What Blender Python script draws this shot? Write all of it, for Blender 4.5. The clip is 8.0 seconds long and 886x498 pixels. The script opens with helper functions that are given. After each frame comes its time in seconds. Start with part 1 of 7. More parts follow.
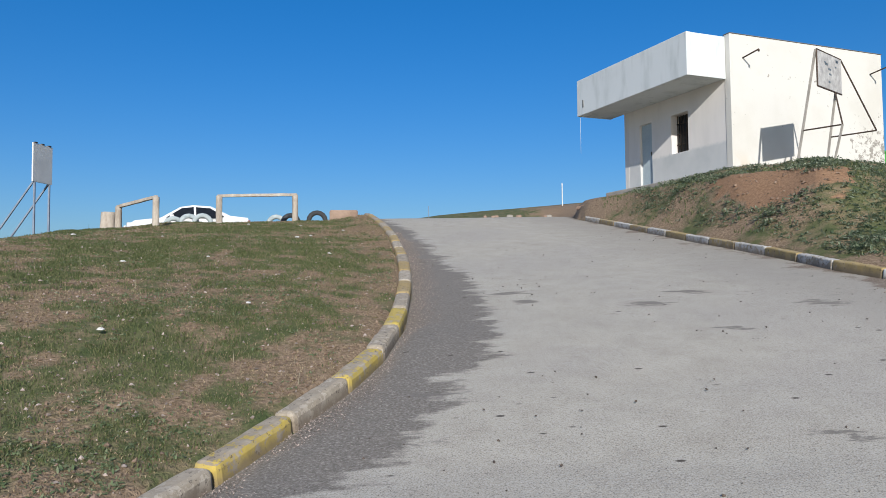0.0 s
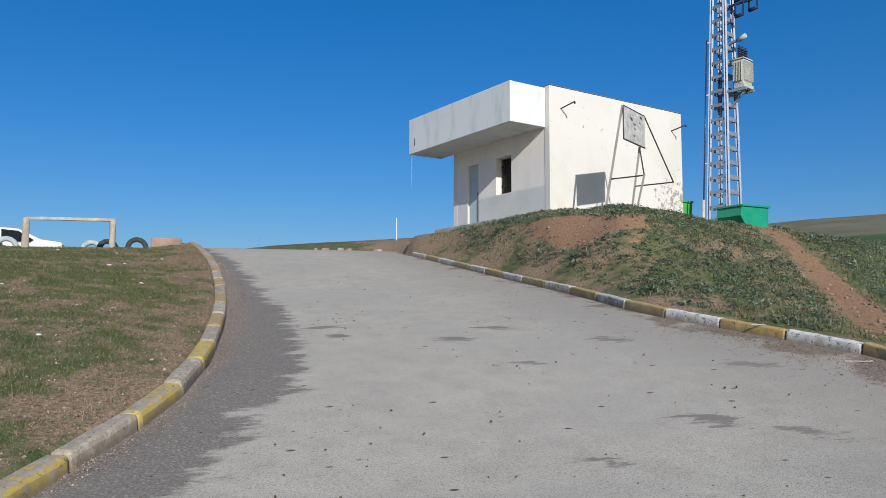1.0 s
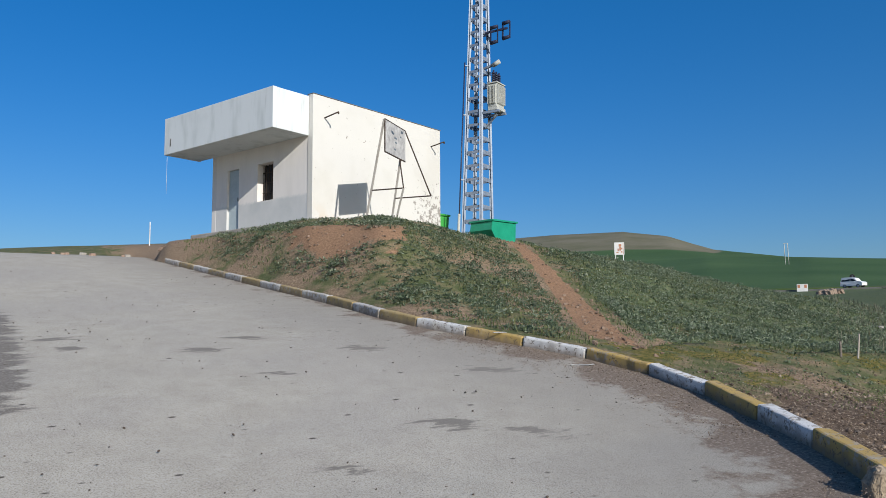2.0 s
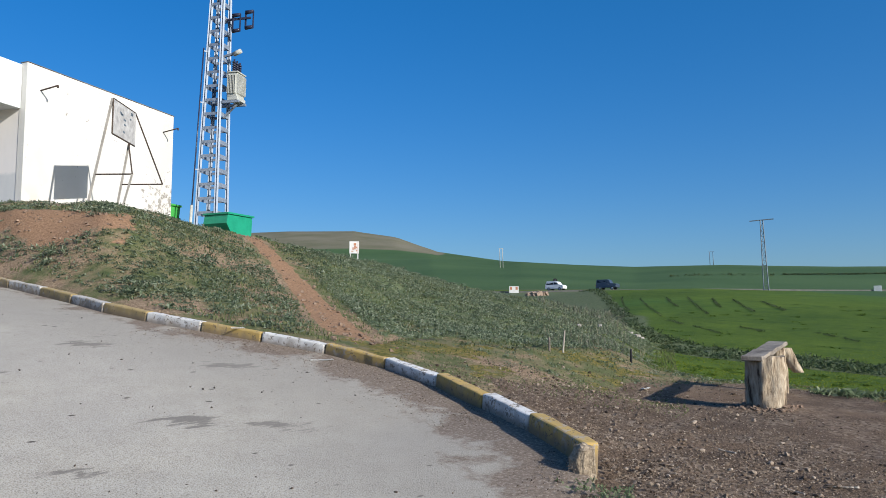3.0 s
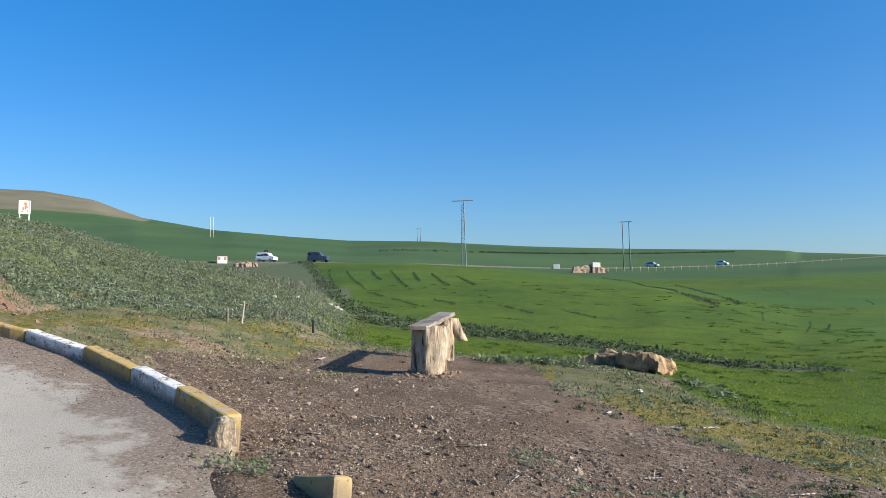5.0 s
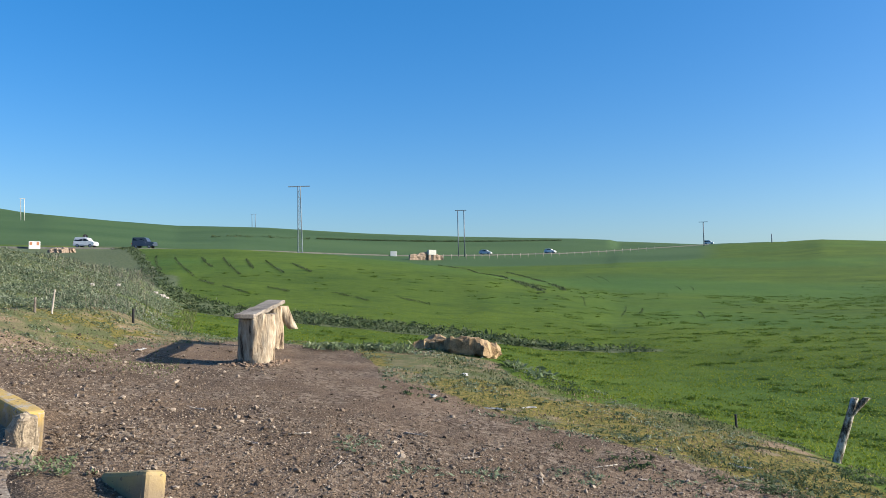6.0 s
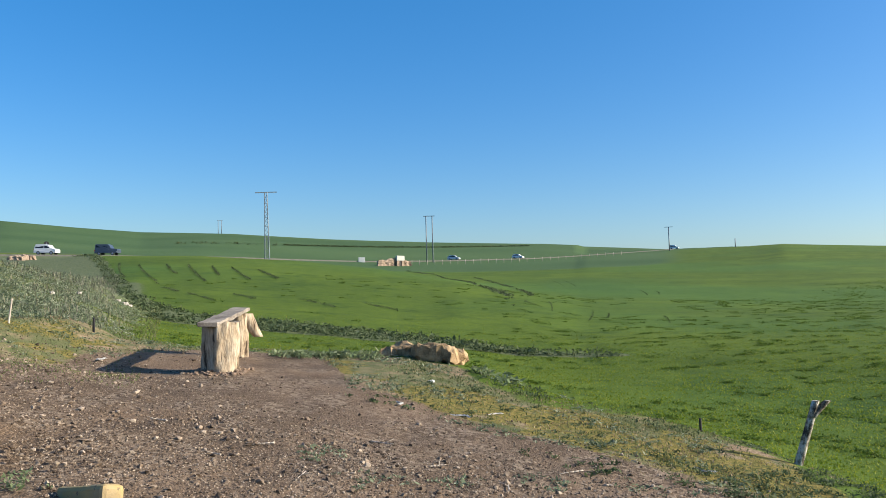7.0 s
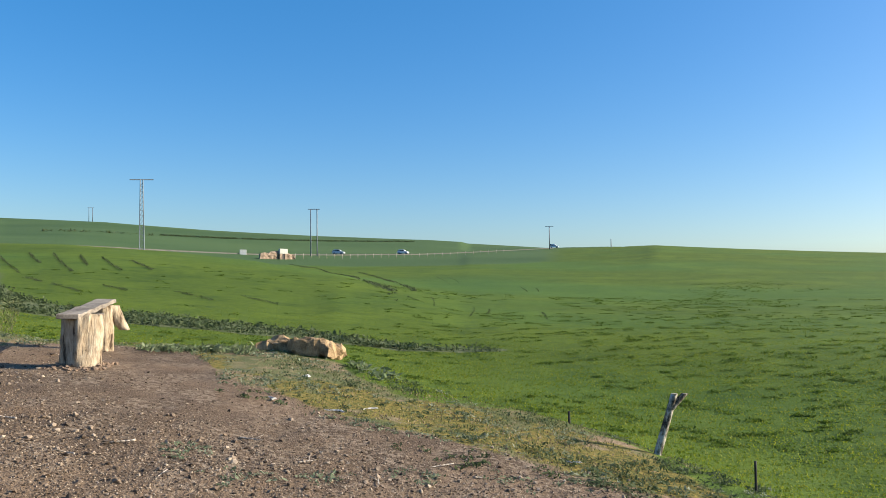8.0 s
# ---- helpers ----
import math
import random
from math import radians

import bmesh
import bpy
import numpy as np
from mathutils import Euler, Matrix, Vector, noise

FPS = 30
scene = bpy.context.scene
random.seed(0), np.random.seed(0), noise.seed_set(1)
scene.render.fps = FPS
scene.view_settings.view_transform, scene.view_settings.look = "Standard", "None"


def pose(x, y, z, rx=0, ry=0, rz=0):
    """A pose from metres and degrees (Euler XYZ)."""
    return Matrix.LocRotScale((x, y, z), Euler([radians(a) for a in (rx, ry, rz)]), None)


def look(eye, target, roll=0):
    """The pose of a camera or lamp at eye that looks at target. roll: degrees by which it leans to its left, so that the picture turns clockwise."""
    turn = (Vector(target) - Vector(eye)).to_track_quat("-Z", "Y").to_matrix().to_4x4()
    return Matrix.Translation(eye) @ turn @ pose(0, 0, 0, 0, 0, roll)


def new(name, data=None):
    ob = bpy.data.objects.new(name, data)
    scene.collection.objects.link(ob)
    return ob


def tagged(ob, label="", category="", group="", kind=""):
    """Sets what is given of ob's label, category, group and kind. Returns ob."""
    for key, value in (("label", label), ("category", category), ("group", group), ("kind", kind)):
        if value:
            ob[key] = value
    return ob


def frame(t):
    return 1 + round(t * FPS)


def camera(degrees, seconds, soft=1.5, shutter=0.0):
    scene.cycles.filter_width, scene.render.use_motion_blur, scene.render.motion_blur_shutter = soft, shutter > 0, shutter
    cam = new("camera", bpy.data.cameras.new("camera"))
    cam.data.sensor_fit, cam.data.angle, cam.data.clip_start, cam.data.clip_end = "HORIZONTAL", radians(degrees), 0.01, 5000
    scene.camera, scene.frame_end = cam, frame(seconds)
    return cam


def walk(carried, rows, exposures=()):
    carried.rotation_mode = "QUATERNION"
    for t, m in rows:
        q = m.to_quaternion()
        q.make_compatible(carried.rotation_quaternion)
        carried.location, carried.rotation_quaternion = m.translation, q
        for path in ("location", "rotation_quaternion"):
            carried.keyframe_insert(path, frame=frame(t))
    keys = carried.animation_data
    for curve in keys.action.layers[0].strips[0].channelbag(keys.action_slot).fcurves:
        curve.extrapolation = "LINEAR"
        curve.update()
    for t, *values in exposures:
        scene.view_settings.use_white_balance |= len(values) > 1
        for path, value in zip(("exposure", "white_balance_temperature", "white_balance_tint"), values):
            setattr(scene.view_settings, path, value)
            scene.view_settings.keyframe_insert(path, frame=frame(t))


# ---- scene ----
cam = camera(58.2, 8.0, soft=0.7)
PATH = [
    (0, (0.024, 0.039, 1.503), (-0.013, 2.035, 1.611), -0.6),
    (0.5, (0.181, -0.066, 1.526), (0.357, 1.919, 1.693), 0.1),
    (1, (0.359, -0.185, 1.529), (0.718, 1.773, 1.716), 0.1),
    (1.5, (0.465, -0.261, 1.526), (1.093, 1.626, 1.732), -0.2),
    (2, (0.501, -0.232, 1.531), (1.409, 1.537, 1.739), -0.4),
    (2.2, (0.423, -0.323, 1.56), (1.474, 1.366, 1.767), -0.7),
    (3.3, (0.301, -0.232, 1.499), (1.839, 1.032, 1.685), 0.2),
    (3.5, (0.33, -0.24, 1.507), (1.928, 0.951, 1.681), 0.3),
    (4, (0.369, -0.295, 1.488), (2.092, 0.708, 1.65), -0.1),
    (4.5, (0.541, -0.382, 1.488), (2.325, 0.511, 1.633), -0.5),
    (5, (0.71, -0.563, 1.486), (2.545, 0.223, 1.615), 0.2),
    (5.2, (0.751, -0.627, 1.472), (2.631, 0.047, 1.587), 0.2),
    (6.3, (0.685, -0.675, 1.498), (2.648, -0.309, 1.602), -0.1),
    (6.5, (0.705, -0.676, 1.501), (2.67, -0.321, 1.611), -0.1),
    (7, (0.733, -0.695, 1.499), (2.704, -0.374, 1.61), -0.4),
    (7.5, (0.739, -0.741, 1.483), (2.727, -0.554, 1.585), -0.2),
    (8, (0.759, -0.776, 1.491), (2.757, -0.741, 1.59), 0.4),
]
walk(cam, [(t, look(eye, target, roll)) for t, eye, target, roll in PATH],
     exposures=[(0.0, 0.04, 6350, 10), (1.0, -0.06, 6350, 10), (2.2, 0.0, 6350, 10), (3.5, 0.42, 6450, 10), (5.0, 0.70, 6700, 10), (6.5, 0.83, 7100, 10), (8.0, 0.91, 7600, 10)])

# ---- daylight: a low winter sun behind the road, clear sky ----
SUN_AZ, SUN_EL = 176.0, 23.8
world = bpy.data.worlds.new("sky")
scene.world = world
world.use_nodes = True
wn = world.node_tree
sky = wn.nodes.new("ShaderNodeTexSky")
sky.sky_type = "NISHITA"
sky.sun_disc = False
sky.sun_elevation, sky.sun_rotation = radians(SUN_EL), radians(SUN_AZ)
sky.altitude, sky.air_density, sky.dust_density, sky.ozone_density = 300.0, 1.0, 2.0, 4.2
wn.nodes["Background"].inputs["Strength"].default_value = 0.094
deep = wn.nodes.new("ShaderNodeHueSaturation")
deep.inputs["Saturation"].default_value = 1.36
deep.inputs["Hue"].default_value = 0.511
wn.links.new(sky.outputs[0], deep.inputs["Color"])
haze = wn.nodes.new("ShaderNodeMix")
haze.data_type, haze.blend_type = "RGBA", "ADD"
haze.inputs["Factor"].default_value, haze.inputs["B"].default_value = 1.0, (0.10, 0.58, 1.15, 1.0)
wn.links.new(deep.outputs[0], haze.inputs["A"])
wn.links.new(haze.outputs["Result"], wn.nodes["Background"].inputs["Color"])
sun = new("sun", bpy.data.lights.new("sun", "SUN"))
sun.data.energy, sun.data.angle, sun.data.color = 5.0, radians(0.53), (1.0, 0.95, 0.87)
_a, _e = radians(SUN_AZ), radians(SUN_EL)
sun.matrix_world = look((0, 0, 60), (-math.sin(_a) * math.cos(_e), -math.cos(_a) * math.cos(_e), 60 - math.sin(_e)))

# ---- materials ----
class Nodes:
    """A short way to write a node material."""

    def __init__(self, name, rough=0.85, metal=0.0, spec=0.3):
        self.mat = bpy.data.materials.new(name)
        self.mat.use_nodes = True
        self.t = self.mat.node_tree
        self.b = self.t.nodes["Principled BSDF"]
        self.b.inputs["Roughness"].default_value = rough
        self.b.inputs["Metallic"].default_value = metal
        self.b.inputs["Specular IOR Level"].default_value = spec
        self.pos = self.t.nodes.new("ShaderNodeNewGeometry").outputs["Position"]

    def put(self, socket, value):
        if isinstance(value, bpy.types.NodeSocket):
            self.t.links.new(value, socket)
        elif isinstance(value, tuple) and len(value) == 3 and socket.type == "RGBA":
            socket.default_value = (*value, 1.0)
        else:
            socket.default_value = value

    def noise(self, scale, detail=4.0, stretch=(1, 1, 1), rough=0.55, where=None):
        m = self.t.nodes.new("ShaderNodeMapping")
        m.inputs["Scale"].default_value = stretch
        self.t.links.new(where or self.pos, m.inputs["Vector"])
        n = self.t.nodes.new("ShaderNodeTexNoise")
        n.inputs["Scale"].default_value, n.inputs["Detail"].default_value, n.inputs["Roughness"].default_value = scale, detail, rough
        self.t.links.new(m.outputs[0], n.inputs["Vector"])
        return n.outputs["Fac"]

    def cells(self, scale, stretch=(1, 1, 1), out="Distance"):
        m = self.t.nodes.new("ShaderNodeMapping")
        m.inputs["Scale"].default_value = stretch
        self.t.links.new(self.pos, m.inputs["Vector"])
        n = self.t.nodes.new("ShaderNodeTexVoronoi")
        n.inputs["Scale"].default_value = scale
        self.t.links.new(m.outputs[0], n.inputs["Vector"])
        return n.outputs[out]

    def attr(self, name):
        n = self.t.nodes.new("ShaderNodeAttribute")
        n.attribute_name = name
        return n.outputs["Fac"]

    def info(self, out="Random"):
        return self.t.nodes.new("ShaderNodeObjectInfo").outputs[out]

    def island(self):
        return self.t.nodes.new("ShaderNodeNewGeometry").outputs["Random Per Island"]

    def axis(self, n):
        s = self.t.nodes.new("ShaderNodeSeparateXYZ")
        self.t.links.new(self.pos, s.inputs[0])
        return s.outputs[n]

    def step(self, value, low, high):
        n = self.t.nodes.new("ShaderNodeMapRange")
        n.interpolation_type = "SMOOTHSTEP"
        self.put(n.inputs["Value"], value)
        if low > high:
            n.inputs["From Min"].default_value, n.inputs["From Max"].default_value = high, low
            n.inputs["To Min"].default_value, n.inputs["To Max"].default_value = 1.0, 0.0
        else:
            n.inputs["From Min"].default_value, n.inputs["From Max"].default_value = low, high
        return n.outputs["Result"]

    def math(self, op, a, b=0.0):
        n = self.t.nodes.new("ShaderNodeMath")
        n.operation = op
        self.put(n.inputs[0], a)
        self.put(n.inputs[1], b)
        return n.outputs[0]

    def mix(self, fac, a, b, kind="MIX"):
        n = self.t.nodes.new("ShaderNodeMix")
        n.data_type, n.blend_type = "RGBA", kind
        self.put(n.inputs["Factor"], fac)
        self.put(n.inputs["A"], a)
        self.put(n.inputs["B"], b)
        return n.outputs["Result"]

    def tint(self, fac, *stops):
        """A ramp of (place, colour)."""
        n = self.t.nodes.new("ShaderNodeValToRGB")
        e = n.color_ramp.elements
        e[0].position, e[0].color = stops[0][0], (*stops[0][1], 1)
        e[1].position, e[1].color = stops[-1][0], (*stops[-1][1], 1)
        for p, c in stops[1:-1]:
            k = e.new(p)
            k.color = (*c, 1)
        self.put(n.inputs["Fac"], fac)
        return n.outputs["Color"]

    def toned_down(self, colour):
        """Takes every colour down evenly by about 15 %, to suit the strong sun."""
        return self.mix(1.0, colour, (0.85, 0.85, 0.84), "MULTIPLY")

    def done(self, colour, height=None, depth=0.01, strength=0.6, rough=None):
        colour = self.toned_down(colour)
        self.put(self.b.inputs["Base Color"], colour)
        if rough is not None:
            self.put(self.b.inputs["Roughness"], rough)
        if height is not None:
            n = self.t.nodes.new("ShaderNodeBump")
            n.inputs["Strength"].default_value, n.inputs["Distance"].default_value = strength, depth
            self.t.links.new(height, n.inputs["Height"])
            self.t.links.new(n.outputs[0], self.b.inputs["Normal"])
        return self.mat


def simple(name, c0, c1, scale=8.0, rough=0.8, metal=0.0, depth=0.003, stretch=(1, 1, 1), spec=0.3, fine=None):
    """Two tones broken up by noise at two scales, with a fine relief."""
    k = Nodes(name, rough, metal, spec)
    big, small = k.noise(scale, 4, stretch), k.noise(fine or scale * 9, 3, stretch)
    f = k.math("ADD", k.math("MULTIPLY", big, 0.65), k.math("MULTIPLY", small, 0.35))
    return k.done(k.tint(f, (0.36, c0), (0.64, c1)), small, depth)


def ground_material():
    k = Nodes("ground_earth_and_grass", 0.95, 0, 0.15)
    n1, n2, n3 = k.noise(0.55, 6), k.noise(3.2, 5), k.noise(24.0, 4)
    far = k.noise(0.02, 6)
    # turf: green with dry and bare spots
    green = k.tint(n2, (0.3, (0.090, 0.118, 0.045)), (0.5, (0.150, 0.158, 0.072)), (0.7, (0.27, 0.215, 0.125)))
    bare = k.tint(n3, (0.3, (0.17, 0.115, 0.072)), (0.7, (0.46, 0.335, 0.225)))
    worn = k.math("ADD", k.attr("dry"), k.math("MULTIPLY", k.math("SUBTRACT", k.math("ADD", k.math("MULTIPLY", k.noise(1.6, 6), 0.55), k.math("MULTIPLY", k.noise(9.0, 4), 0.45)), 0.5), 2.2))
    turf = k.mix(k.step(worn, 0.25, 0.85), green, bare)
    gold = k.tint(k.noise(14.0, 4), (0.35, (0.095, 0.105, 0.026)), (0.65, (0.285, 0.220, 0.066)))
    turf = k.mix(k.step(k.math("ADD", k.attr("moss"), k.math("MULTIPLY", k.math("SUBTRACT", k.noise(2.6, 5), 0.5), 2.4)), 0.45, 0.7), turf, gold)
    # gravelly soil
    pebble = k.tint(k.cells(24.0, out="Color"), (0.15, (0.055, 0.038, 0.027)), (0.45, (0.175, 0.125, 0.088)), (0.85, (0.44, 0.355, 0.275)))
    soil = k.tint(n2, (0.3, (0.100, 0.069, 0.048)), (0.7, (0.245, 0.174, 0.122)))
    grit = k.tint(k.noise(60.0, 3), (0.40, (0.020, 0.014, 0.010)), (0.52, (0.120, 0.082, 0.055)), (0.66, (0.38, 0.285, 0.205)))
    soil = k.mix(0.5, soil, grit)
    soil = k.mix(k.math("MULTIPLY", k.step(k.noise(1.4, 5), 0.42, 0.58), 0.5), soil, pebble)
    soil = k.mix(k.step(n1, 0.45, 0.62), soil, k.mix(0.5, soil, (0.255, 0.175, 0.118)))
    # young corn on the fields
    corn = k.tint(n2, (0.3, (0.066, 0.116, 0.013)), (0.7, (0.108, 0.164, 0.020)))
    corn = k.mix(k.math("MULTIPLY", k.step(k.noise(0.10, 6), 0.42, 0.70), 0.8), corn, (0.128, 0.188, 0.022))
    corn = k.mix(k.math("MULTIPLY", k.step(k.noise(0.55, 7, (1.2, 0.7, 1), 0.7), 0.50, 0.66), 0.8), corn, (0.046, 0.092, 0.013))
    corn = k.mix(k.math("MULTIPLY", k.step(k.noise(0.16, 7, (1.3, 0.6, 1), 0.72), 0.52, 0.66), 0.5), corn, (0.042, 0.090, 0.014))
    dash = k.step(k.noise(2.4, 6, (1.5, 0.32, 1), 0.62), 0.56, 0.68)
    corn = k.mix(k.math("MULTIPLY", dash, 0.55), corn, (0.040, 0.078, 0.012))
    corn = k.mix(k.step(far, 0.45, 0.65), corn, k.mix(0.45, corn, (0.066, 0.165, 0.040)))
    corn = k.mix(k.math("MULTIPLY", k.attr("wet"), 0.75), corn, (0.046, 0.112, 0.030))
    # rank weeds
    weed = k.tint(k.noise(5.0, 5), (0.3, (0.070, 0.100, 0.042)), (0.55, (0.145, 0.175, 0.085)), (0.75, (0.24, 0.23, 0.14)))
    # red-brown trodden earth
    path = k.tint(n3, (0.3, (0.25, 0.140, 0.078)), (0.7, (0.45, 0.280, 0.170)))
    bald = k.tint(k.noise(0.03, 6), (0.35, (0.150, 0.145, 0.085)), (0.65, (0.215, 0.195, 0.135)))
    # far slopes: a duller green, with the haze of distance put into the colour
    farther = k.tint(k.noise(0.012, 7), (0.35, (0.056, 0.110, 0.040)), (0.65, (0.086, 0.146, 0.054)))
    c = turf
    for name, col, sharp in (("field", corn, 0.25), ("lush", weed, 0.4), ("soil", soil, 0.45), ("path", path, 0.5), ("distant", farther, 0.1), ("bald", bald, 0.1)):
        edge = k.math("ADD", k.attr(name), k.math("MULTIPLY", k.math("SUBTRACT", k.math("ADD", k.math("MULTIPLY", n2, 0.6), k.math("MULTIPLY", n3, 0.4)), 0.5), 2.2 * sharp))
        c = k.mix(k.step(edge, 0.38, 0.62), c, col)
    h = k.math("ADD", k.math("MULTIPLY", n3, 0.6), k.math("MULTIPLY", k.noise(70.0, 3), 0.4))
    return k.done(c, h, 0.05, 0.95)


def asphalt_material():
    k = Nodes("old_asphalt", 0.9, 0, 0.25)
    n1, n2, n3 = k.noise(0.35, 5), k.noise(3.0, 5), k.noise(90.0, 3)
    c = k.tint(n2, (0.3, (0.430, 0.388, 0.318)), (0.7, (0.525, 0.482, 0.402)))
    c = k.mix(k.step(n1, 0.4, 0.65), c, k.mix(0.4, c, (0.41, 0.375, 0.335)))
    c = k.mix(k.math("MULTIPLY", k.step(n3, 0.5, 0.64), 0.6), c, (0.60, 0.57, 0.52))
    c = k.mix(k.math("MULTIPLY", k.step(n3, 0.46, 0.36), 0.65), c, (0.16, 0.145, 0.13))
    # worn strip beside the kerb, with ragged fingers across the road
    ragged = k.math("ADD", k.math("MULTIPLY", k.math("SUBTRACT", k.noise(0.9, 8, (0.8, 1.5, 1), 0.68), 0.5), 1.3), k.math("MULTIPLY", k.math("SUBTRACT", k.noise(3.0, 6, (0.5, 1.7, 1), 0.65), 0.5), 1.1))
    worn = k.step(k.math("ADD", k.attr("left"), ragged), 1.05, 0.85)
    dark = k.tint(k.noise(45.0, 4), (0.35, (0.135, 0.118, 0.100)), (0.56, (0.220, 0.196, 0.170)), (0.70, (0.38, 0.345, 0.30)))
    c = k.mix(k.math("MULTIPLY", worn, 0.9), c, dark)
    # thin dark patches where the top coat has gone
    patch = k.step(k.noise(0.9, 7, (0.7, 1.9, 1), 0.68), 0.655, 0.70)
    c = k.mix(k.math("MULTIPLY", patch, 0.75), c, (0.20, 0.18, 0.16))
    stain = k.math("ADD", k.attr("stain"), k.math("MULTIPLY", k.math("SUBTRACT", k.noise(3.2, 7, (0.6, 2.2, 1), 0.7), 0.5), 2.4))
    c = k.mix(k.math("MULTIPLY", k.step(stain, 0.55, 0.75), 0.8), c, (0.18, 0.162, 0.14))
    spots = k.step(k.cells(2.6, (1, 1.7, 1)), 0.12, 0.06)
    c = k.mix(k.math("MULTIPLY", spots, k.step(n2, 0.46, 0.52)), c, (0.10, 0.085, 0.07))
    # darker and greyer towards the outer side
    c = k.mix(k.math("MULTIPLY", k.step(k.math("ADD", k.attr("right"), k.math("MULTIPLY", k.noise(0.6, 5), 1.5)), 4.2, 1.6), 0.5), c, (0.300, 0.272, 0.232))
    # washed-in earth on the outer side of the bend
    earth = k.tint(k.noise(40.0, 4), (0.3, (0.12, 0.088, 0.064)), (0.55, (0.225, 0.170, 0.130)), (0.72, (0.42, 0.35, 0.285)))
    silt = k.step(k.math("ADD", k.attr("right"), k.math("MULTIPLY", k.math("SUBTRACT", k.noise(1.6, 8, rough=0.68), 0.5), 3.0)), 1.0, 0.6)
    c = k.mix(k.math("MULTIPLY", silt, 0.88), c, earth)
    return k.done(c, k.math("ADD", k.math("MULTIPLY", n3, 0.7), k.math("MULTIPLY", k.noise(30.0), 0.5)), 0.012, 0.55)


def wall_material(name, base, stain, peel=0.0, z0=0.0):
    k = Nodes(name, 0.9, 0, 0.2)
    streak, blot, fine = k.noise(1.4, 5, (1.6, 1.6, 0.35)), k.noise(0.9, 5), k.noise(40.0, 3)
    c = k.mix(k.math("MULTIPLY", k.step(streak, 0.48, 0.72), 0.55), base, stain)
    c = k.mix(k.math("MULTIPLY", k.step(blot, 0.5, 0.75), 0.4), c, k.mix(0.5, base, stain))
    drip = k.math("MULTIPLY", k.step(k.noise(2.2, 6, (2.4, 2.4, 0.22), 0.62), 0.55, 0.72), k.step(k.noise(0.7, 4), 0.42, 0.6))
    c = k.mix(k.math("MULTIPLY", drip, 0.55), c, k.mix(0.5, stain, (0.30, 0.33, 0.31)))
    chip = k.step(k.noise(5.5, 7, rough=0.72), 0.715, 0.735)
    c = k.mix(k.math("MULTIPLY", chip, 0.7), c, (0.38, 0.37, 0.34))
    h = fine
    if peel:
        spots = k.step(k.noise(4.2, 6, rough=0.7), 0.70, 0.73)
        c = k.mix(k.math("MULTIPLY", spots, 0.8), c, (0.36, 0.33, 0.30))
    return k.done(c, h, 0.004, 0.4)


M_GROUND, M_ROAD = ground_material(), asphalt_material()
M_WALL = wall_material("limewashed_render", (0.80, 0.78, 0.73), (0.62, 0.60, 0.55), 1.0)
M_FRONT = wall_material("weathered_render", (0.76, 0.735, 0.71), (0.60, 0.58, 0.56))
M_FASCIA = wall_material("grey_stained_paint", (0.72, 0.76, 0.775), (0.46, 0.51, 0.51))
M_CONC = simple("rough_concrete", (0.30, 0.28, 0.25), (0.46, 0.43, 0.39), 3.0, 0.92, depth=0.01)
M_DOOR = simple("pale_blue_door_paint", (0.42, 0.50, 0.54), (0.52, 0.60, 0.63), 2.0, 0.55)
# near-black colour that stands for the unlit depth of window and culvert
M_DARK = simple("dark_interior", (0.02, 0.02, 0.022), (0.04, 0.04, 0.042), 4.0, 0.6)
M_IRON = simple("rusty_dark_iron", (0.045, 0.035, 0.03), (0.11, 0.075, 0.055), 9.0, 0.7, 0.3)
M_STEEL = simple("galvanised_steel", (0.20, 0.245, 0.32), (0.31, 0.365, 0.45), 5.0, 0.55, 0.25)
M_STEELF = simple("dull_galvanised_steel", (0.12, 0.155, 0.19), (0.20, 0.245, 0.29), 2.0, 0.65, 0.2)
M_GREYWOOD = simple("silver_grey_plank", (0.12, 0.10, 0.082), (0.40, 0.35, 0.295), 5.0, 0.85, stretch=(0.3, 1, 1), depth=0.006)
M_TRAFO = simple("transformer_paint", (0.42, 0.43, 0.40), (0.54, 0.55, 0.51), 5.0, 0.5)
M_INSUL = simple("dark_glazed_ceramic", (0.020, 0.024, 0.05), (0.045, 0.05, 0.09), 12.0, 0.25)
M_GREEN = simple("green_skip_paint", (0.011, 0.25, 0.145), (0.018, 0.33, 0.195), 3.0, 0.45)
M_GREEN2 = simple("bright_green_bin_plastic", (0.05, 0.36, 0.06), (0.08, 0.44, 0.09), 3.0, 0.5)
M_BOARD = simple("peeling_sign_sheet", (0.36, 0.35, 0.35), (0.62, 0.61, 0.60), 6.0, 0.7, fine=14.0)
M_WHITE = simple("weathered_white_sheet", (0.66, 0.66, 0.65), (0.78, 0.78, 0.76), 3.0, 0.6)
M_RED = simple("faded_red_paint", (0.40, 0.16, 0.09), (0.56, 0.28, 0.16), 6.0, 0.7)
M_PAPER = simple("white_litter", (0.62, 0.61, 0.58), (0.82, 0.81, 0.79), 20.0, 0.8)
M_TIMBER = simple("bleached_timber", (0.33, 0.28, 0.23), (0.56, 0.50, 0.43), 4.0, 0.85, stretch=(1, 1, 0.25), depth=0.006)
M_RUBBER = simple("old_tyre_rubber", (0.030, 0.032, 0.036), (0.060, 0.064, 0.070), 10.0, 0.75)
M_TYREP = simple("whitewashed_tyre_rubber", (0.30, 0.36, 0.38), (0.50, 0.55, 0.56), 8.0, 0.8)
M_ROCK = simple("yellow_sandstone", (0.17, 0.105, 0.055), (0.50, 0.355, 0.205), 6.0, 0.95, depth=0.03)
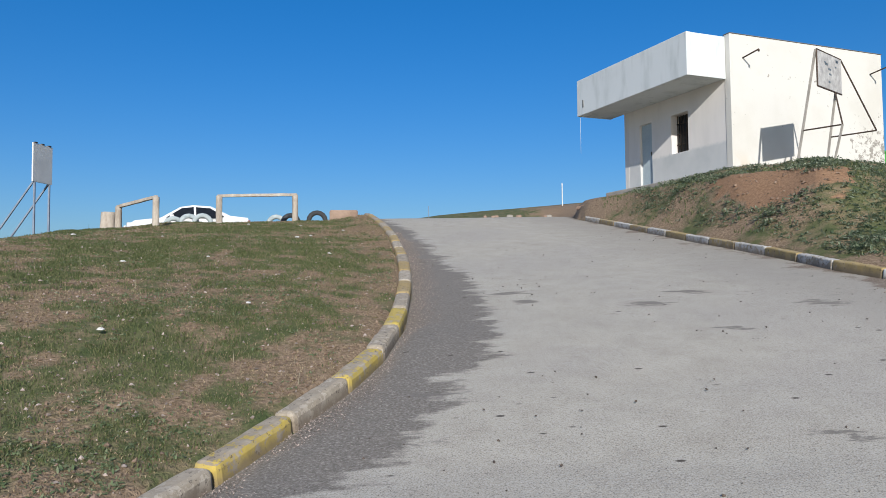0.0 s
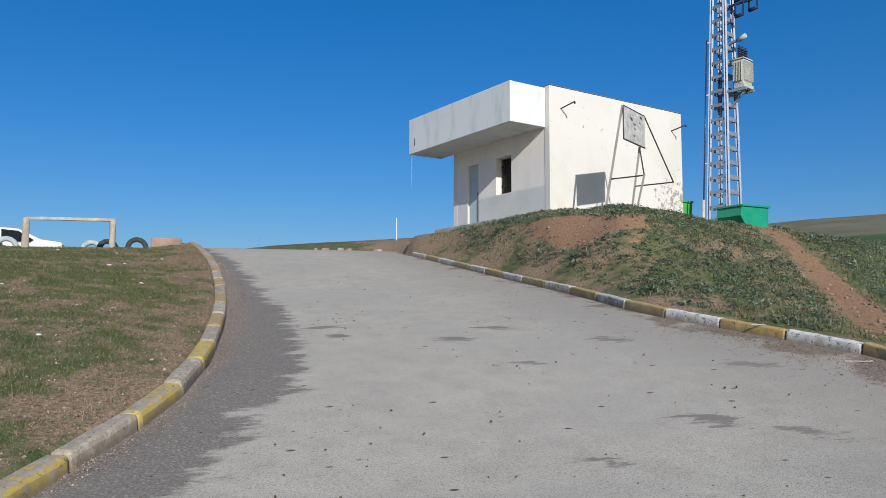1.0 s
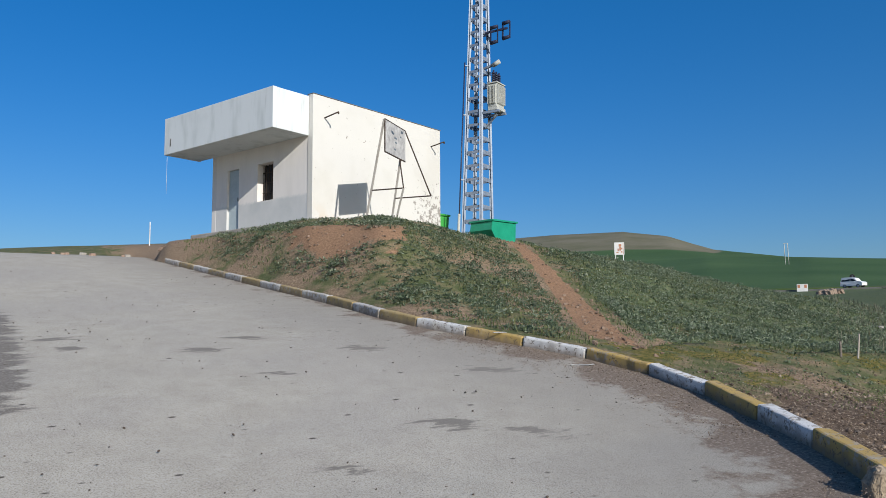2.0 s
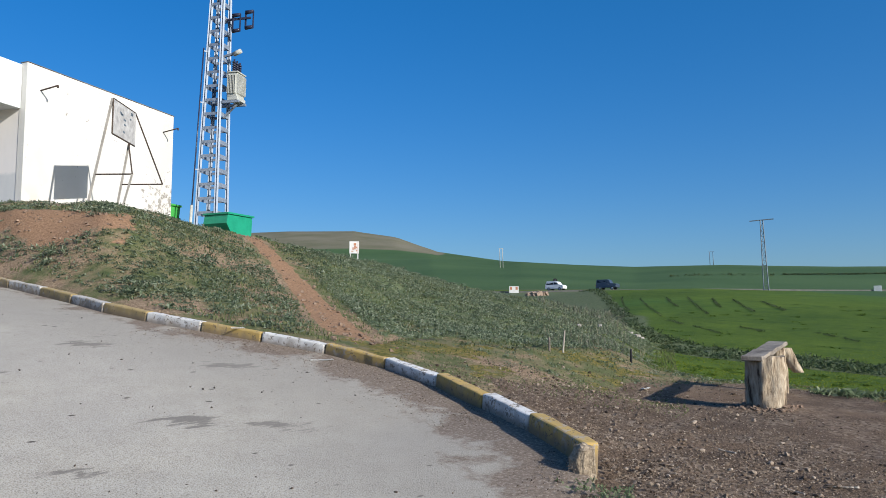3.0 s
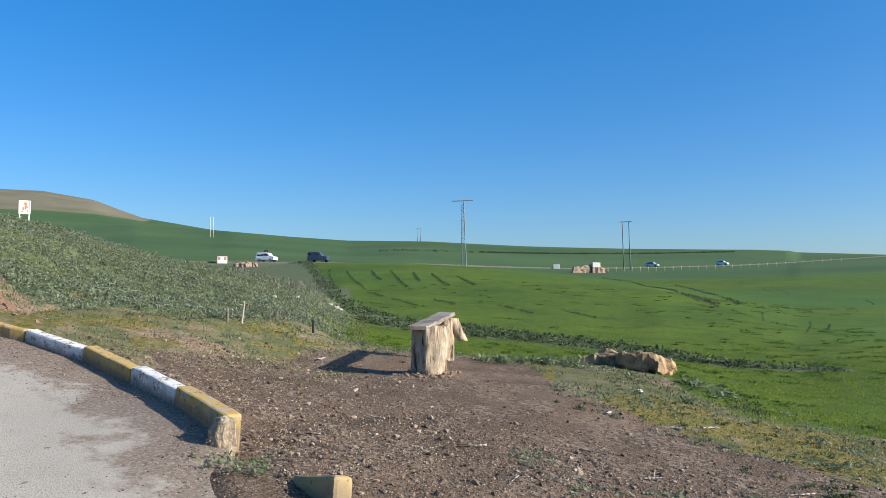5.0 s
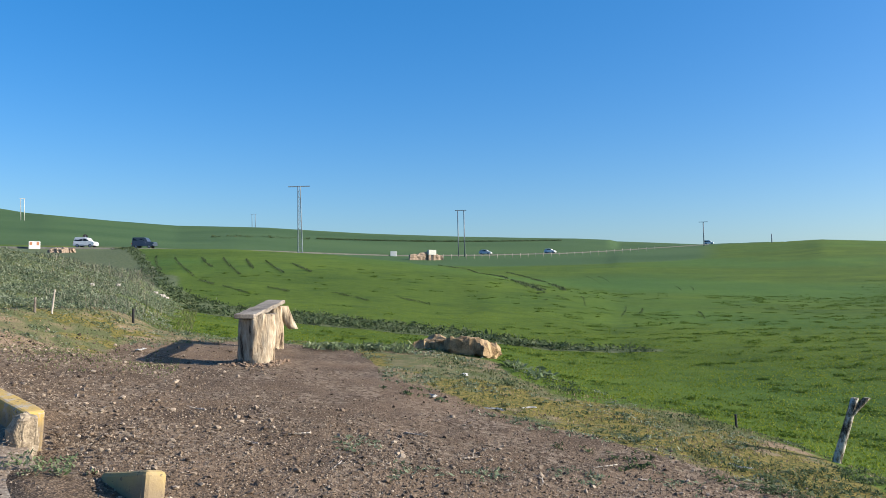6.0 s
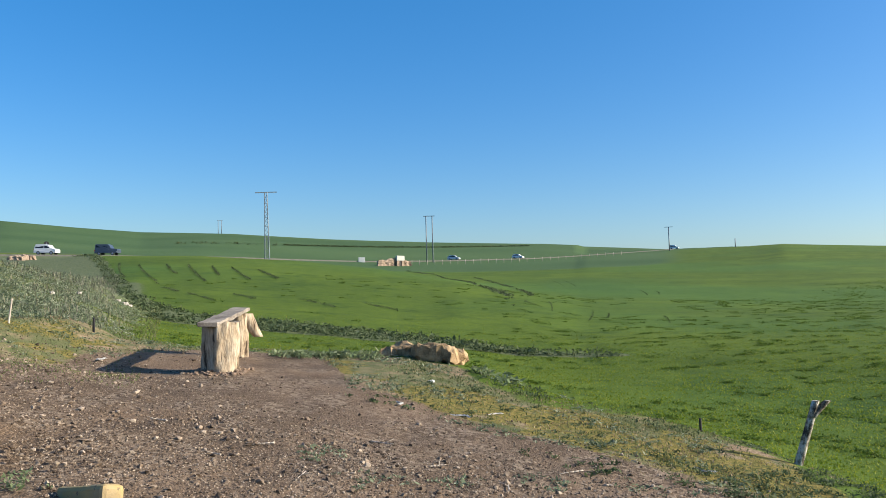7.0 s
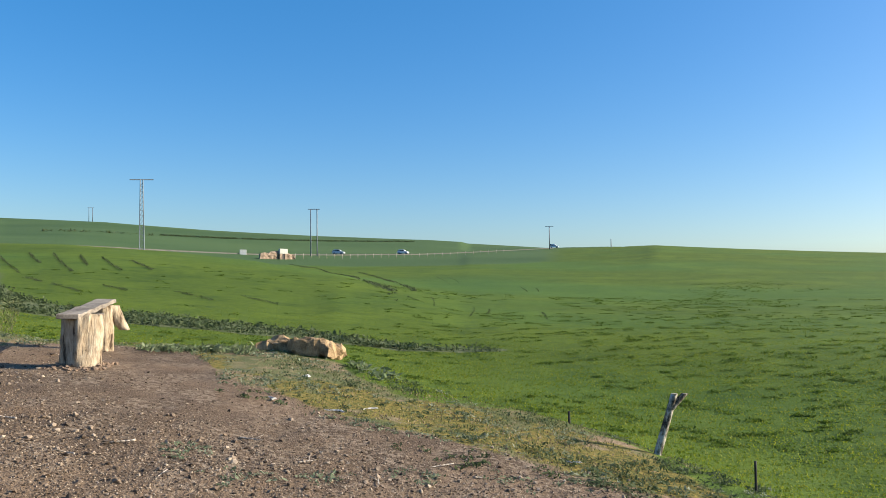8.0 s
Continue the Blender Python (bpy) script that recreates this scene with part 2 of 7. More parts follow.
M_CARW = simple("white_car_paint", (0.74, 0.75, 0.76), (0.80, 0.80, 0.81), 1.0, 0.22, spec=0.5)
M_CARS = simple("silver_car_paint", (0.50, 0.53, 0.55), (0.58, 0.60, 0.62), 1.0, 0.3, 0.3)
M_CARB = simple("dark_blue_car_paint", (0.035, 0.05, 0.08), (0.06, 0.08, 0.115), 1.0, 0.3, spec=0.5)
M_GLASS = simple("dark_car_glass", (0.02, 0.024, 0.03), (0.035, 0.04, 0.048), 1.0, 0.08, spec=0.6)
M_LAMP = simple("red_lamp_lens", (0.35, 0.02, 0.02), (0.45, 0.03, 0.03), 8.0, 0.2, spec=0.5)
M_BLACK = simple("black_post_paint", (0.012, 0.012, 0.014), (0.03, 0.03, 0.032), 9.0, 0.7)
M_BRICK = simple("pinkish_masonry", (0.26, 0.18, 0.135), (0.42, 0.31, 0.24), 2.0, 0.95, depth=0.02)


def bark_material():
    k = Nodes("split_grey_wood", 0.92, 0, 0.15)
    crack, fine = k.noise(9.0, 7, (1, 1, 0.26), 0.72), k.noise(45.0, 4, (1, 1, 0.2))
    c = k.tint(crack, (0.39, (0.075, 0.052, 0.037)), (0.47, (0.36, 0.28, 0.195)), (0.66, (0.66, 0.56, 0.43)))
    c = k.mix(k.math("MULTIPLY", k.step(fine, 0.55, 0.7), 0.4), c, (0.22, 0.165, 0.12))
    return k.done(c, k.math("ADD", crack, k.math("MULTIPLY", fine, 0.4)), 0.03, 0.9)


def kerb_material(name, paint, wear, trodden=0.0, chips=0.585):
    k = Nodes(name, 0.88, 0, 0.25)
    conc = k.tint(k.noise(9.0, 5), (0.3, (0.25, 0.205, 0.155)), (0.7, (0.47, 0.405, 0.315)))
    chip = k.noise(9.0, 8, rough=0.74)
    lift = k.math("ADD", chip, k.math("MULTIPLY", k.math("SUBTRACT", k.info(), 0.5), 0.16))
    if trodden:
        s = k.t.nodes.new("ShaderNodeSeparateXYZ")
        k.t.links.new(k.t.nodes.new("ShaderNodeTexCoord").outputs["Normal"], s.inputs[0])
        lift = k.math("ADD", lift, k.math("MULTIPLY", k.step(s.outputs[2], 0.55, 0.95), trodden))
    tone = k.mix(k.math("MULTIPLY", k.step(k.noise(6.0, 6, rough=0.65), 0.42, 0.7), 0.40), paint, conc)
    c = k.mix(k.step(lift, wear, wear + 0.05), tone, conc)
    c = k.mix(k.math("MULTIPLY", k.step(k.noise(17.0, 6, rough=0.7), chips, chips + 0.045), 0.8), c, (0.13, 0.105, 0.085))
    s = k.t.nodes.new("ShaderNodeSeparateXYZ")
    k.t.links.new(k.t.nodes.new("ShaderNodeTexCoord").outputs["Object"], s.inputs[0])
    # splash dirt low on the face, deepened so its colour carries shade too
    splash_and_shade = k.step(k.math("ADD", s.outputs[2], k.math("MULTIPLY", k.noise(7.0, 5), 0.16)), 0.055, -0.06)
    c = k.mix(k.math("MULTIPLY", splash_and_shade, 0.75), c, (0.20, 0.155, 0.115))
    return k.done(c, k.math("ADD", k.math("MULTIPLY", k.noise(60.0, 3), 0.3), chip), 0.012, 0.6)


def leaf_material(name, c0, c1, c2, through_light=0.35):
    k = Nodes(name, 0.7, 0, 0.2)
    colour = k.tint(k.island(), (0.0, c0), (0.55, c1), (1.0, c2))
    thin = k.t.nodes.new("ShaderNodeBsdfTranslucent")
    k.t.links.new(k.toned_down(colour), thin.inputs["Color"])
    both = k.t.nodes.new("ShaderNodeMixShader")
    both.inputs[0].default_value = through_light
    k.t.links.new(k.b.outputs[0], both.inputs[1])
    k.t.links.new(thin.outputs[0], both.inputs[2])
    k.t.links.new(both.outputs[0], k.t.nodes["Material Output"].inputs["Surface"])
    return k.done(colour)


M_BARK = bark_material()
M_KY = kerb_material("worn_yellow_kerb_paint", (0.50, 0.345, 0.115), 0.59, 0.0, 0.57)
M_KYL = kerb_material("bright_yellow_kerb_paint", (0.56, 0.42, 0.10), 0.61, 0.11)
M_KYF = kerb_material("faded_yellow_kerb_paint", (0.42, 0.31, 0.14), 0.56)
M_KW = kerb_material("worn_white_kerb_paint", (0.74, 0.73, 0.71), 0.58, 0.0, 0.555)
M_KWF = kerb_material("faded_white_kerb_paint", (0.58, 0.56, 0.53), 0.55)
M_KC = kerb_material("bare_kerb_concrete", (0.52, 0.455, 0.37), 0.40)
M_GRASS = leaf_material("green_turf_blades", (0.095, 0.128, 0.045), (0.155, 0.180, 0.075), (0.26, 0.245, 0.13))
M_STRAW = leaf_material("dry_straw", (0.17, 0.125, 0.075), (0.30, 0.23, 0.14), (0.46, 0.37, 0.24), 0.2)
M_FIELD = leaf_material("field_tuft_leaves", (0.062, 0.122, 0.017), (0.100, 0.170, 0.024), (0.14, 0.205, 0.036), 0.45)
M_CORN = leaf_material("corn_blades", (0.130, 0.205, 0.020), (0.205, 0.275, 0.028), (0.31, 0.33, 0.05), 0.45)
M_WEED = leaf_material("weed_leaves", (0.135, 0.190, 0.090), (0.205, 0.262, 0.135), (0.31, 0.34, 0.205))
M_MOUND = leaf_material("mound_weed_leaves", (0.082, 0.124, 0.066), (0.185, 0.236, 0.146), (0.33, 0.36, 0.255))
M_SAGE = leaf_material("sage_weed_leaves", (0.115, 0.162, 0.094), (0.220, 0.270, 0.165), (0.39, 0.425, 0.305))
M_HEDGE = leaf_material("ditch_weed_leaves", (0.045, 0.075, 0.03), (0.085, 0.125, 0.055), (0.16, 0.19, 0.095))
M_STONE = leaf_material("loose_stones", (0.060, 0.043, 0.030), (0.205, 0.150, 0.108), (0.43, 0.35, 0.27), 0.0)



def post_material():
    k = Nodes("flaking_bark", 0.95, 0, 0.15)
    blot, crack = k.noise(13.0, 6, (1, 1, 0.5), 0.7), k.noise(30.0, 4, (1, 1, 0.25))
    c = k.tint(blot, (0.41, (0.045, 0.037, 0.028)), (0.50, (0.24, 0.215, 0.165)), (0.57, (0.56, 0.52, 0.44)))
    return k.done(c, k.math("ADD", blot, k.math("MULTIPLY", crack, 0.5)), 0.03, 0.9)


M_POST = post_material()
# ---- the lie of the land ----
OX, OY, EYE_Z = 0.5, -0.4, 1.5
ROAD_Y = [-40, -20, 0, 3, 5.2, 6.8, 8.5, 11, 17, 24, 27, 30, 60]
ROAD_Z = [-4, -2.6, -0.25, 0.22, 0.5, 0.78, 1.10, 1.55, 2.55, 3.72, 4.02, 4.1, 4.1]
LEFT_Y = [-30, -5, 0, 4.0, 5.0, 6.2, 7.1, 8.0, 9.4, 11.6, 13.1, 14.7, 17.7, 19.8, 22.9, 26.0, 40]
LEFT_X = [-6, -4.0, -3.0, -1.9, -1.6, -1.2, -0.92, -0.72, -0.6, -0.65, -0.75, -0.9, -1.3, -1.66, -2.3, -3.0, -7.0]
RIGHT_Y = [-30, -5, 0, 2.0, 3.3, 4.2, 5.3, 6.3, 7.25, 8.1, 8.9, 9.75, 10.7, 11.6, 13.3, 15.3, 18.0, 20.9, 22.8, 26, 40]
RIGHT_X = [2.0, 2.6, 3.2, 4.5, 5.6, 6.05, 6.55, 6.83, 6.87, 6.67, 6.35, 6.0, 5.65, 5.45, 5.3, 4.95, 4.5, 3.95, 3.5, 3.2, 3.2]


def smooth(t):
    t = np.clip(t, 0, 1)
    return t * t * (3 - 2 * t)


def curve(v, at, val):
    """A table read with rounded corners."""
    w = 0.12 * np.maximum(1.0, np.abs(v) * 0.12)
    return (np.interp(v - w, at, val) + 2 * np.interp(v, at, val) + np.interp(v + w, at, val)) / 4


def lattice(x, y, seed):
    """Smooth value noise, -1 to 1."""
    xi, yi = np.floor(x).astype(np.int64), np.floor(y).astype(np.int64)

    def corner(a, b):
        h = (a * 374761393 + b * 668265263 + seed * 974634777) & 0x7FFFFFFF
        h = ((h ^ (h >> 13)) * 1274126177) & 0x7FFFFFFF
        return (h ^ (h >> 16)) / 0x3FFFFFFF - 1.0

    u, v = smooth(x - xi), smooth(y - yi)
    top = corner(xi, yi) * (1 - u) + corner(xi + 1, yi) * u
    low = corner(xi, yi + 1) * (1 - u) + corner(xi + 1, yi + 1) * u
    return top * (1 - v) + low * v


def rough(x, y, size, seed=1, octaves=3):
    return sum(lattice(x / size * 2**n, y / size * 2**n, seed + n) / 2**n for n in range(octaves)) / 1.75


def road_z(x, y):
    return curve(y, ROAD_Y, ROAD_Z) + 0.045 * (x - 3) * (1 - smooth((y - 10) / 12))


def left_x(y):
    return curve(y, LEFT_Y, LEFT_X)


def right_x(y):
    return curve(y, RIGHT_Y, RIGHT_X)


def polar(x, y):
    return np.degrees(np.arctan2(x - OX, y - OY)), np.hypot(x - OX, y - OY)


def tan(deg):
    return np.tan(np.radians(deg))


def apron_z(x, y):
    """The trodden plot beyond the kerb's end."""
    base = curve(y, [-12, -3, 0, 1, 2, 3.8, 6.3, 8.5, 12], [-1.6, -0.45, -0.03, 0.12, 0.25, 0.50, 0.97, 1.28, 1.6])
    base = base - 0.14 * np.exp(-((x - 10.1) ** 2 + (y - 5.15) ** 2) / 1.1)
    base = base + 0.06 * np.exp(-((x - 10.54) ** 2 + (y - 3.85) ** 2) / 0.13)
    return base + np.interp(y, [2, 6], [0.03, -0.045]) * (x - 7)


def apron_end(az):
    return np.interp(az, [57, 70, 76, 82, 87, 91, 97, 101.8, 105, 110, 120, 180], [15, 15, 14.5, 13.4, 12.1, 11.5, 11.0, 10.6, 10.1, 9.1, 7.6, 6])


RIDGE_AZ = [4, 8, 11.3, 14, 17.5, 22.3, 24.3, 27, 29.5, 33, 38, 42, 46, 49, 51.5, 54, 57, 60]
RIDGE_EL = [5.6, 6.1, 6.7, 7.0, 7.55, 7.85, 7.7, 7.2, 6.95, 6.4, 5.1, 4.35, 3.3, 2.55, 2.2, 1.75, 1.0, 0.1]
RIDGE_D = [27, 24.5, 22.5, 20.5, 18.5, 17.5, 18, 20, 22, 24.5, 26.5, 28, 29.5, 31, 32, 35, 40, 42]


def bank(az, d):
    """The mound beside the road: from the kerb or the plot up to its crest, then level or down again."""
    top_d = np.interp(az, RIDGE_AZ, RIDGE_D)
    top_z = EYE_Z + top_d * tan(np.interp(az, RIDGE_AZ, RIDGE_EL))
    ky = np.array(RIGHT_Y[4:19])
    kaz, kd = polar(np.array(RIGHT_X[4:19]), ky)
    order = np.argsort(kaz)
    foot_d = np.interp(az, kaz[order], kd[order]) + 0.25
    foot_d = foot_d + (np.interp(az, [44, 50, 57, 60], [12.3, 12.5, 14.2, 15]) - foot_d) * smooth((az - 37) / 7)
    fx, fy = OX + foot_d * np.sin(np.radians(az)), OY + foot_d * np.cos(np.radians(az))
    by_kerb = road_z(right_x(fy), fy) + 0.15
    foot_z = by_kerb + (apron_z(fx, fy) - by_kerb) * smooth((az - 37) / 7)
    s = np.clip((d - foot_d) / (top_d - foot_d), 0, 1)
    z = foot_z + (top_z - foot_z) * (0.55 * s + 0.45 * smooth(s))
    level = np.maximum(top_z, 4.5) * 1.0
    flat = top_z + (level - top_z) * smooth((d - top_d) / 3) - 0.10 * np.maximum(0, d - 33)
    down = top_z - 0.16 * (d - top_d)
    back = flat + (down - flat) * smooth((az - 33) / 4)
    return np.where(d > top_d, back, z), foot_d


SKY_AZ = [31, 35.3, 40, 43, 46, 50.7, 56, 60, 66, 73, 80, 88, 94, 96.5, 100, 104, 109, 114, 118, 140, 180]
SKY_EL = [6.35, 6.62, 6.72, 6.29, 5.19, 4.55, 4.22, 4.05, 4.0, 3.67, 3.45, 3.28, 3.0, 2.87, 2.97, 3.05, 2.78, 2.56, 2.4, 2.0, 1.0]
FAR_AZ = [26, 45, 57, 60, 64, 70, 76, 82, 87, 91, 97, 104, 110, 120, 180]


def valley(az, d):
    """Fields from the edge of the plot to the skyline, as heights at a few distances joined smoothly."""
    def t(vals):
        return np.interp(az, FAR_AZ, vals)

    e_d = apron_end(az)
    ex, ey = OX + e_d * np.sin(np.radians(az)), OY + e_d * np.cos(np.radians(az))
    e_z = apron_z(ex, ey)
    f_z = e_z - t([0.1, 0.1, 0.15, 0.2, 0.3, 0.38, 0.5, 0.6, 0.62, 0.6, 0.5, 0.45, 0.45, 0.4, 0.3])
    g_d = t([40, 42, 40, 33, 29, 27, 25.5, 24.5, 24, 24, 24, 24, 24, 24, 24])
    g_z = EYE_Z + g_d * tan(t([0, 0, -0.3, -0.9, -1.75, -2.45, -3.1, -3.7, -4.3, -4.5, -4.3, -4.0, -3.8, -3.5, -3]))
    c_d = t([60, 70, 105, 102, 100, 95, 85, 66, 52, 48, 50, 55, 55, 55, 55])
    c_z = EYE_Z + c_d * tan(t([0.9, 1.2, 2.62, 2.6, 2.58, 2.3, 1.80, 0.85, -0.3, -1.1, -1.2, -1.0, -0.9, -0.8, -0.5]))
    h_d = t([100, 105, 125, 130, 132, 132, 125, 105, 90, 88, 100, 110, 110, 110, 110])
    h_z = EYE_Z + h_d * tan(t([2.0, 2.0, 2.45, 2.3, 2.1, 1.75, 1.4, 0.9, 0.55, 0.5, 0.7, 1.0, 1.0, 0.9, 0.5]))
    r_d = t([150, 150, 152, 160, 172, 195, 220, 245, 270, 310, 380, 250, 245, 240, 240])
    r_z = EYE_Z + r_d * tan(t([2.5, 2.55, 2.6, 2.58, 2.58, 2.42, 2.29, 2.33, 2.42, 2.6, 2.92, 2.95, 2.70, 2.3, 1.0]))
    s_el = np.interp(az, SKY_AZ, SKY_EL)
    s_d = np.interp(az, [26, 46, 52, 97, 102, 180], [950, 900, 620, 560, 330, 330])
    s_z = EYE_Z + s_d * tan(s_el)
    m_d, m_z = 0.62 * s_d, EYE_Z + 0.62 * s_d * tan(np.minimum(s_el - 0.25, np.interp(az, [30, 46, 52, 60, 180], [5.0, 5.0, 4.3, 3.6, 9.0])))
    m_d, m_z = np.where(m_d < r_d * 1.15, (r_d + s_d) / 2, m_d), np.where(m_d < r_d * 1.15, (r_z + s_z) / 2, m_z)
    ks = [e_d, e_d + 2.6, g_d, c_d, h_d, r_d, m_d, s_d, s_d * 1.5, s_d * 4]
    zs = [e_z, f_z, g_z, c_z, h_z, r_z, m_z, s_z, s_z * 0.8, s_z * 0.1]
    # monotone cubic through the knots
    k, v = np.array(ks), np.array(zs)
    step, rise = np.diff(k, axis=0), np.diff(v, axis=0)
    m = rise / np.maximum(step, 1e-3)
    inner = np.where(m[:-1] * m[1:] > 0, 2 * m[:-1] * m[1:] / np.where(np.abs(m[:-1] + m[1:]) < 1e-9, 1e-9, m[:-1] + m[1:]), 0)
    slope = np.concatenate([m[:1], inner, m[-1:]])
    z = np.array(v[0])
    for n in range(len(k) - 1):
        u = np.clip((d - k[n]) / np.maximum(step[n], 1e-3), 0, 1)
        h = v[n] * (2 * u**3 - 3 * u**2 + 1) + step[n] * slope[n] * (u**3 - 2 * u**2 + u) + v[n + 1] * (3 * u**2 - 2 * u**3) + step[n] * slope[n + 1] * (u**3 - u**2)
        z = np.where(d >= k[n], h, z)
    return z


def left_side(x, y):
    """The grassy hump on the inner side of the bend and the level ground on top."""
    off = np.maximum(0, left_x(y) - x)
    along = np.sqrt((y - OY) ** 2 + 0.7 * off**2) * np.sign(y - OY) + OY
    z = np.minimum(curve(along, ROAD_Y, ROAD_Z) + 0.07, 3.62) - 0.05 * smooth((along - 25) / 4)
    z = z + 0.25 * smooth(off / 4) * smooth((y - 4) / 5) * (1 - smooth((along - 17) / 7)) - 0.02 * np.minimum(off, 4)
    z = z - 0.17 * np.maximum(0, -8.2 - x)
    lip = road_z(left_x(y), y) + np.interp(y, [3, 12, 25], [0.10, 0.125, 0.165])
    return lip + (z - lip) * smooth(off / 1.7)


def beyond(az, d):
    """The ground behind the brow of the road."""
    el = np.interp(az, [-60, -30, -20, -10, -4, -2, 1.7, 5.7, 9.7, 15, 25, 33], [1, 1.8, 3.0, 4.3, 5.15, 5.40, 5.72, 5.98, 6.22, 6.15, 6.0, 6.2])
    z = EYE_Z + np.minimum(d, 55) * tan(el)
    return z - 0.05 * np.maximum(0, d - 58)


def ground_z(x, y):
    x, y = np.asarray(x, float), np.asarray(y, float)
    az, d = polar(x, y)
    inner, outer = left_x(y), right_x(y)
    road = road_z(x, y)
    mound, foot = bank(az, d)
    far = valley(az, d)
    plot = apron_z(x, y)
    # outer side: plot, mound, fields
    side = np.where(d < apron_end(az), plot, far)
    w = smooth((az - 5) / 3) * (1 - smooth((az - 57) / 4))
    hill = np.where(d > np.interp(az, RIDGE_AZ, RIDGE_D), np.maximum(mound, np.where(az > 27, far, -99)), mound)
    m = np.where(d >= foot, hill, plot)
    kerb_level = road_z(outer, y) + 0.13
    m = np.where((d < foot), kerb_level + (m - kerb_level) * smooth((x - outer) / 1.2) * smooth((7.8 - y) / 2.0), m)
    side = side + (m - side) * w
    side = np.where(y < 3.6, np.where(d < apron_end(az), plot, side), side)
    # behind the brow
    back = beyond(az, d)
    brow = smooth((d - 27) / 14) * (1 - smooth((az - 27.5) / 3)) * smooth((y - 10) / 10)
    left = left_side(x, y)
    z = np.where(x < inner, left, np.where(x > outer, side, road))
    edge = smooth((x - outer + 0.6) / 0.6)
    z = np.where((x <= outer) & (y < 3.3), road + (plot - road) * edge, z)
    z = z + (back - z) * brow
    behind = smooth((-y - 4) / 6)
    return z + (curve(y, ROAD_Y, ROAD_Z) - z) * behind * (np.abs(az) > 125)


def on_ground(x, y, lift=0.0):
    return Vector((x, y, float(ground_z(np.array([x]), np.array([y]))[0]) + lift))


def place(az, d, lift=0.0, ox=OX, oy=OY):
    """A point of the ground by its bearing and distance from a point of the road."""
    return on_ground(ox + d * math.sin(radians(az)), oy + d * math.cos(radians(az)), lift)

# ---- building helpers ----
def part(name, bm, material, parent=None, label=""):
    """Links a bmesh as one mesh object, under a thing or a part."""
    me = bpy.data.meshes.new(name)
    bm.to_mesh(me)
    bm.free()
    me.materials.append(material)
    ob = new(name, me)
    if parent:
        ob.parent = parent
    if label:
        ob["label"] = label
    return ob


def share(name, mesh, parent, m=None, label=""):
    ob = new(name, mesh)
    ob.parent = parent
    if m is not None:
        ob.matrix_basis = m
    if label:
        ob["label"] = label
    return ob


def thing(name, m, label, category, group="", kind=""):
    ob = new(name)
    ob.empty_display_size = 0.2
    ob.matrix_basis = m
    return tagged(ob, label, category, group, kind)


def box(x0, x1, y0, y1, z0, z1, bevel=0.0, bm=None):
    own = bm is None
    b = bmesh.new()
    bmesh.ops.create_cube(b, size=1.0, matrix=Matrix.Translation(((x0 + x1) / 2, (y0 + y1) / 2, (z0 + z1) / 2)) @ Matrix.Diagonal((x1 - x0, y1 - y0, z1 - z0, 1)))
    if bevel:
        bmesh.ops.bevel(b, geom=b.edges[:], offset=bevel, segments=2, affect="EDGES", profile=0.5)
    return b if own else absorb(bm, b)


def absorb(bm, other, m=None):
    """Adds the other bmesh to bm."""
    if m is not None:
        bmesh.ops.transform(other, matrix=m, verts=other.verts)
    me = bpy.data.meshes.new("piece")
    other.to_mesh(me)
    other.free()
    bm.from_mesh(me)
    bpy.data.meshes.remove(me)
    return bm


def bar(a, b, w, h=None, bm=None, bevel=0.0):
    """A beam of w x h from a to b."""
    a, b = Vector(a), Vector(b)
    m = Matrix.Translation((a + b) / 2) @ (b - a).to_track_quat("Z", "Y").to_matrix().to_4x4()
    piece = box(-w / 2, w / 2, -(h or w) / 2, (h or w) / 2, -(b - a).length / 2, (b - a).length / 2, bevel)
    bmesh.ops.transform(piece, matrix=m, verts=piece.verts)
    return piece if bm is None else absorb(bm, piece)


def rod(a, b, r0, r1=None, sides=10, bm=None):
    a, b = Vector(a), Vector(b)
    piece = bmesh.new()
    m = Matrix.Translation((a + b) / 2) @ (b - a).to_track_quat("Z", "Y").to_matrix().to_4x4()
    bmesh.ops.create_cone(piece, cap_ends=True, segments=sides, radius1=r0, radius2=r0 if r1 is None else r1, depth=(b - a).length, matrix=m)
    for f in piece.faces:
        f.smooth = len(f.verts) == 4
    return piece if bm is None else absorb(bm, piece)


def ragged(bm, amount, size, seed=0.0):
    for v in bm.verts:
        v.co += noise.noise_vector(v.co / size + Vector((seed, seed * 1.7, 0))) * amount
    return bm


def grid_mesh(name, x, y, z, material, tags=None):
    """A sheet from three arrays of the same two-dimensional shape, with named numbers at its points."""
    rows, cols = x.shape
    n = np.arange(rows * cols).reshape(rows, cols)
    faces = np.stack([n[:-1, :-1], n[:-1, 1:], n[1:, 1:], n[1:, :-1]], -1).reshape(-1, 4)
    return raw_mesh(name, np.stack([x, y, z], -1).reshape(-1, 3), faces, material, tags, True)


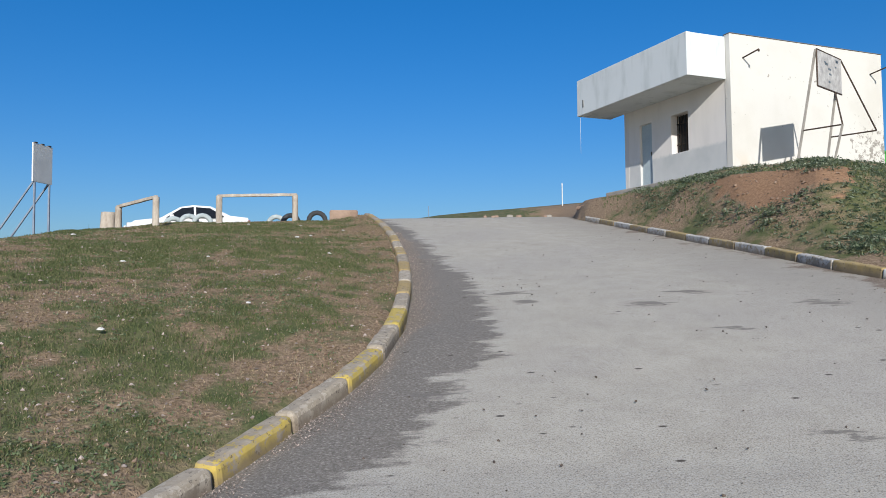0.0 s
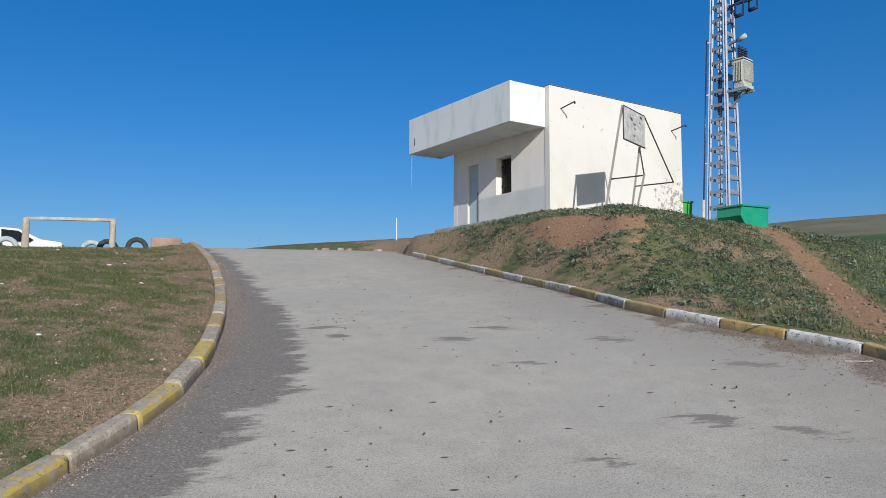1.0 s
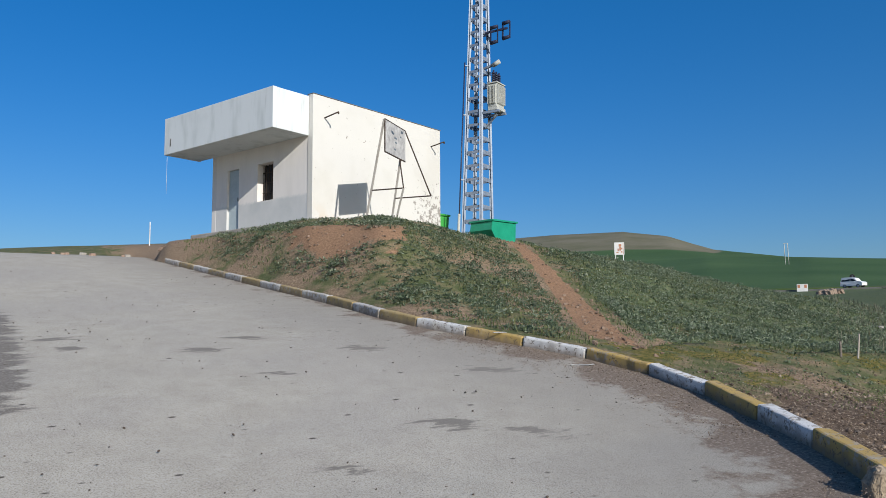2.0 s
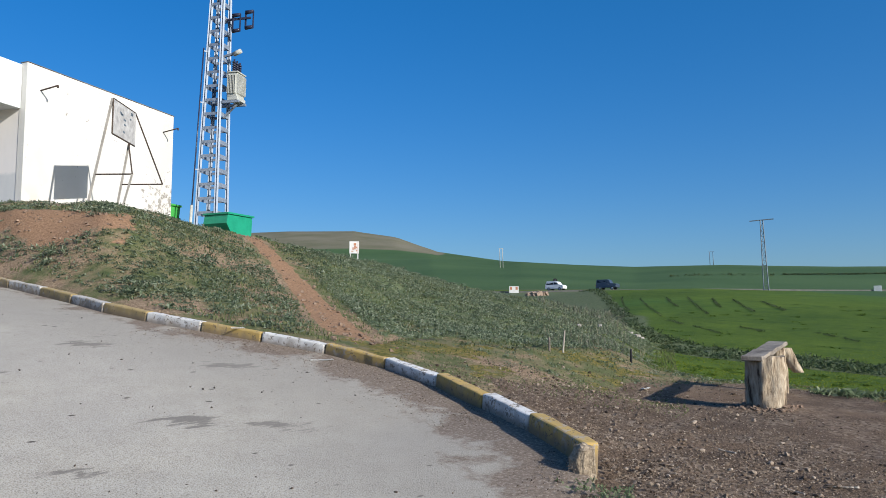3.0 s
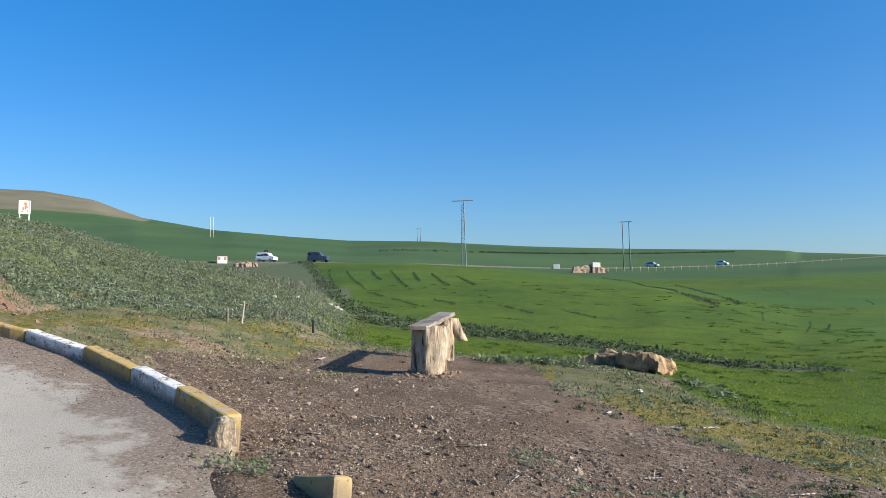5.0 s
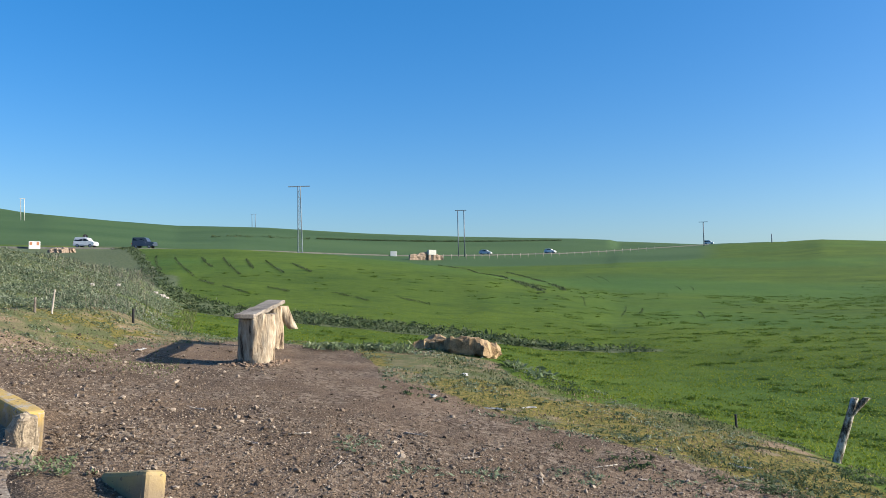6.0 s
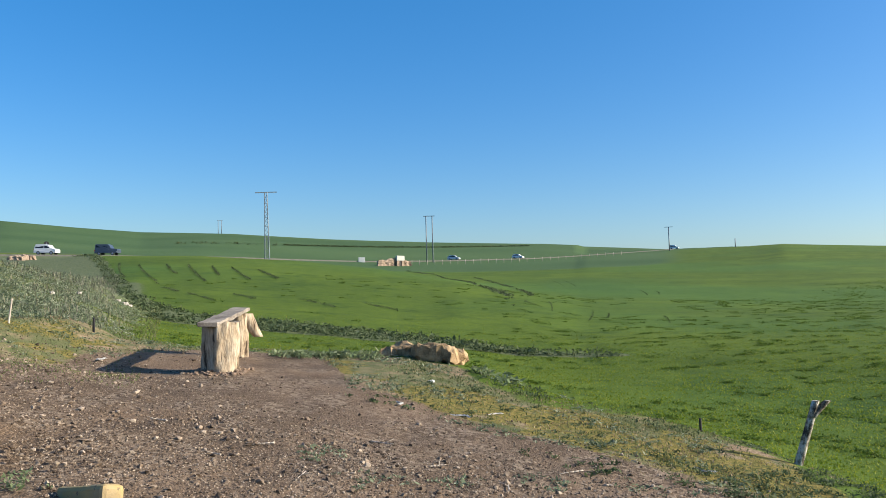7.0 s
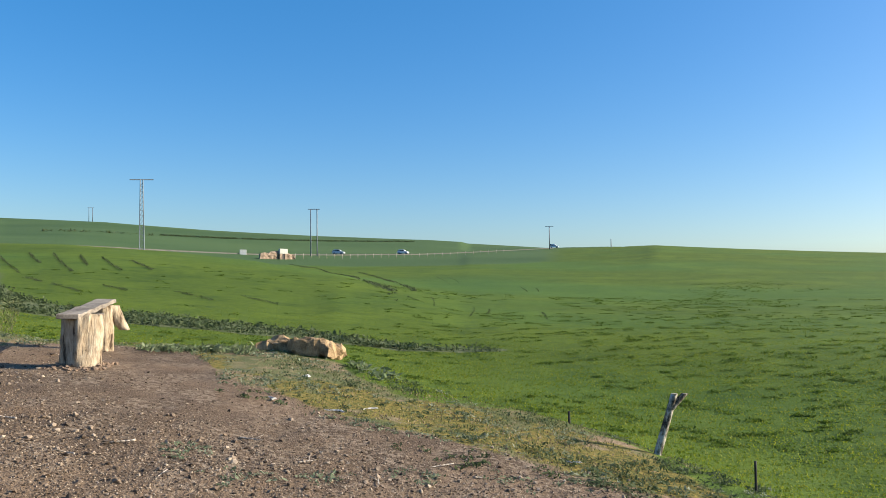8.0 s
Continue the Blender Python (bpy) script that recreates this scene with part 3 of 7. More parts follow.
def raw_mesh(name, verts, faces, material, tags=None, soft=False):
    me = bpy.data.meshes.new(name)
    k = faces.shape[1]
    me.vertices.add(len(verts))
    me.vertices.foreach_set("co", np.ascontiguousarray(verts, np.float32).ravel())
    me.loops.add(faces.size)
    me.loops.foreach_set("vertex_index", np.ascontiguousarray(faces, np.int32).ravel())
    me.polygons.add(len(faces))
    me.polygons.foreach_set("loop_start", np.arange(0, faces.size, k, dtype=np.int32))
    me.update(calc_edges=True)
    me.polygons.foreach_set("use_smooth", np.full(len(faces), soft))
    for key, vals in (tags or {}).items():
        a = me.attributes.new(key, "FLOAT", "POINT")
        a.data.foreach_set("value", np.ascontiguousarray(vals, np.float32).ravel())
    me.materials.append(material)
    me.validate()
    return new(name, me)


# ---- ground: one sheet out to the horizon ----
PATH_D = [9, 11, 11.8, 12.8, 15.2, 18.1, 21.0, 23.0, 26.5]
PATH_AZ = [40.4, 39.5, 38.7, 37.7, 36.15, 34.35, 32.7, 31.8, 30.8]


def bump_z(x, y):
    az, d = polar(x, y)
    near = 1 - smooth((d - 30) / 60)
    lush = lush_at(az, d)
    return rough(x, y, 1.1, 3) * 0.03 * near + rough(x, y, 4.0, 9) * 0.06 * near * smooth((d - 6) / 6) + lush * rough(x, y, 1.6, 21) * 0.16 * near + rough(x, y, 0.30, 25, 2) * 0.02 * (x > right_x(y) + 0.3) * (1 - smooth((d - 11) / 5)) * smooth((d - 4) / 1) + rough(x, y, 34.0, 31) * 0.12 * smooth((d - 30) / 50)


def lush_at(az, d):
    top = np.interp(az, RIDGE_AZ, RIDGE_D)
    trail = np.interp(d, PATH_D, PATH_AZ)
    a = smooth((az - trail - 32.0 / np.maximum(d, 5)) / 0.8) * (1 - smooth((az - 59) / 3)) * smooth((d - np.interp(az, [36, 40, 44, 50, 55, 60], [11.5, 12.2, 12.7, 12.9, 13.8, 15.5]) + 2.4 * rough(az * 0.35, d, 1.5, 59) + 1.2 * rough(az * 0.35, d, 0.4, 60)) / 2.8) * (1 - smooth((d - top - 9) / 6))
    b = smooth((az - 9) / 4) * (1 - smooth((az - 34) / 3)) * smooth((d - np.interp(az, [8, 18, 24, 40], [20, 13.4, 12.0, 9.2])) / 1.0) * (1 - smooth((d - top - 1.5) / 2))
    return np.maximum(a, 0.62 * b)


def bare_at(az, d):
    """The bald patch of brown earth on the mound before the house."""
    top = np.interp(az, RIDGE_AZ, RIDGE_D)
    _, foot = bank(az, d)
    s = (d - foot) / np.maximum(top - foot, 0.5)
    x, y = OX + d * np.sin(np.radians(az)), OY + d * np.cos(np.radians(az))
    wild = 0.16 * rough(x, y, 1.6, 44) + 0.16 * rough(x, y, 0.5, 45)
    return smooth((az - 15.3 + 7 * wild) / 1.4) * (1 - smooth((az - 23.4 + 7 * wild) / 1.2)) * smooth((s - 0.40 + 1.6 * wild) / 0.16) * (1 - smooth((s - 0.93 + 1.2 * wild) / 0.14))


def turf_at(x, y):
    """How well the turf holds on the hump: 1 green, 0 bare."""
    off = left_x(y) - x
    az, d = polar(x, y)
    made = 0.0
    for a0, d0, wide, deep, gain in ((-22, 8.7, 2.0, 0.9, 0.5), (-12.5, 15.4, 1.6, 2.0, 0.5), (-20, 7.0, 1.0, 0.6, 0.3), (-24, 15, 2.2, 2.0, 0.25), (-18.4, 12.8, 1.3, 1.3, -0.6), (-16, 9.6, 0.7, 0.3, -0.5), (-27.5, 9.8, 1.0, 0.9, -0.4), (-14.5, 8.3, 0.9, 0.8, -0.5), (-18, 7.0, 0.7, 0.4, -0.4), (-10, 19, 1.2, 1.6, -0.3)):
        made = made + gain * np.exp(-((np.radians(az - a0) * d / wide) ** 2) - ((d - d0) / deep) ** 2)
    return np.clip(0.50 + 0.35 * rough(x, y, 2.4, 41) + 0.55 * rough(x, y, 0.9, 51) + 0.75 * rough(x, y, 0.3, 55) + 0.6 * made - 0.28 * (1 - smooth((off - 0.2) / 1.2)), 0, 1)


def ditch_at(az, d):
    """The weedy watercourse between the two fields."""
    mid = np.interp(az, [56.5, 57.5, 58.5, 60, 61.5, 64, 70, 76, 82, 87, 91, 95], [115, 85, 58, 40, 33, 30, 28, 26.3, 25, 24.3, 24.2, 24.2])
    half = np.interp(az, [56, 58, 60, 64, 70, 76, 82, 88, 93], [16, 11, 6, 2.9, 2.6, 1.9, 1.3, 0.9, 0.4])
    return (1 - smooth((np.abs(d - mid) - half * 0.6) / (half * 0.7))) * smooth((az - 55.5) / 1) * (1 - smooth((az - 93) / 3))


def second_ditch_at(az, d):
    """Two weedy runnels in the hollow of the farther field."""
    one = np.interp(az, [78, 80.3, 83.3, 86.1], [175, 145, 66, 50])
    two = np.interp(az, [83.0, 85.2, 87.4], [130, 86, 55])
    a = (1 - smooth((np.abs(d - one) - 1.2) / 2.0)) * smooth((az - 77.5) / 1) * (1 - smooth((az - 85.5) / 1))
    b = (1 - smooth((np.abs(d - two) - 0.8) / 1.4)) * smooth((az - 82.8) / 0.6) * (1 - smooth((az - 87) / 0.8))
    return np.maximum(a, 0.9 * b)


def soil_end(az):
    return np.interp(az, [44, 50, 59, 63, 66, 73, 76, 84, 94, 100, 112, 130], [9.5, 11.0, 12.2, 12.9, 14.4, 13.6, 10.2, 8.8, 8.2, 7.8, 7.4, 6])


def make_ground():
    az = np.radians(np.concatenate([np.arange(-180, -36, 3.0), np.arange(-36, 126, 0.4), np.arange(126, 180.1, 3.0)]))
    d = np.concatenate([[0.3, 1.0, 2.0, 3.0], np.arange(3.4, 17, 0.11), np.arange(17, 40, 0.24), np.geomspace(40, 3600, 105)])
    a, r = np.meshgrid(az, d, indexing="ij")
    x, y = OX + r * np.sin(a), OY + r * np.cos(a)
    z = ground_z(x, y)
    ad = np.degrees(a)
    inner, outer = left_x(y), right_x(y)
    on_road = smooth((x - inner + 0.23) / 0.10) * smooth((np.where(y > 3.3, outer + 0.13, outer - 0.15) - x) / np.where(y > 3.3, 0.10, 0.3)) * (y < 29)
    z = z + bump_z(x, y) * (1 - on_road) - np.where(y > 3.7, 0.14, 0.05) * on_road - 0.10 * np.exp(-((x - 5.6) ** 2 + (y - 3.1) ** 2) / 0.16)
    end = apron_end(ad)
    side = (x > outer)
    soil = side * smooth((ad - 46.5 + 2.5 * rough(x, y, 1.0, 58)) / 4) * (1 - 0.68 * smooth((r - np.interp(ad, [44, 56, 60], [8.8, 10.0, 13]) + rough(x, y, 1.2, 46)) / 1.0) * (1 - smooth((ad - 57) / 3))) * (1 - smooth((r - soil_end(ad) + 0.5) / 1.3)) * (1 - smooth((ad - 150) / 10))
    soil = np.maximum(soil, (x > outer - 1.0) * (y < 3.2) * (ad > 40) * (r < soil_end(ad)))
    bare_top = 0.9 * bare_at(ad, r) * side
    by_house = smooth((ad - 4) / 2) * (1 - smooth((ad - 16) / 2)) * smooth((r - 21.0) / 1.5) * (1 - smooth((r - 40) / 6)) * side * 0.8
    brow = (1 - smooth((ad - 8) / 6)) * smooth((ad + 6) / 4) * smooth((r - 27) / 2) * (1 - smooth((r - 47) / 4)) * 0.35
    trail = np.interp(r, PATH_D, PATH_AZ)
    path = (1 - smooth((np.abs(ad - trail) * np.pi / 180 * r - np.interp(r, [12, 16, 22], [0.26, 0.19, 0.12])) / 0.20)) * smooth((r - 11.2) / 0.9) * (1 - smooth((r - 27) / 2)) * side
    path = np.maximum(path, bare_top)
    field = smooth((r - end + 1.2 + 1.1 * rough(x, y, 1.8, 47)) / 1.4) * smooth((ad - 57.5) / 3) * (np.abs(ad) < 170)
    field = np.maximum(field, smooth((r - 50) / 20) * (ad > 33) * np.maximum(smooth((ad - 57.0) / 0.8), smooth((r - 153) / 4)))
    lush = np.maximum(np.maximum(lush_at(ad, r), ditch_at(ad, r)), 0.8 * second_ditch_at(ad, r))
    verge = smooth((ad - 46) / 2) * (1 - smooth((ad - 57.3) / 0.8)) * smooth((r - 40) / 8) * (1 - smooth((r - 151) / 4)) * 0.9
    brown = smooth((ad - 48) / 3) * (1 - smooth((ad - 66) / 5)) * smooth((r - 160) / 6) * (1 - smooth((r - 230) / 20)) * 0.75
    bald = smooth((r - 640) / 40) * (1 - smooth((ad - 45.5) / 2)) * (ad > 30)
    moss = side * (ad > 47) * np.exp(-(((r - soil_end(ad) - np.interp(ad, [60, 75, 85], [0.4, 0.4, 1.2])) / 1.5) ** 2)) * np.where(ad > 60, 0.92, 0.85) * smooth(0.6 + 1.6 * rough(x, y, 2.4, 48))
    moss = np.maximum(moss, side * smooth((ad - 36) / 3) * (1 - smooth((ad - 54) / 5)) * np.exp(-(((r - np.interp(ad, [36, 44, 54], [10.2, 10.6, 11.6])) / 1.7) ** 2)) * smooth(0.62 + 1.3 * rough(x, y, 1.6, 49)) * 0.9)
    under = np.interp(ad, [44, 54, 64, 76, 87, 97], [148, 151, 172, 220, 270, 376])
    verge = np.maximum(verge, 0.75 * smooth((ad - 76) / 3) * (1 - smooth((ad - 88) / 5)) * smooth((r - 0.76 * under) / 12) * (r < under))
    dry = (1 - turf_at(x, y)) * (x < inner) + side * (ad > 38) * (1 - smooth((r - end - 0.5) / 1.5)) * np.clip(0.36 - 0.35 * np.exp(-(((ad - 84) / 4) ** 2) - ((r - 11.8) / 1.2) ** 2) + 0.9 * rough(x, y, 0.9, 78), 0, 1) + (ad < 38) * side * np.clip(0.46 + 0.9 * rough(x, y, 1.2, 79), 0, 1)
    g = grid_mesh("ground", x, y, z, M_GROUND, {"soil": np.maximum(soil, np.maximum(brow, brown)), "path": path, "field": field, "moss": moss, "wet": np.exp(-(((ad - 92) / 4.5) ** 2) - ((r - 88) / 24) ** 2) * (0.7 + 0.6 * rough(x, y, 9.0, 57)), "lush": np.maximum(np.where(ad < 37, 0.5 * lush, lush), verge), "bald": bald, "distant": smooth((r - 135) / 60) * (ad > 30) * (1 - smooth((ad - 90) / 14) * (1 - smooth((r - 330) / 60))), "dry": np.clip(np.maximum(dry, 1.25 * by_house), 0, 1)})
    return tagged(g, "green hillside, trodden stony earth and rolling fields", "ground", kind="structure")


def make_road():
    y = np.concatenate([np.arange(-12, 2, 0.5), np.arange(2, 12, 0.12), np.arange(12, 30.01, 0.3)])
    s = np.linspace(0, 1, 64)
    inner, outer = left_x(y), right_x(y)
    x = inner[:, None] + (outer - inner)[:, None] * s[None]
    yy = np.repeat(y[:, None], len(s), 1)
    z = road_z(x, yy) + rough(x, yy, 1.7, 5) * 0.012
    gone = smooth((0.35 - (x - inner[:, None])) / 0.35) * 0.03
    z = z - gone - 0.03 * np.exp(-((x - 5.6) ** 2 + (yy - 3.2) ** 2) / 0.3)
    z = z + np.exp(-(outer[:, None] - x) / 0.45) * (np.interp(y, [3.3, 4.2, 6.0, 8.5, 11], [0.10, 0.09, 0.05, 0.03, 0.0]) * smooth((y - 2.9) / 0.5))[:, None]
    outer_d = (outer[:, None] - x) + np.interp(y, [2, 3.3, 7.5, 9.5, 13, 30], [0.3, 0.1, 0.1, 0.45, 0.75, 0.9])[:, None]
    left_d = (x - inner[:, None]) + np.interp(y, [3, 6, 9, 14, 24], [0.0, 0.0, -0.15, 0.2, 0.55])[:, None]
    az, d = polar(x, yy)
    stain = 0 * x
    for a0, d0, w, h in ((10.35, 10.53, 0.42, 0.22), (1.95, 11.0, 0.30, 0.25), (12.8, 11.3, 0.40, 0.2), (21.1, 10.6, 0.5, 0.2), (27.1, 7.45, 0.42, 0.28), (1.35, 11.6, 0.5, 0.18), (15.5, 9.2, 0.35, 0.1), (30.5, 9.6, 0.5, 0.25), (33.5, 7.3, 0.4, 0.2), (20.0, 6.2, 0.35, 0.15)):
        a = np.radians(az - a0)
        stain = np.maximum(stain, np.exp(-((a * d / w) ** 2) - ((d - d0) / h) ** 2))
    r = grid_mesh("road", x, yy, z, M_ROAD, {"left": left_d, "right": outer_d, "stain": 0.9 * stain})
    return tagged(r, "pale worn asphalt road climbing a bend", "road", kind="structure")


make_ground()
make_road()

# ---- the white guardhouse on the mound ----
def front_material():
    k = Nodes("front_wall_render", 0.9, 0, 0.2)
    where = k.t.nodes.new("ShaderNodeTexCoord").outputs["Object"]
    s = k.t.nodes.new("ShaderNodeSeparateXYZ")
    k.t.links.new(where, s.inputs[0])
    streak, blot = k.noise(1.4, 5, (1.6, 1.6, 0.4)), k.noise(1.1, 5)
    c = k.mix(k.math("MULTIPLY", k.step(streak, 0.45, 0.75), 0.4), (0.84, 0.80, 0.765), (0.69, 0.66, 0.63))
    low = k.step(k.math("ADD", s.outputs[2], k.math("MULTIPLY", k.math("SUBTRACT", k.noise(9.0, 3), 0.5), 0.12)), 0.98, 0.86)
    grey = k.tint(blot, (0.35, (0.50, 0.53, 0.54)), (0.6, (0.62, 0.63, 0.63)))
    c = k.mix(k.math("MULTIPLY", low, 0.8), c, grey)
    return k.done(c, k.noise(40.0, 3), 0.004, 0.4)


def gable_material():
    k = Nodes("side_wall_limewash", 0.92, 0, 0.15)
    where = k.t.nodes.new("ShaderNodeTexCoord").outputs["Object"]
    s = k.t.nodes.new("ShaderNodeSeparateXYZ")
    k.t.links.new(where, s.inputs[0])
    x, z = s.outputs[0], s.outputs[2]
    c = k.mix(k.math("MULTIPLY", k.step(k.noise(0.8, 5), 0.45, 0.7), 0.5), (0.70, 0.685, 0.65), (0.61, 0.59, 0.54))
    # flaked patches: thick at the lower far corner, thin elsewhere
    corner = k.math("MULTIPLY", k.step(x, 3.6, 5.0), k.step(z, 2.3, 0.9))
    flake = k.math("ADD", k.noise(6.5, 7, rough=0.75), k.math("MULTIPLY", corner, 0.145))
    c = k.mix(k.math("MULTIPLY", k.step(flake, 0.65, 0.675), 0.85), c, (0.27, 0.245, 0.22))
    base = k.math("MULTIPLY", k.step(z, 0.75, 0.1), k.step(k.noise(2.2, 5), 0.42, 0.6))
    c = k.mix(k.math("MULTIPLY", base, 0.5), c, (0.62, 0.50, 0.36))
    # a row of old fixing holes
    row = k.math("MULTIPLY", k.step(k.math("ABSOLUTE", k.math("SUBTRACT", z, 2.72)), 0.07, 0.02), k.step(k.noise(11.0, 2), 0.60, 0.66))
    row = k.math("MULTIPLY", row, k.step(x, 0.8, 1.1))
    c = k.mix(k.math("MULTIPLY", row, k.step(x, 3.9, 3.5)), c, (0.30, 0.27, 0.24))
    return k.done(c, k.math("ADD", k.noise(30.0, 3), flake), 0.006, 0.4)


M_STAIN = simple("dark_weathered_edge", (0.10, 0.10, 0.10), (0.22, 0.21, 0.20), 6.0, 0.9)


def make_house():
    hz = 4.5
    h = thing("guardhouse", pose(7.25, 20.82, hz, 0, 0, 23.5), "small flat-roofed white guardhouse with a deep canopy, on a mound", "building")
    L, W, T, top = 5.58, 4.74, 0.22, 3.72
    front = bmesh.new()
    # front wall with a window and a door opening
    for y0, y1, z0, z1 in ((T, 1.73, -0.6, top), (1.73, 2.46, -0.6, 0.92), (1.73, 2.46, 2.05, top), (2.46, 3.37, -0.6, top), (3.37, 3.96, 2.05, top), (3.37, 3.96, -0.6, 0.08), (3.96, 4.52, -0.6, top)):
        box(0.0, 0.3, y0 + (0.002 if y0 == T else 0), y1, z0, z1, 0, front)
    bmesh.ops.remove_doubles(front, verts=front.verts, dist=0.0005)
    part("front_wall", front, front_material(), h, "dingy white front wall with a grey painted base")
    part("side_wall", box(-0.012, L, 0.0, T, -0.8, top + 0.02, 0.012), gable_material(), h, "bright limewashed side wall, flaking at the foot")
    part("back_wall", box(L - T, L - 0.005, T + 0.003, 4.515, -0.8, top), M_WALL, h)
    part("far_wall", box(-0.004, L, 4.52, W, -0.6, top - 0.003, 0.01), M_FRONT, h, "end wall under the canopy")
    part("roof", box(0.305, L - T - 0.005, T + 0.005, 4.515, top - 0.35, top - 0.15), M_CONC, h)
    part("coping", box(-0.02, L + 0.02, -0.015, T + 0.02, top + 0.022, top + 0.042, 0.006), M_STAIN, h, "thin dark grey wall coping")
    part("plinth", box(-0.62, -0.003, -0.1, W + 0.2, -0.9, 0.07, 0.03), M_CONC, h, "rough concrete step along the front")
    # canopy: deep fascia, recessed soffit
    y0, y1, x0 = 0.16, 5.45, -1.29
    canopy = part("canopy", box(x0 + 0.142, -0.004, y0 + 0.142, y1 - 0.142, 2.57, 2.72), M_FASCIA, h, "deep stained concrete canopy")
    part("fascia", box(x0, x0 + 0.14, y0, y1, 2.55, 3.70, 0.015), M_FASCIA, canopy)
    part("fascia", box(x0 + 0.141, -0.02, y0, y0 + 0.14, 2.55, 3.69, 0.012), M_FASCIA, canopy)
    part("fascia", box(x0 + 0.141, -0.02, y1 - 0.14, y1, 2.55, 3.69, 0.012), M_FASCIA, canopy)
    part("slab", box(x0 + 0.141, -0.004, y0 + 0.141, y1 - 0.141, 3.45, 3.6), M_CONC, canopy)
    part("number_mark", box(x0 - 0.012, x0 - 0.002, 5.07, 5.12, 2.78, 3.02), M_STAIN, canopy, "dark painted mark")
    part("hanging_wire", rod((x0 + 0.05, y1 - 0.1, 2.55), (x0 + 0.05, y1 - 0.1, 1.35), 0.004, None, 6), M_WHITE, canopy, "thin loose wire")
    # window
    # window: a near-black sheet in place of the unlit room
    win = part("window", box(0.27, 0.29, 1.75, 2.45, 0.93, 2.04), M_DARK, h, "small dark window behind iron bars")
    for n in range(6):
        y = 1.79 + n * 0.125
        part("bar", rod((0.20, y, 0.93), (0.20, y, 2.04), 0.011), M_IRON, win)
    for z in (1.2, 1.5, 1.8):
        part("cross_bar", box(0.19, 0.21, 1.735, 2.455, z - 0.012, z + 0.012), M_IRON, win)
    part("window_frame", box(0.245, 0.268, 2.06, 2.10, 0.93, 2.04), M_IRON, win)
    # door
    door = part("door", box(0.08, 0.12, 3.375, 3.955, 0.085, 2.045, 0.004), M_DOOR, h, "pale blue metal door")
    for z0, z1 in ((0.2, 0.95), (1.08, 1.92)):
        part("door_panel", box(0.070, 0.079, 3.45, 3.88, z0, z1, 0.004), M_DOOR, door)
    part("handle", rod((0.04, 3.46, 1.05), (0.04, 3.46, 1.17), 0.012), M_IRON, door)
    # two bent lamp arms on the side wall
    for x, reach in ((0.42, 0.55), (5.1, 0.55)):
        arm = part("lamp_arm", rod((x, 0.0, 3.12), (x + 0.02, -reach, 3.20), 0.02), M_IRON, h, "bent iron arm without its lamp")
        part("arm_tip", rod((x + 0.02, -reach, 3.20), (x + 0.02, -reach, 3.14), 0.026), M_IRON, arm)
    return h


def make_frame_sign():
    """Old sign panel on a tall welded stand before the side wall; its back is towards the road below."""
    tl, tr = Vector((8.37, 18.34, 7.03)), Vector((9.36, 19.26, 7.03))
    g = on_ground(8.8, 18.8)
    s = thing("sign_stand", Matrix.Translation(g), "peeling grey sign panel on a tall rusty angle-iron stand", "sign")
    tl, tr = tl - g, tr - g
    side = (tr - tl).normalized()
    ahead = Vector((-side.y, side.x, 0))
    hgt, w = 0.86, (tr - tl).length
    m = Matrix(((side.x, ahead.x, 0, tl.x), (side.y, ahead.y, 0, tl.y), (0, 0, 1, tl.z), (0, 0, 0, 1)))
    bm = box(0, w, -0.012, 0.012, -hgt, 0, 0.003)
    bmesh.ops.transform(bm, matrix=m, verts=bm.verts)
    panel = part("panel", bm, M_BOARD, s, "blotched grey sheet, its writing worn off")
    for p, q in (((0, 0, 0), (w, 0, 0)), ((0, 0, -hgt), (0, 0, 0)), ((0, 0, -hgt), (w, 0, -hgt))):
        part("rim", bar(m @ Vector(p), m @ Vector(q), 0.028, 0.028), M_IRON, panel)
    for n in range(9):
        u, v = 0.12 + random.random() * (w - 0.35), -hgt + 0.1 + random.random() * (hgt - 0.22)
        bm = box(u, u + 0.05 + 0.10 * random.random(), -0.017, -0.0125, v, v + 0.03 + 0.03 * random.random())
        bmesh.ops.transform(bm, matrix=m, verts=bm.verts)
        part("faded_mark", bm, M_STEELF, panel)
    z_tie, low = 5.18 - g.z - tl.z, -0.5 - tl.z
    drop = tl.z + 0.5
    for x, lean in ((0.0, 0.56), (w, 0.45)):
        part("leg", bar(m @ Vector((x, 0.02, 0)), m @ Vector((x, lean * drop / 2.8, low)), 0.045), M_CONC, s, "pale grey angle-iron leg")
    for x, lean, back in ((0.0, 0.56, 0.52), (w, 0.45, 0.75)):
        part("strut", bar(m @ Vector((x, 0, 0) if x else (0.72 * w, 0, -hgt)), m @ Vector((x, -back, z_tie)), 0.03), M_IRON, s, "rusty back strut")
        part("tie", bar(m @ Vector((x, lean * -z_tie / 2.8, z_tie)), m @ Vector((x, -back, z_tie)), 0.03), M_IRON, s)
    part("prop", bar(m @ Vector((0.0, -0.52, z_tie)), m @ Vector((0.0, -0.22, low)), 0.04), M_CONC, s)
    return s


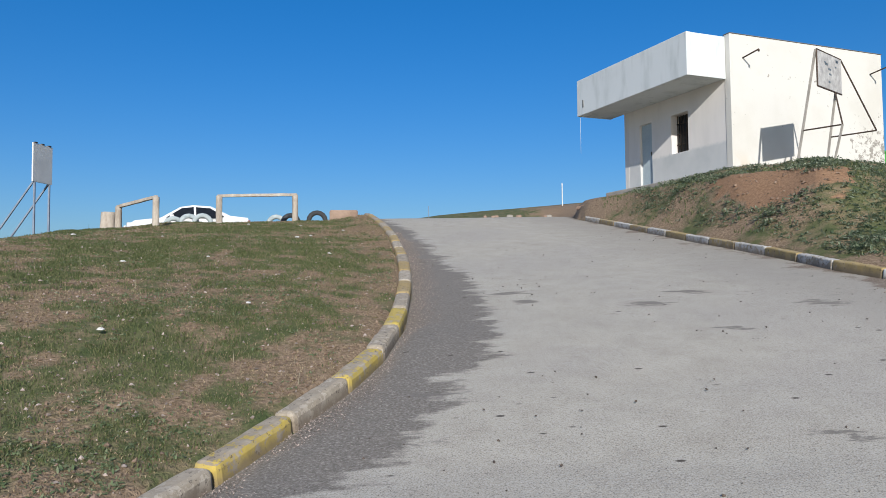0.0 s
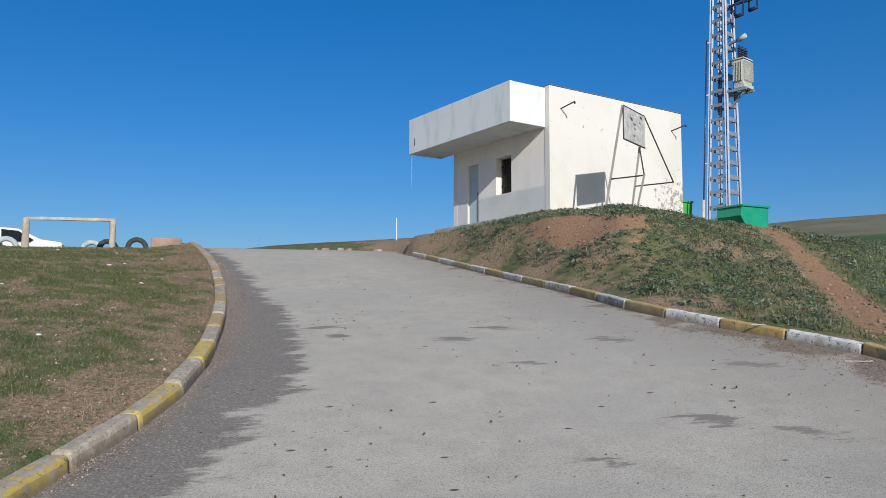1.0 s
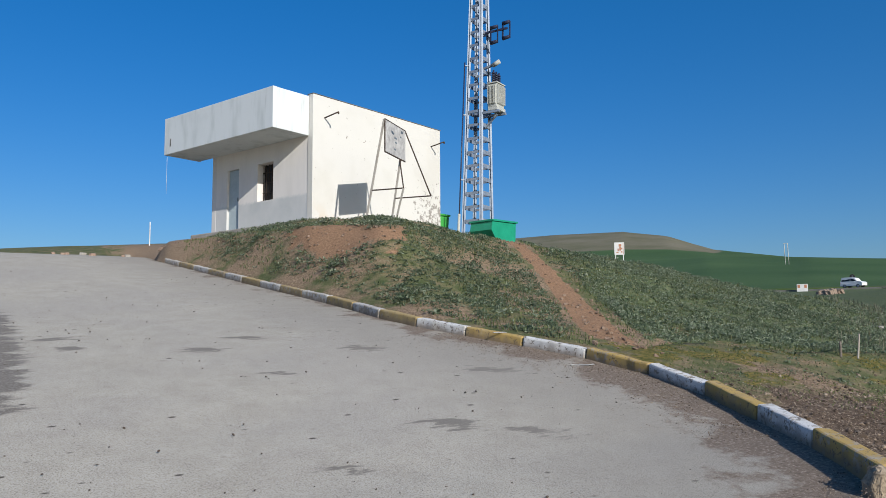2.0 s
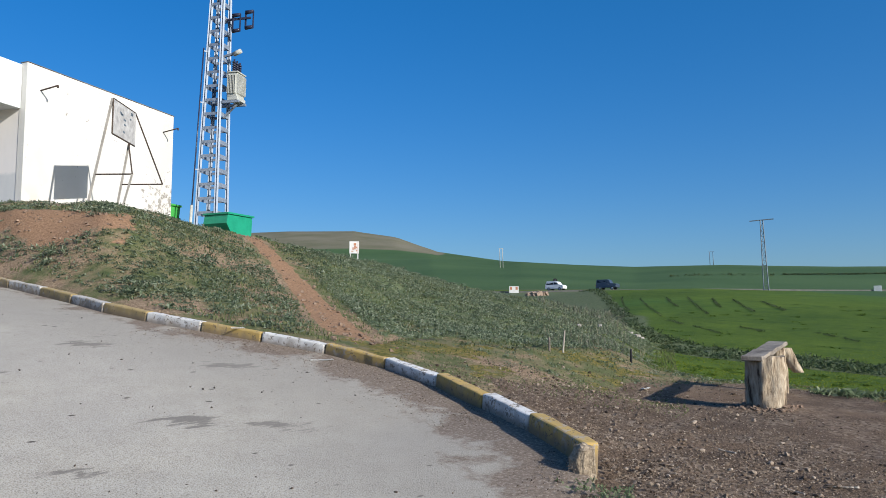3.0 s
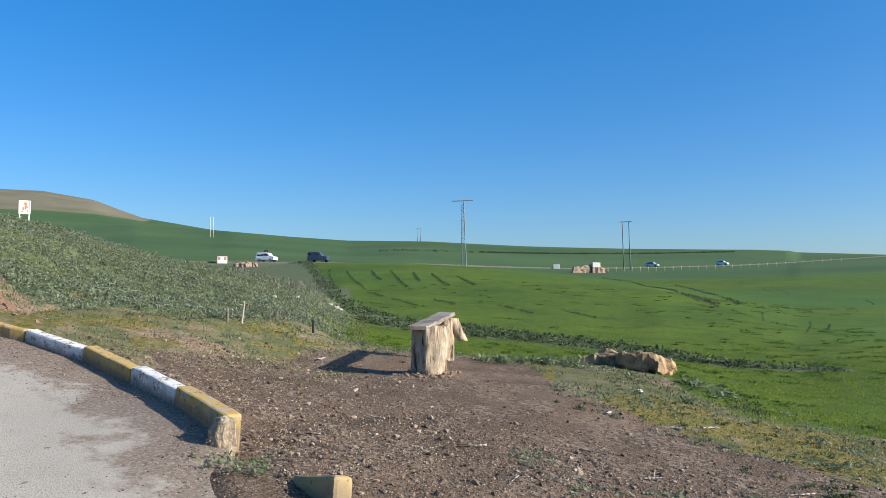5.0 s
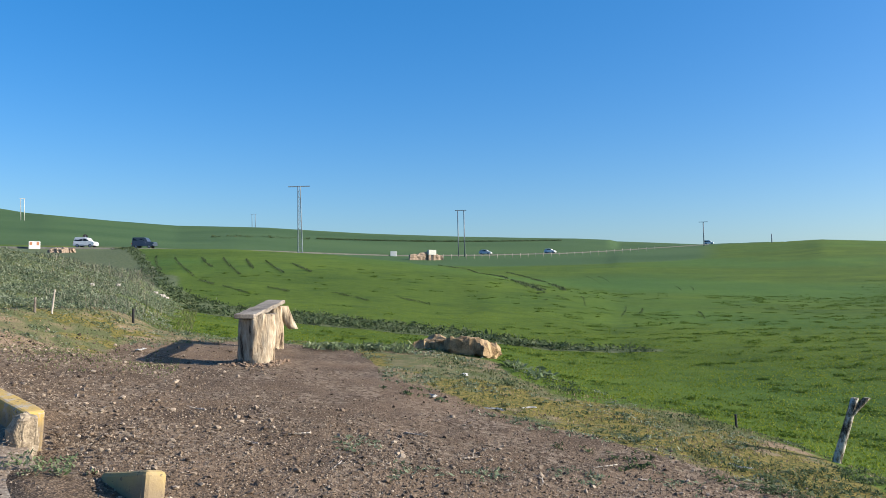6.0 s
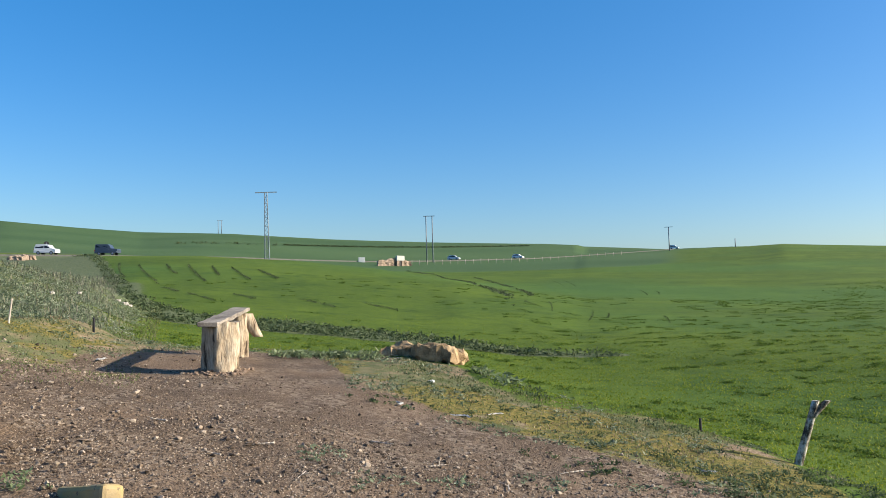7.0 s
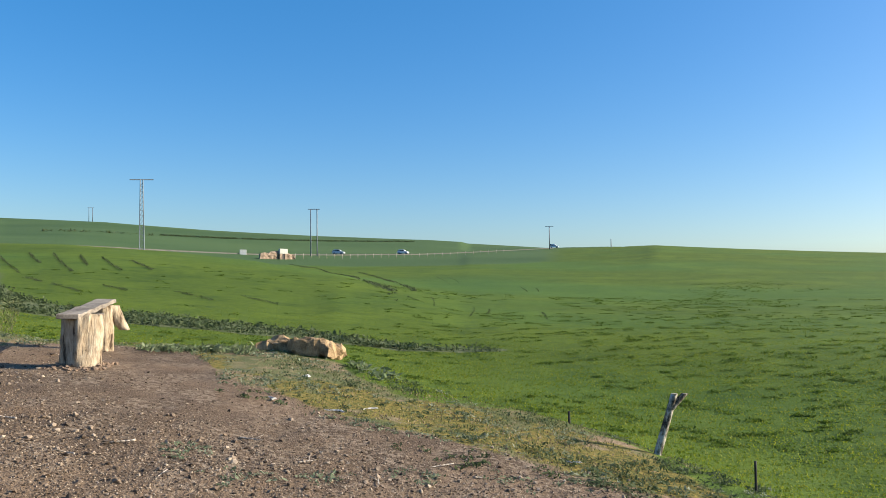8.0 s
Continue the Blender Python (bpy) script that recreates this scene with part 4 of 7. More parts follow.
def make_tower():
    base = place(29.5, 26.3)
    base.z = 4.35
    t = thing("transformer_tower", Matrix.Translation(base) @ Matrix.Rotation(radians(1.0), 4, (0.49, 0.87, 0)) @ pose(0, 0, 0, 0, 0, -61), "tall galvanised lattice mast carrying a grey transformer", "power mast")
    H, w0, w1 = 13.5, 0.36, 0.11

    def half(z):
        return w0 + (w1 - w0) * z / H

    for sx in (-1, 1):
        for sy in (-1, 1):
            leg = bmesh.new()
            p, q = (sx * w0, sy * w0, -0.4), (sx * w1, sy * w1, H)
            bar(p, q, 0.125, 0.016, leg)
            bar(p, q, 0.016, 0.125, leg)
            part("leg", leg, M_STEEL, t)
    z, n = 0.35, 0
    while z < H - 0.2:
        k = half(z)
        for sx, sy in ((1, 0), (-1, 0), (0, 1), (0, -1)):
            a = (sx * k - (k if sx == 0 else 0), sy * k - (k if sy == 0 else 0), z)
            b = (sx * k + (k if sx == 0 else 0), sy * k + (k if sy == 0 else 0), z + (0.0 if n % 2 else 0.0))
            part("batten", box(min(a[0], b[0]) - 0.006, max(a[0], b[0]) + 0.006, min(a[1], b[1]) - 0.006, max(a[1], b[1]) + 0.006, z - (0.065 if sx else 0.045), z + (0.065 if sx else 0.045)), M_STEEL, t)
        z, n = z + 0.46, n + 1
    part("cable_pipe", rod((-w0 - 0.12, -w0 - 0.1, -0.4), (-0.33, -0.36, 6.2), 0.022), M_INSUL, t, "dark cable")
    for z in (2.2, 4.4, 6.1):
        part("pipe_clip", bar((-0.46 + 0.022 * z, -0.44 + 0.016 * z, z), (-half(z), -half(z), z), 0.04), M_STEEL, t)
    part("ground_sleeve", rod((-w0 - 0.12, -w0 - 0.1, -0.4), (-w0 - 0.09, -w0 - 0.08, 1.05), 0.045), M_TRAFO, t, "pale protective sleeve")
    # transformer on its bracket: two ribbed tanks with a bare strip between them
    k = half(5.0) + 0.16
    tr = part("transformer", box(k + 0.08, k + 0.42, -0.25, 0.25, 4.56, 5.34, 0.02), M_TRAFO, t, "grey ribbed oil transformer")
    for n in range(9):
        part("fin", box(k + 0.421, k + 0.48, -0.24 + n * 0.056, -0.222 + n * 0.056, 4.66, 5.28), M_TRAFO, tr)
    for n in range(6):
        part("fin", box(k + 0.10 + n * 0.054, k + 0.118 + n * 0.054, -0.31, -0.251, 4.66, 5.28), M_TRAFO, tr)
    part("lid", box(k + 0.06, k + 0.45, -0.28, 0.28, 5.345, 5.385, 0.008), M_TRAFO, tr)
    part("sump", box(k + 0.10, k + 0.46, -0.27, 0.27, 4.44, 4.555, 0.01), M_TRAFO, tr)
    for y in (-0.18, 0.0, 0.18):
        ins = bmesh.new()
        for s in range(5):
            rod((k + 0.25, y, 5.386 + s * 0.075), (k + 0.26, y, 5.436 + s * 0.075), 0.07, 0.045, 12, ins)
        rod((k + 0.25, y, 5.386), (k + 0.26, y, 5.80), 0.03, None, 8, ins)
        part("bushing", ins, M_INSUL, tr, "dark ribbed ceramic bushing")
    for y in (-0.22, 0.22):
        part("bracket", bar((0, y, 4.40), (k + 0.5, y, 4.40), 0.08), M_STEEL, t)
    part("bracket", bar((k - 0.16, 0, 3.95), (k + 0.3, 0, 4.36), 0.06), M_STEEL, t)
    part("arm", bar((0, 0, 5.95), (k + 0.22, 0, 6.08), 0.07), M_STEEL, t)
    part("surge_arrester", rod((k + 0.12, 0, 6.04), (k + 0.38, 0, 6.14), 0.075), M_TRAFO, t)
    # cut-out fuses higher up, each a dark bracket with an insulator above and below
    part("fuse_arm", bar((0.1, 0, 7.22), (1.05, 0.10, 7.27), 0.06), M_INSUL, t)
    for x, y, z in ((0.46, 0.0, 6.80), (0.86, 0.12, 6.92)):
        fuse = bmesh.new()
        for zz in (z + 0.03, z + 0.55):
            rod((x, y, zz), (x + 0.27, y, zz + 0.02), 0.07, 0.055, 10, fuse)
        bar((x, y, z), (x, y, z + 0.58), 0.045, None, fuse)
        bar((x + 0.27, y, z), (x + 0.27, y, z + 0.58), 0.035, None, fuse)
        part("fuse", fuse, M_INSUL, t, "dark cut-out fuse")
    for y in (-0.9, 0.0, 0.9):
        part("top_insulator", rod((0, y, 13.45), (0, y, 13.8), 0.05), M_INSUL, t)
    part("top_beam", bar((0, -1.1, 13.4), (0, 1.1, 13.4), 0.1), M_STEEL, t)
    return t


def make_skip():
    base = place(30.8, 24.3)
    base.z = 4.12
    s = thing("waste_skip", Matrix.Translation(base) @ pose(0, 0, 0, 0, 0, 20), "green steel waste skip with one sloping end", "waste skip")
    sect = [(-0.72, 0.42), (-0.40, 0.0), (0.42, 0.0), (0.46, 0.72), (-0.66, 0.70)]
    bm = bmesh.new()
    outer = [[bm.verts.new((x, y, z)) for x, z in sect] for y in (-0.42, 0.42)]
    for n in range(len(sect)):
        k = (n + 1) % len(sect)
        if n != 3:
            bm.faces.new((outer[0][n], outer[0][k], outer[1][k], outer[1][n]))
    for row in outer:
        bm.faces.new(row)
    bmesh.ops.recalc_face_normals(bm, faces=bm.faces)
    bmesh.ops.solidify(bm, geom=bm.faces[:], thickness=0.025)
    part("body", bm, M_GREEN, s)
    rim = bmesh.new()
    for a, b in (((-0.68, -0.44, 0.71), (0.49, -0.44, 0.73)), ((-0.68, 0.44, 0.71), (0.49, 0.44, 0.73)), ((0.49, -0.46, 0.73), (0.49, 0.46, 0.73)), ((-0.68, -0.46, 0.71), (-0.68, 0.46, 0.71))):
        bar(a, b, 0.05, 0.05, rim)
    part("rim", rim, M_GREEN, s)
    return s


def make_bin():
    base = on_ground(12.66, 23.85)
    b = thing("wheeled_bin", Matrix.Translation(base) @ pose(0, 0, 0, 0, 0, 20), "bright green wheeled bin behind the guardhouse", "bin")
    bm = box(-0.3, 0.3, -0.28, 0.28, 0.08, 0.95, 0.03)
    for v in bm.verts:
        k = 0.8 + 0.2 * (v.co.z / 0.95)
        v.co.x, v.co.y = v.co.x * k, v.co.y * k
    part("body", bm, M_GREEN2, b)
    part("lid", box(-0.33, 0.33, -0.32, 0.32, 0.955, 1.03, 0.03), M_GREEN2, b)
    for x in (-0.25, 0.25):
        part("wheel", rod((x - 0.03, 0.26, 0.09), (x + 0.03, 0.26, 0.09), 0.09, None, 16), M_RUBBER, b)
    return b


def make_notice():
    base = place(39.5, 27.6, -0.08)
    m = Matrix.Translation(base) @ pose(0, 0, 0, 0, 0, -36)
    s = thing("notice_board", m, "small white notice board with red marks on two posts", "sign")
    for x in (-0.13, 0.13):
        part("post", bar((x, 0, -0.3), (x, 0, 0.62), 0.03), M_WHITE, s)
    part("board", box(-0.165, 0.165, -0.03, -0.018, 0.48, 0.90, 0.004), M_WHITE, s)
    for x0, x1, z0, z1 in ((-0.02, 0.07, 0.76, 0.84), (0.0, 0.05, 0.62, 0.755), (0.055, 0.10, 0.66, 0.72), (-0.06, -0.02, 0.60, 0.69), (0.06, 0.10, 0.55, 0.61), (-0.10, -0.03, 0.54, 0.57), (0.12, 0.135, 0.50, 0.88)):
        part("red_mark", box(x0, x1, -0.035, -0.031, z0, z1), M_RED, s)
    return s


make_house()
make_frame_sign()
make_tower()
make_skip()
make_bin()
make_notice()


# ---- log bench, rock slab and posts on the plot ----
def log(a, b, r0, r1, seed, sides=26, rings=14):
    """A split, fluted trunk from a to b."""
    bm = bmesh.new()
    a, b = Vector(a), Vector(b)
    rows = []
    for n in range(rings + 1):
        t = n / rings
        c = a.lerp(b, t)
        row = []
        for k in range(sides):
            w = 2 * math.pi * k / sides
            r = r0 + (r1 - r0) * t
            r *= 1 + 0.16 * noise.noise((math.cos(w) * 1.6 + seed, math.sin(w) * 1.6, t * 0.8)) + 0.15 * noise.noise((math.cos(w) * 5 + seed, math.sin(w) * 5, t * 2.5)) + 0.05 * noise.noise((math.cos(w) * 11, math.sin(w) * 11, seed + t * 5))
            if n == 0:
                r *= 1.08
            row.append(bm.verts.new(c + Vector((math.cos(w) * r, math.sin(w) * r, 0))))
        rows.append(row)
    for p, q in zip(rows, rows[1:]):
        for k in range(sides):
            f = bm.faces.new((p[k], p[(k + 1) % sides], q[(k + 1) % sides], q[k]))
            f.smooth = True
    bm.faces.new(rows[-1])
    bm.faces.new(list(reversed(rows[0])))
    return bm


def make_bench():
    base = on_ground(10.54, 3.855)
    s = thing("log_bench", Matrix.Translation(base), "rough bench of two pale tree stumps and a weathered plank", "bench")
    # the first stump is sawn flat on one side, and stands a little proud of the plank on the other
    sawn, ahead = Vector((-0.866, 0.5, 0)), Vector((0.407, -0.914, 0))
    bm = log((0, 0, -0.15), (0.0, -0.02, 1.09 - base.z), 0.248, 0.238, 1.3, 40, 20)
    top = max(v.co.z for v in bm.verts)
    for v in bm.verts:
        over = v.co.dot(sawn) - 0.17 - 0.012 * noise.noise(v.co * 6)
        if over > 0:
            v.co -= sawn * over
        if v.co.z > top - 0.02:
            v.co.z += 0.055 * min(1.0, max(0.0, 0.5 + v.co.dot(ahead) / 0.12)) + 0.02 * noise.noise(v.co * 9)
    part("stump", bm, M_BARK, s, "upright stump with split bleached wood, sawn flat on one side")
    far = Vector((1.80, 0.53, 0.0))
    second = part("stump", log(far + Vector((0, 0, -0.15)), far + Vector((0.0, 0.02, 1.21 - base.z)), 0.125, 0.185, 7.7, 34, 18), M_BARK, s, "narrow stump with a forked limb")
    part("limb", log(far + Vector((0.02, -0.06, 0.68)), far + Vector((0.12, -0.27, 0.32)), 0.14, 0.07, 3.1, 18, 8), M_BARK, second, "stub of a sawn-off limb")
    a, b = Vector((-0.27, 0.045, 1.115 - base.z)), Vector((1.98, 0.56, 1.275 - base.z))
    bm = box(-(b - a).length / 2, (b - a).length / 2, -0.13, 0.13, -0.028, 0.028, 0.008)
    bmesh.ops.subdivide_edges(bm, edges=[e for e in bm.edges if e.calc_length() > 1.0], cuts=16)
    ragged(bm, 0.02, 0.15, 2.0)
    m = Matrix.Translation((a + b) / 2) @ (b - a).to_track_quat("X", "Z").to_matrix().to_4x4()
    bmesh.ops.transform(bm, matrix=m, verts=bm.verts)
    part("plank", bm, M_GREYWOOD, s, "grey weathered plank seat")
    return s


def make_rock(base, size, seed, label, mat=None):
    bm = bmesh.new()
    bmesh.ops.create_icosphere(bm, subdivisions=5 if size[1] > 0.5 else 3, radius=1.0)
    for v in bm.verts:
        c = v.co.copy()
        v.co.z = max(v.co.z, -0.5)
        v.co.x = math.copysign(abs(v.co.x) ** 0.7, v.co.x)
        v.co.z = math.copysign(abs(v.co.z) ** 0.4, v.co.z)
        v.co += noise.noise_vector(c * 1.8 + Vector((seed, 0, 0))) * 0.26 + noise.noise_vector(c * 4 + Vector((0, seed, 0))) * (0.34 if size[1] > 0.5 else 0.22) + noise.noise_vector(c * 11 + Vector((0, seed, 0))) * 0.09
        k = 1.0
        if size[1] > 0.5:
            # a long slab: thin at one end, knobbly at the other
            k = 1.05 - 0.35 * c.y + 0.35 * noise.noise(Vector((c.x * 2, c.y * 3.2, seed)))
        v.co = Vector((v.co.x * size[0], v.co.y * size[1], v.co.z * size[2] * k))
    ob = part("rock", bm, mat or M_ROCK)
    ob.matrix_basis = base
    return tagged(ob, label, "rock")


def make_slab(base, label):
    """A long flat-topped block of sandstone, thin at one end and broken at the other."""
    bm = box(-0.30, 0.30, -0.76, 0.76, -0.14, 0.135, 0.05)
    bmesh.ops.subdivide_edges(bm, edges=[e for e in bm.edges if e.calc_length() > 0.4], cuts=22, use_grid_fill=True)
    for v in bm.verts:
        c = v.co.copy()
        if c.z > 0:
            v.co.z *= 0.95 - 0.35 * c.y + 0.5 * noise.noise(Vector((c.x * 2.2, c.y * 2.6, 4.0)))
        v.co.x *= 1.0 - 0.3 * c.y + 0.5 * noise.noise(Vector((c.y * 2.1, c.z, 9.0)))
        if c.z > -0.1:
            v.co.z = -0.1 + (v.co.z + 0.1) * (1 - 0.55 * min(1.0, abs(c.y) / 0.76) ** 5)
        v.co += noise.noise_vector(c * 5) * 0.085 + noise.noise_vector(c * 14) * 0.045 + noise.noise_vector(c * 34) * 0.015
    ob = part("rock", bm, M_ROCK)
    ob.matrix_basis = base
    return tagged(ob, label, "rock")


def make_twig(base, length, seed):
    """A bleached forked twig."""
    bm = bmesh.new()
    p = Vector((-length / 2, 0, 0.012))
    for n in range(5):
        q = p + Vector((length / 5, 0.05 * noise.noise((seed, n, 0)), 0.012 * noise.noise((n, seed, 3))))
        rod(p, q, 0.007 - 0.0008 * n, 0.0062 - 0.0008 * n, 6, bm)
        if n == 2:
            rod(q, q + Vector((length * 0.2, 0.07, 0.03)), 0.004, 0.002, 5, bm)
        p = q
    ob = part("twig", bm, M_TIMBER)
    ob.matrix_basis = Matrix.Translation(base) @ pose(0, 0, 0, 0, 0, seed * 61)
    return tagged(ob, "bleached dry twig lying on the gravel", "twig", "dry twigs")


def make_stake(name, base, lean, h, r, mat, label, seed=0.0, fork=False):
    t = thing(name, Matrix.Translation(base), label, "post", "fence posts")
    top = Vector((lean[0], lean[1], h))
    part("shaft", log((0, 0, -0.2), top, r, r * 0.8, seed, 12, 8), mat, t)
    if fork:
        d = top.lerp(Vector((0, 0, 0)), 0.18)
        part("stub", log(d - Vector((0, 0, 0.06)), d + Vector((0.02, -0.17, 0.12)), r * 0.9, r * 0.7, seed + 3, 10, 5), mat, t)
    return t


def make_strip(base, length, seed, label, mat, turn=0.0):
    """A crumpled ribbon of litter lying on the ground."""
    bm = bmesh.new()
    rows = []
    for n in range(13):
        t = n / 12
        x = (t - 0.5) * length
        y = 0.09 * length * math.sin(seed + t * 7)
        z = 0.012 + 0.02 * abs(noise.noise((t * 6 + seed, 0, 0)))
        w = 0.02 + 0.025 * abs(noise.noise((t * 5, seed, 0)))
        rows.append([bm.verts.new((x, y + k * w, z + (0.012 if k == 0 else 0))) for k in (-1, 0, 1)])
    for p, q in zip(rows, rows[1:]):
        for k in range(2):
            bm.faces.new((p[k], p[k + 1], q[k + 1], q[k]))
    bmesh.ops.solidify(bm, geom=bm.faces[:], thickness=0.004)
    ob = part("litter", bm, mat)
    ob.matrix_basis = Matrix.Translation(base) @ pose(0, 0, 0, 0, 0, turn)
    return tagged(ob, label, "litter", "scraps of litter")


def make_scrap(base, size, seed):
    """A crumpled scrap of paper or plastic."""
    bm = bmesh.new()
    bmesh.ops.create_icosphere(bm, subdivisions=2, radius=1.0)
    for v in bm.verts:
        v.co += noise.noise_vector(v.co * 1.7 + Vector((seed, 0, 0))) * 0.6
        v.co = Vector((v.co.x * size, v.co.y * size * 0.7, max(-0.1, v.co.z) * size * 0.45))
    ob = part("litter", bm, M_PAPER)
    ob.matrix_basis = Matrix.Translation(base) @ pose(0, 0, 0, 0, 0, seed * 77)
    return tagged(ob, "crumpled white scrap of litter on the ground", "litter", "scraps of litter")


make_bench()
make_slab(Matrix.Translation(place(80.4, 13.6, 0.06)) @ pose(0, 0, 0, 0, 5, -12), "broken slab of yellow sandstone at the edge of the plot")
for n, (az, d) in enumerate(((68, 6.6), (71, 7.0), (74, 6.2), (79, 7.4), (83, 6.9), (88, 6.6), (64, 7.6), (92, 7.4), (96, 6.6))):
    make_twig(place(az, d, 0.01), 0.16 + 0.03 * (n % 4), n + 1.0)
make_stake("broken_post", place(105.5, 9.95), (0.02, -0.25, 0.655), 0.655, 0.051, M_POST, "leaning broken wooden fence post at the field's edge", 4.0, True)
make_stake("black_post", place(112.0, 9.1), (0.0, 0.01, 0.32), 0.32, 0.015, M_BLACK, "thin black stake at the field's edge", 2.0)
make_stake("black_post", place(99.8, 10.95), (0.0, 0.01, 0.155), 0.155, 0.019, M_BLACK, "stump of a black stake in the grass", 2.5)
make_stake("black_post", on_ground(12.43, 6.87), (0.0, 0.0, 0.24), 0.24, 0.022, M_BLACK, "short black stake in the grass", 3.0)
make_stake("fence_post", on_ground(10.69, 7.31), (0.0, 0.0, 0.22), 0.22, 0.02, M_GREYWOOD, "short grey stake below the bank", 1.0)
make_stake("fence_post", on_ground(10.87, 7.2), (0.09, 0.0, 0.36), 0.36, 0.014, M_TIMBER, "leaning bare stick below the bank", 1.5)
make_strip(on_ground(10.75, 5.65), 0.42, 1.0, "loop of white plastic ribbon on bare earth", M_PAPER, 28)
make_strip(on_ground(9.55, 0.55), 0.3, 2.0, "flattened pale scrap on dry grass", M_PAPER, 60)
make_strip(on_ground(9.9, 0.25), 0.3, 3.0, "flattened pale scrap on dry grass", M_PAPER, -50)
make_scrap(place(81.6, 11.0, 0.03), 0.06, 3.0)
make_strip(place(79.6, 9.37), 0.34, 2.6, "flattened pale scrap on dry grass", M_PAPER, 15)
make_strip(place(100.3, 8.48), 0.26, 5.0, "crumpled lilac-white wrapper on the gravel", M_PAPER, 50)
make_strip(place(36.4, 10.07), 0.3, 6.0, "torn pale scrap on the asphalt by the kerb", M_PAPER, -20)
make_strip(place(30.8, 11.2), 0.24, 7.0, "torn pale scrap on the asphalt by the kerb", M_PAPER, 10)
make_strip(place(95.5, 8.3), 0.3, 4.0, "bleached piece of split wood on the ground", M_TIMBER, 20)

# ---- on top of the hump: timber rails, half-buried tyres, a parked car, a tall sign ----
def brow(az, d, lift=0.0):
    return place(az, d, lift, 0.02, 0.04)


def make_rail(name, p, q, h0, h1, label):
    base = Vector(((p.x + q.x) / 2, (p.y + q.y) / 2, min(p.z, q.z)))
    t = thing(name, Matrix.Translation(base), label, "timber rail", "timber rails")
    a, b = p - base, q - base
    for c, h in ((a, h0), (b, h1)):
        part("post", log(c + Vector((0, 0, -0.3)), c + Vector((0, 0, h)), 0.095, 0.085, c.x * 3, 14, 8), M_TIMBER, t, "peeled timber post")
    d = (b - a).normalized() * 0.05
    bm = bar(a + Vector((0, 0, h0)) - d, b + Vector((0, 0, h1)) + d, 0.085, 0.085, None, 0.015)
    bmesh.ops.subdivide_edges(bm, edges=[e for e in bm.edges if e.calc_length() > 1.0], cuts=10)
    ragged(bm, 0.015, 0.3, a.x)
    part("rail", bm, M_TIMBER, t, "pale squared rail")
    return t


def make_tyre(base, turn, mat, label):
    bm = bmesh.new()
    rows = []
    for n in range(32):
        w = 2 * math.pi * n / 32
        row = []
        for k in range(12):
            v = 2 * math.pi * k / 12
            cr, cw = math.cos(v), math.sin(v)
            r = 0.245 + 0.075 * math.copysign(abs(cr) ** 0.6, cr)
            if n % 2 and cr > 0.6:
                r -= 0.008
            row.append(bm.verts.new((math.cos(w) * r, math.copysign(abs(cw) ** 0.6, cw) * 0.095, math.sin(w) * r)))
        rows.append(row)
    for n in range(32):
        for k in range(12):
            f = bm.faces.new((rows[n][k], rows[n][(k + 1) % 12], rows[(n + 1) % 32][(k + 1) % 12], rows[(n + 1) % 32][k]))
            f.smooth = True
    bmesh.ops.recalc_face_normals(bm, faces=bm.faces)
    ob = part("tyre", bm, mat)
    ob.matrix_basis = Matrix.Translation(base + Vector((0, 0, 0.10))) @ pose(0, 0, 0, 0, 0, turn)
    return tagged(ob, label, "tyre", "row of half-buried tyres")


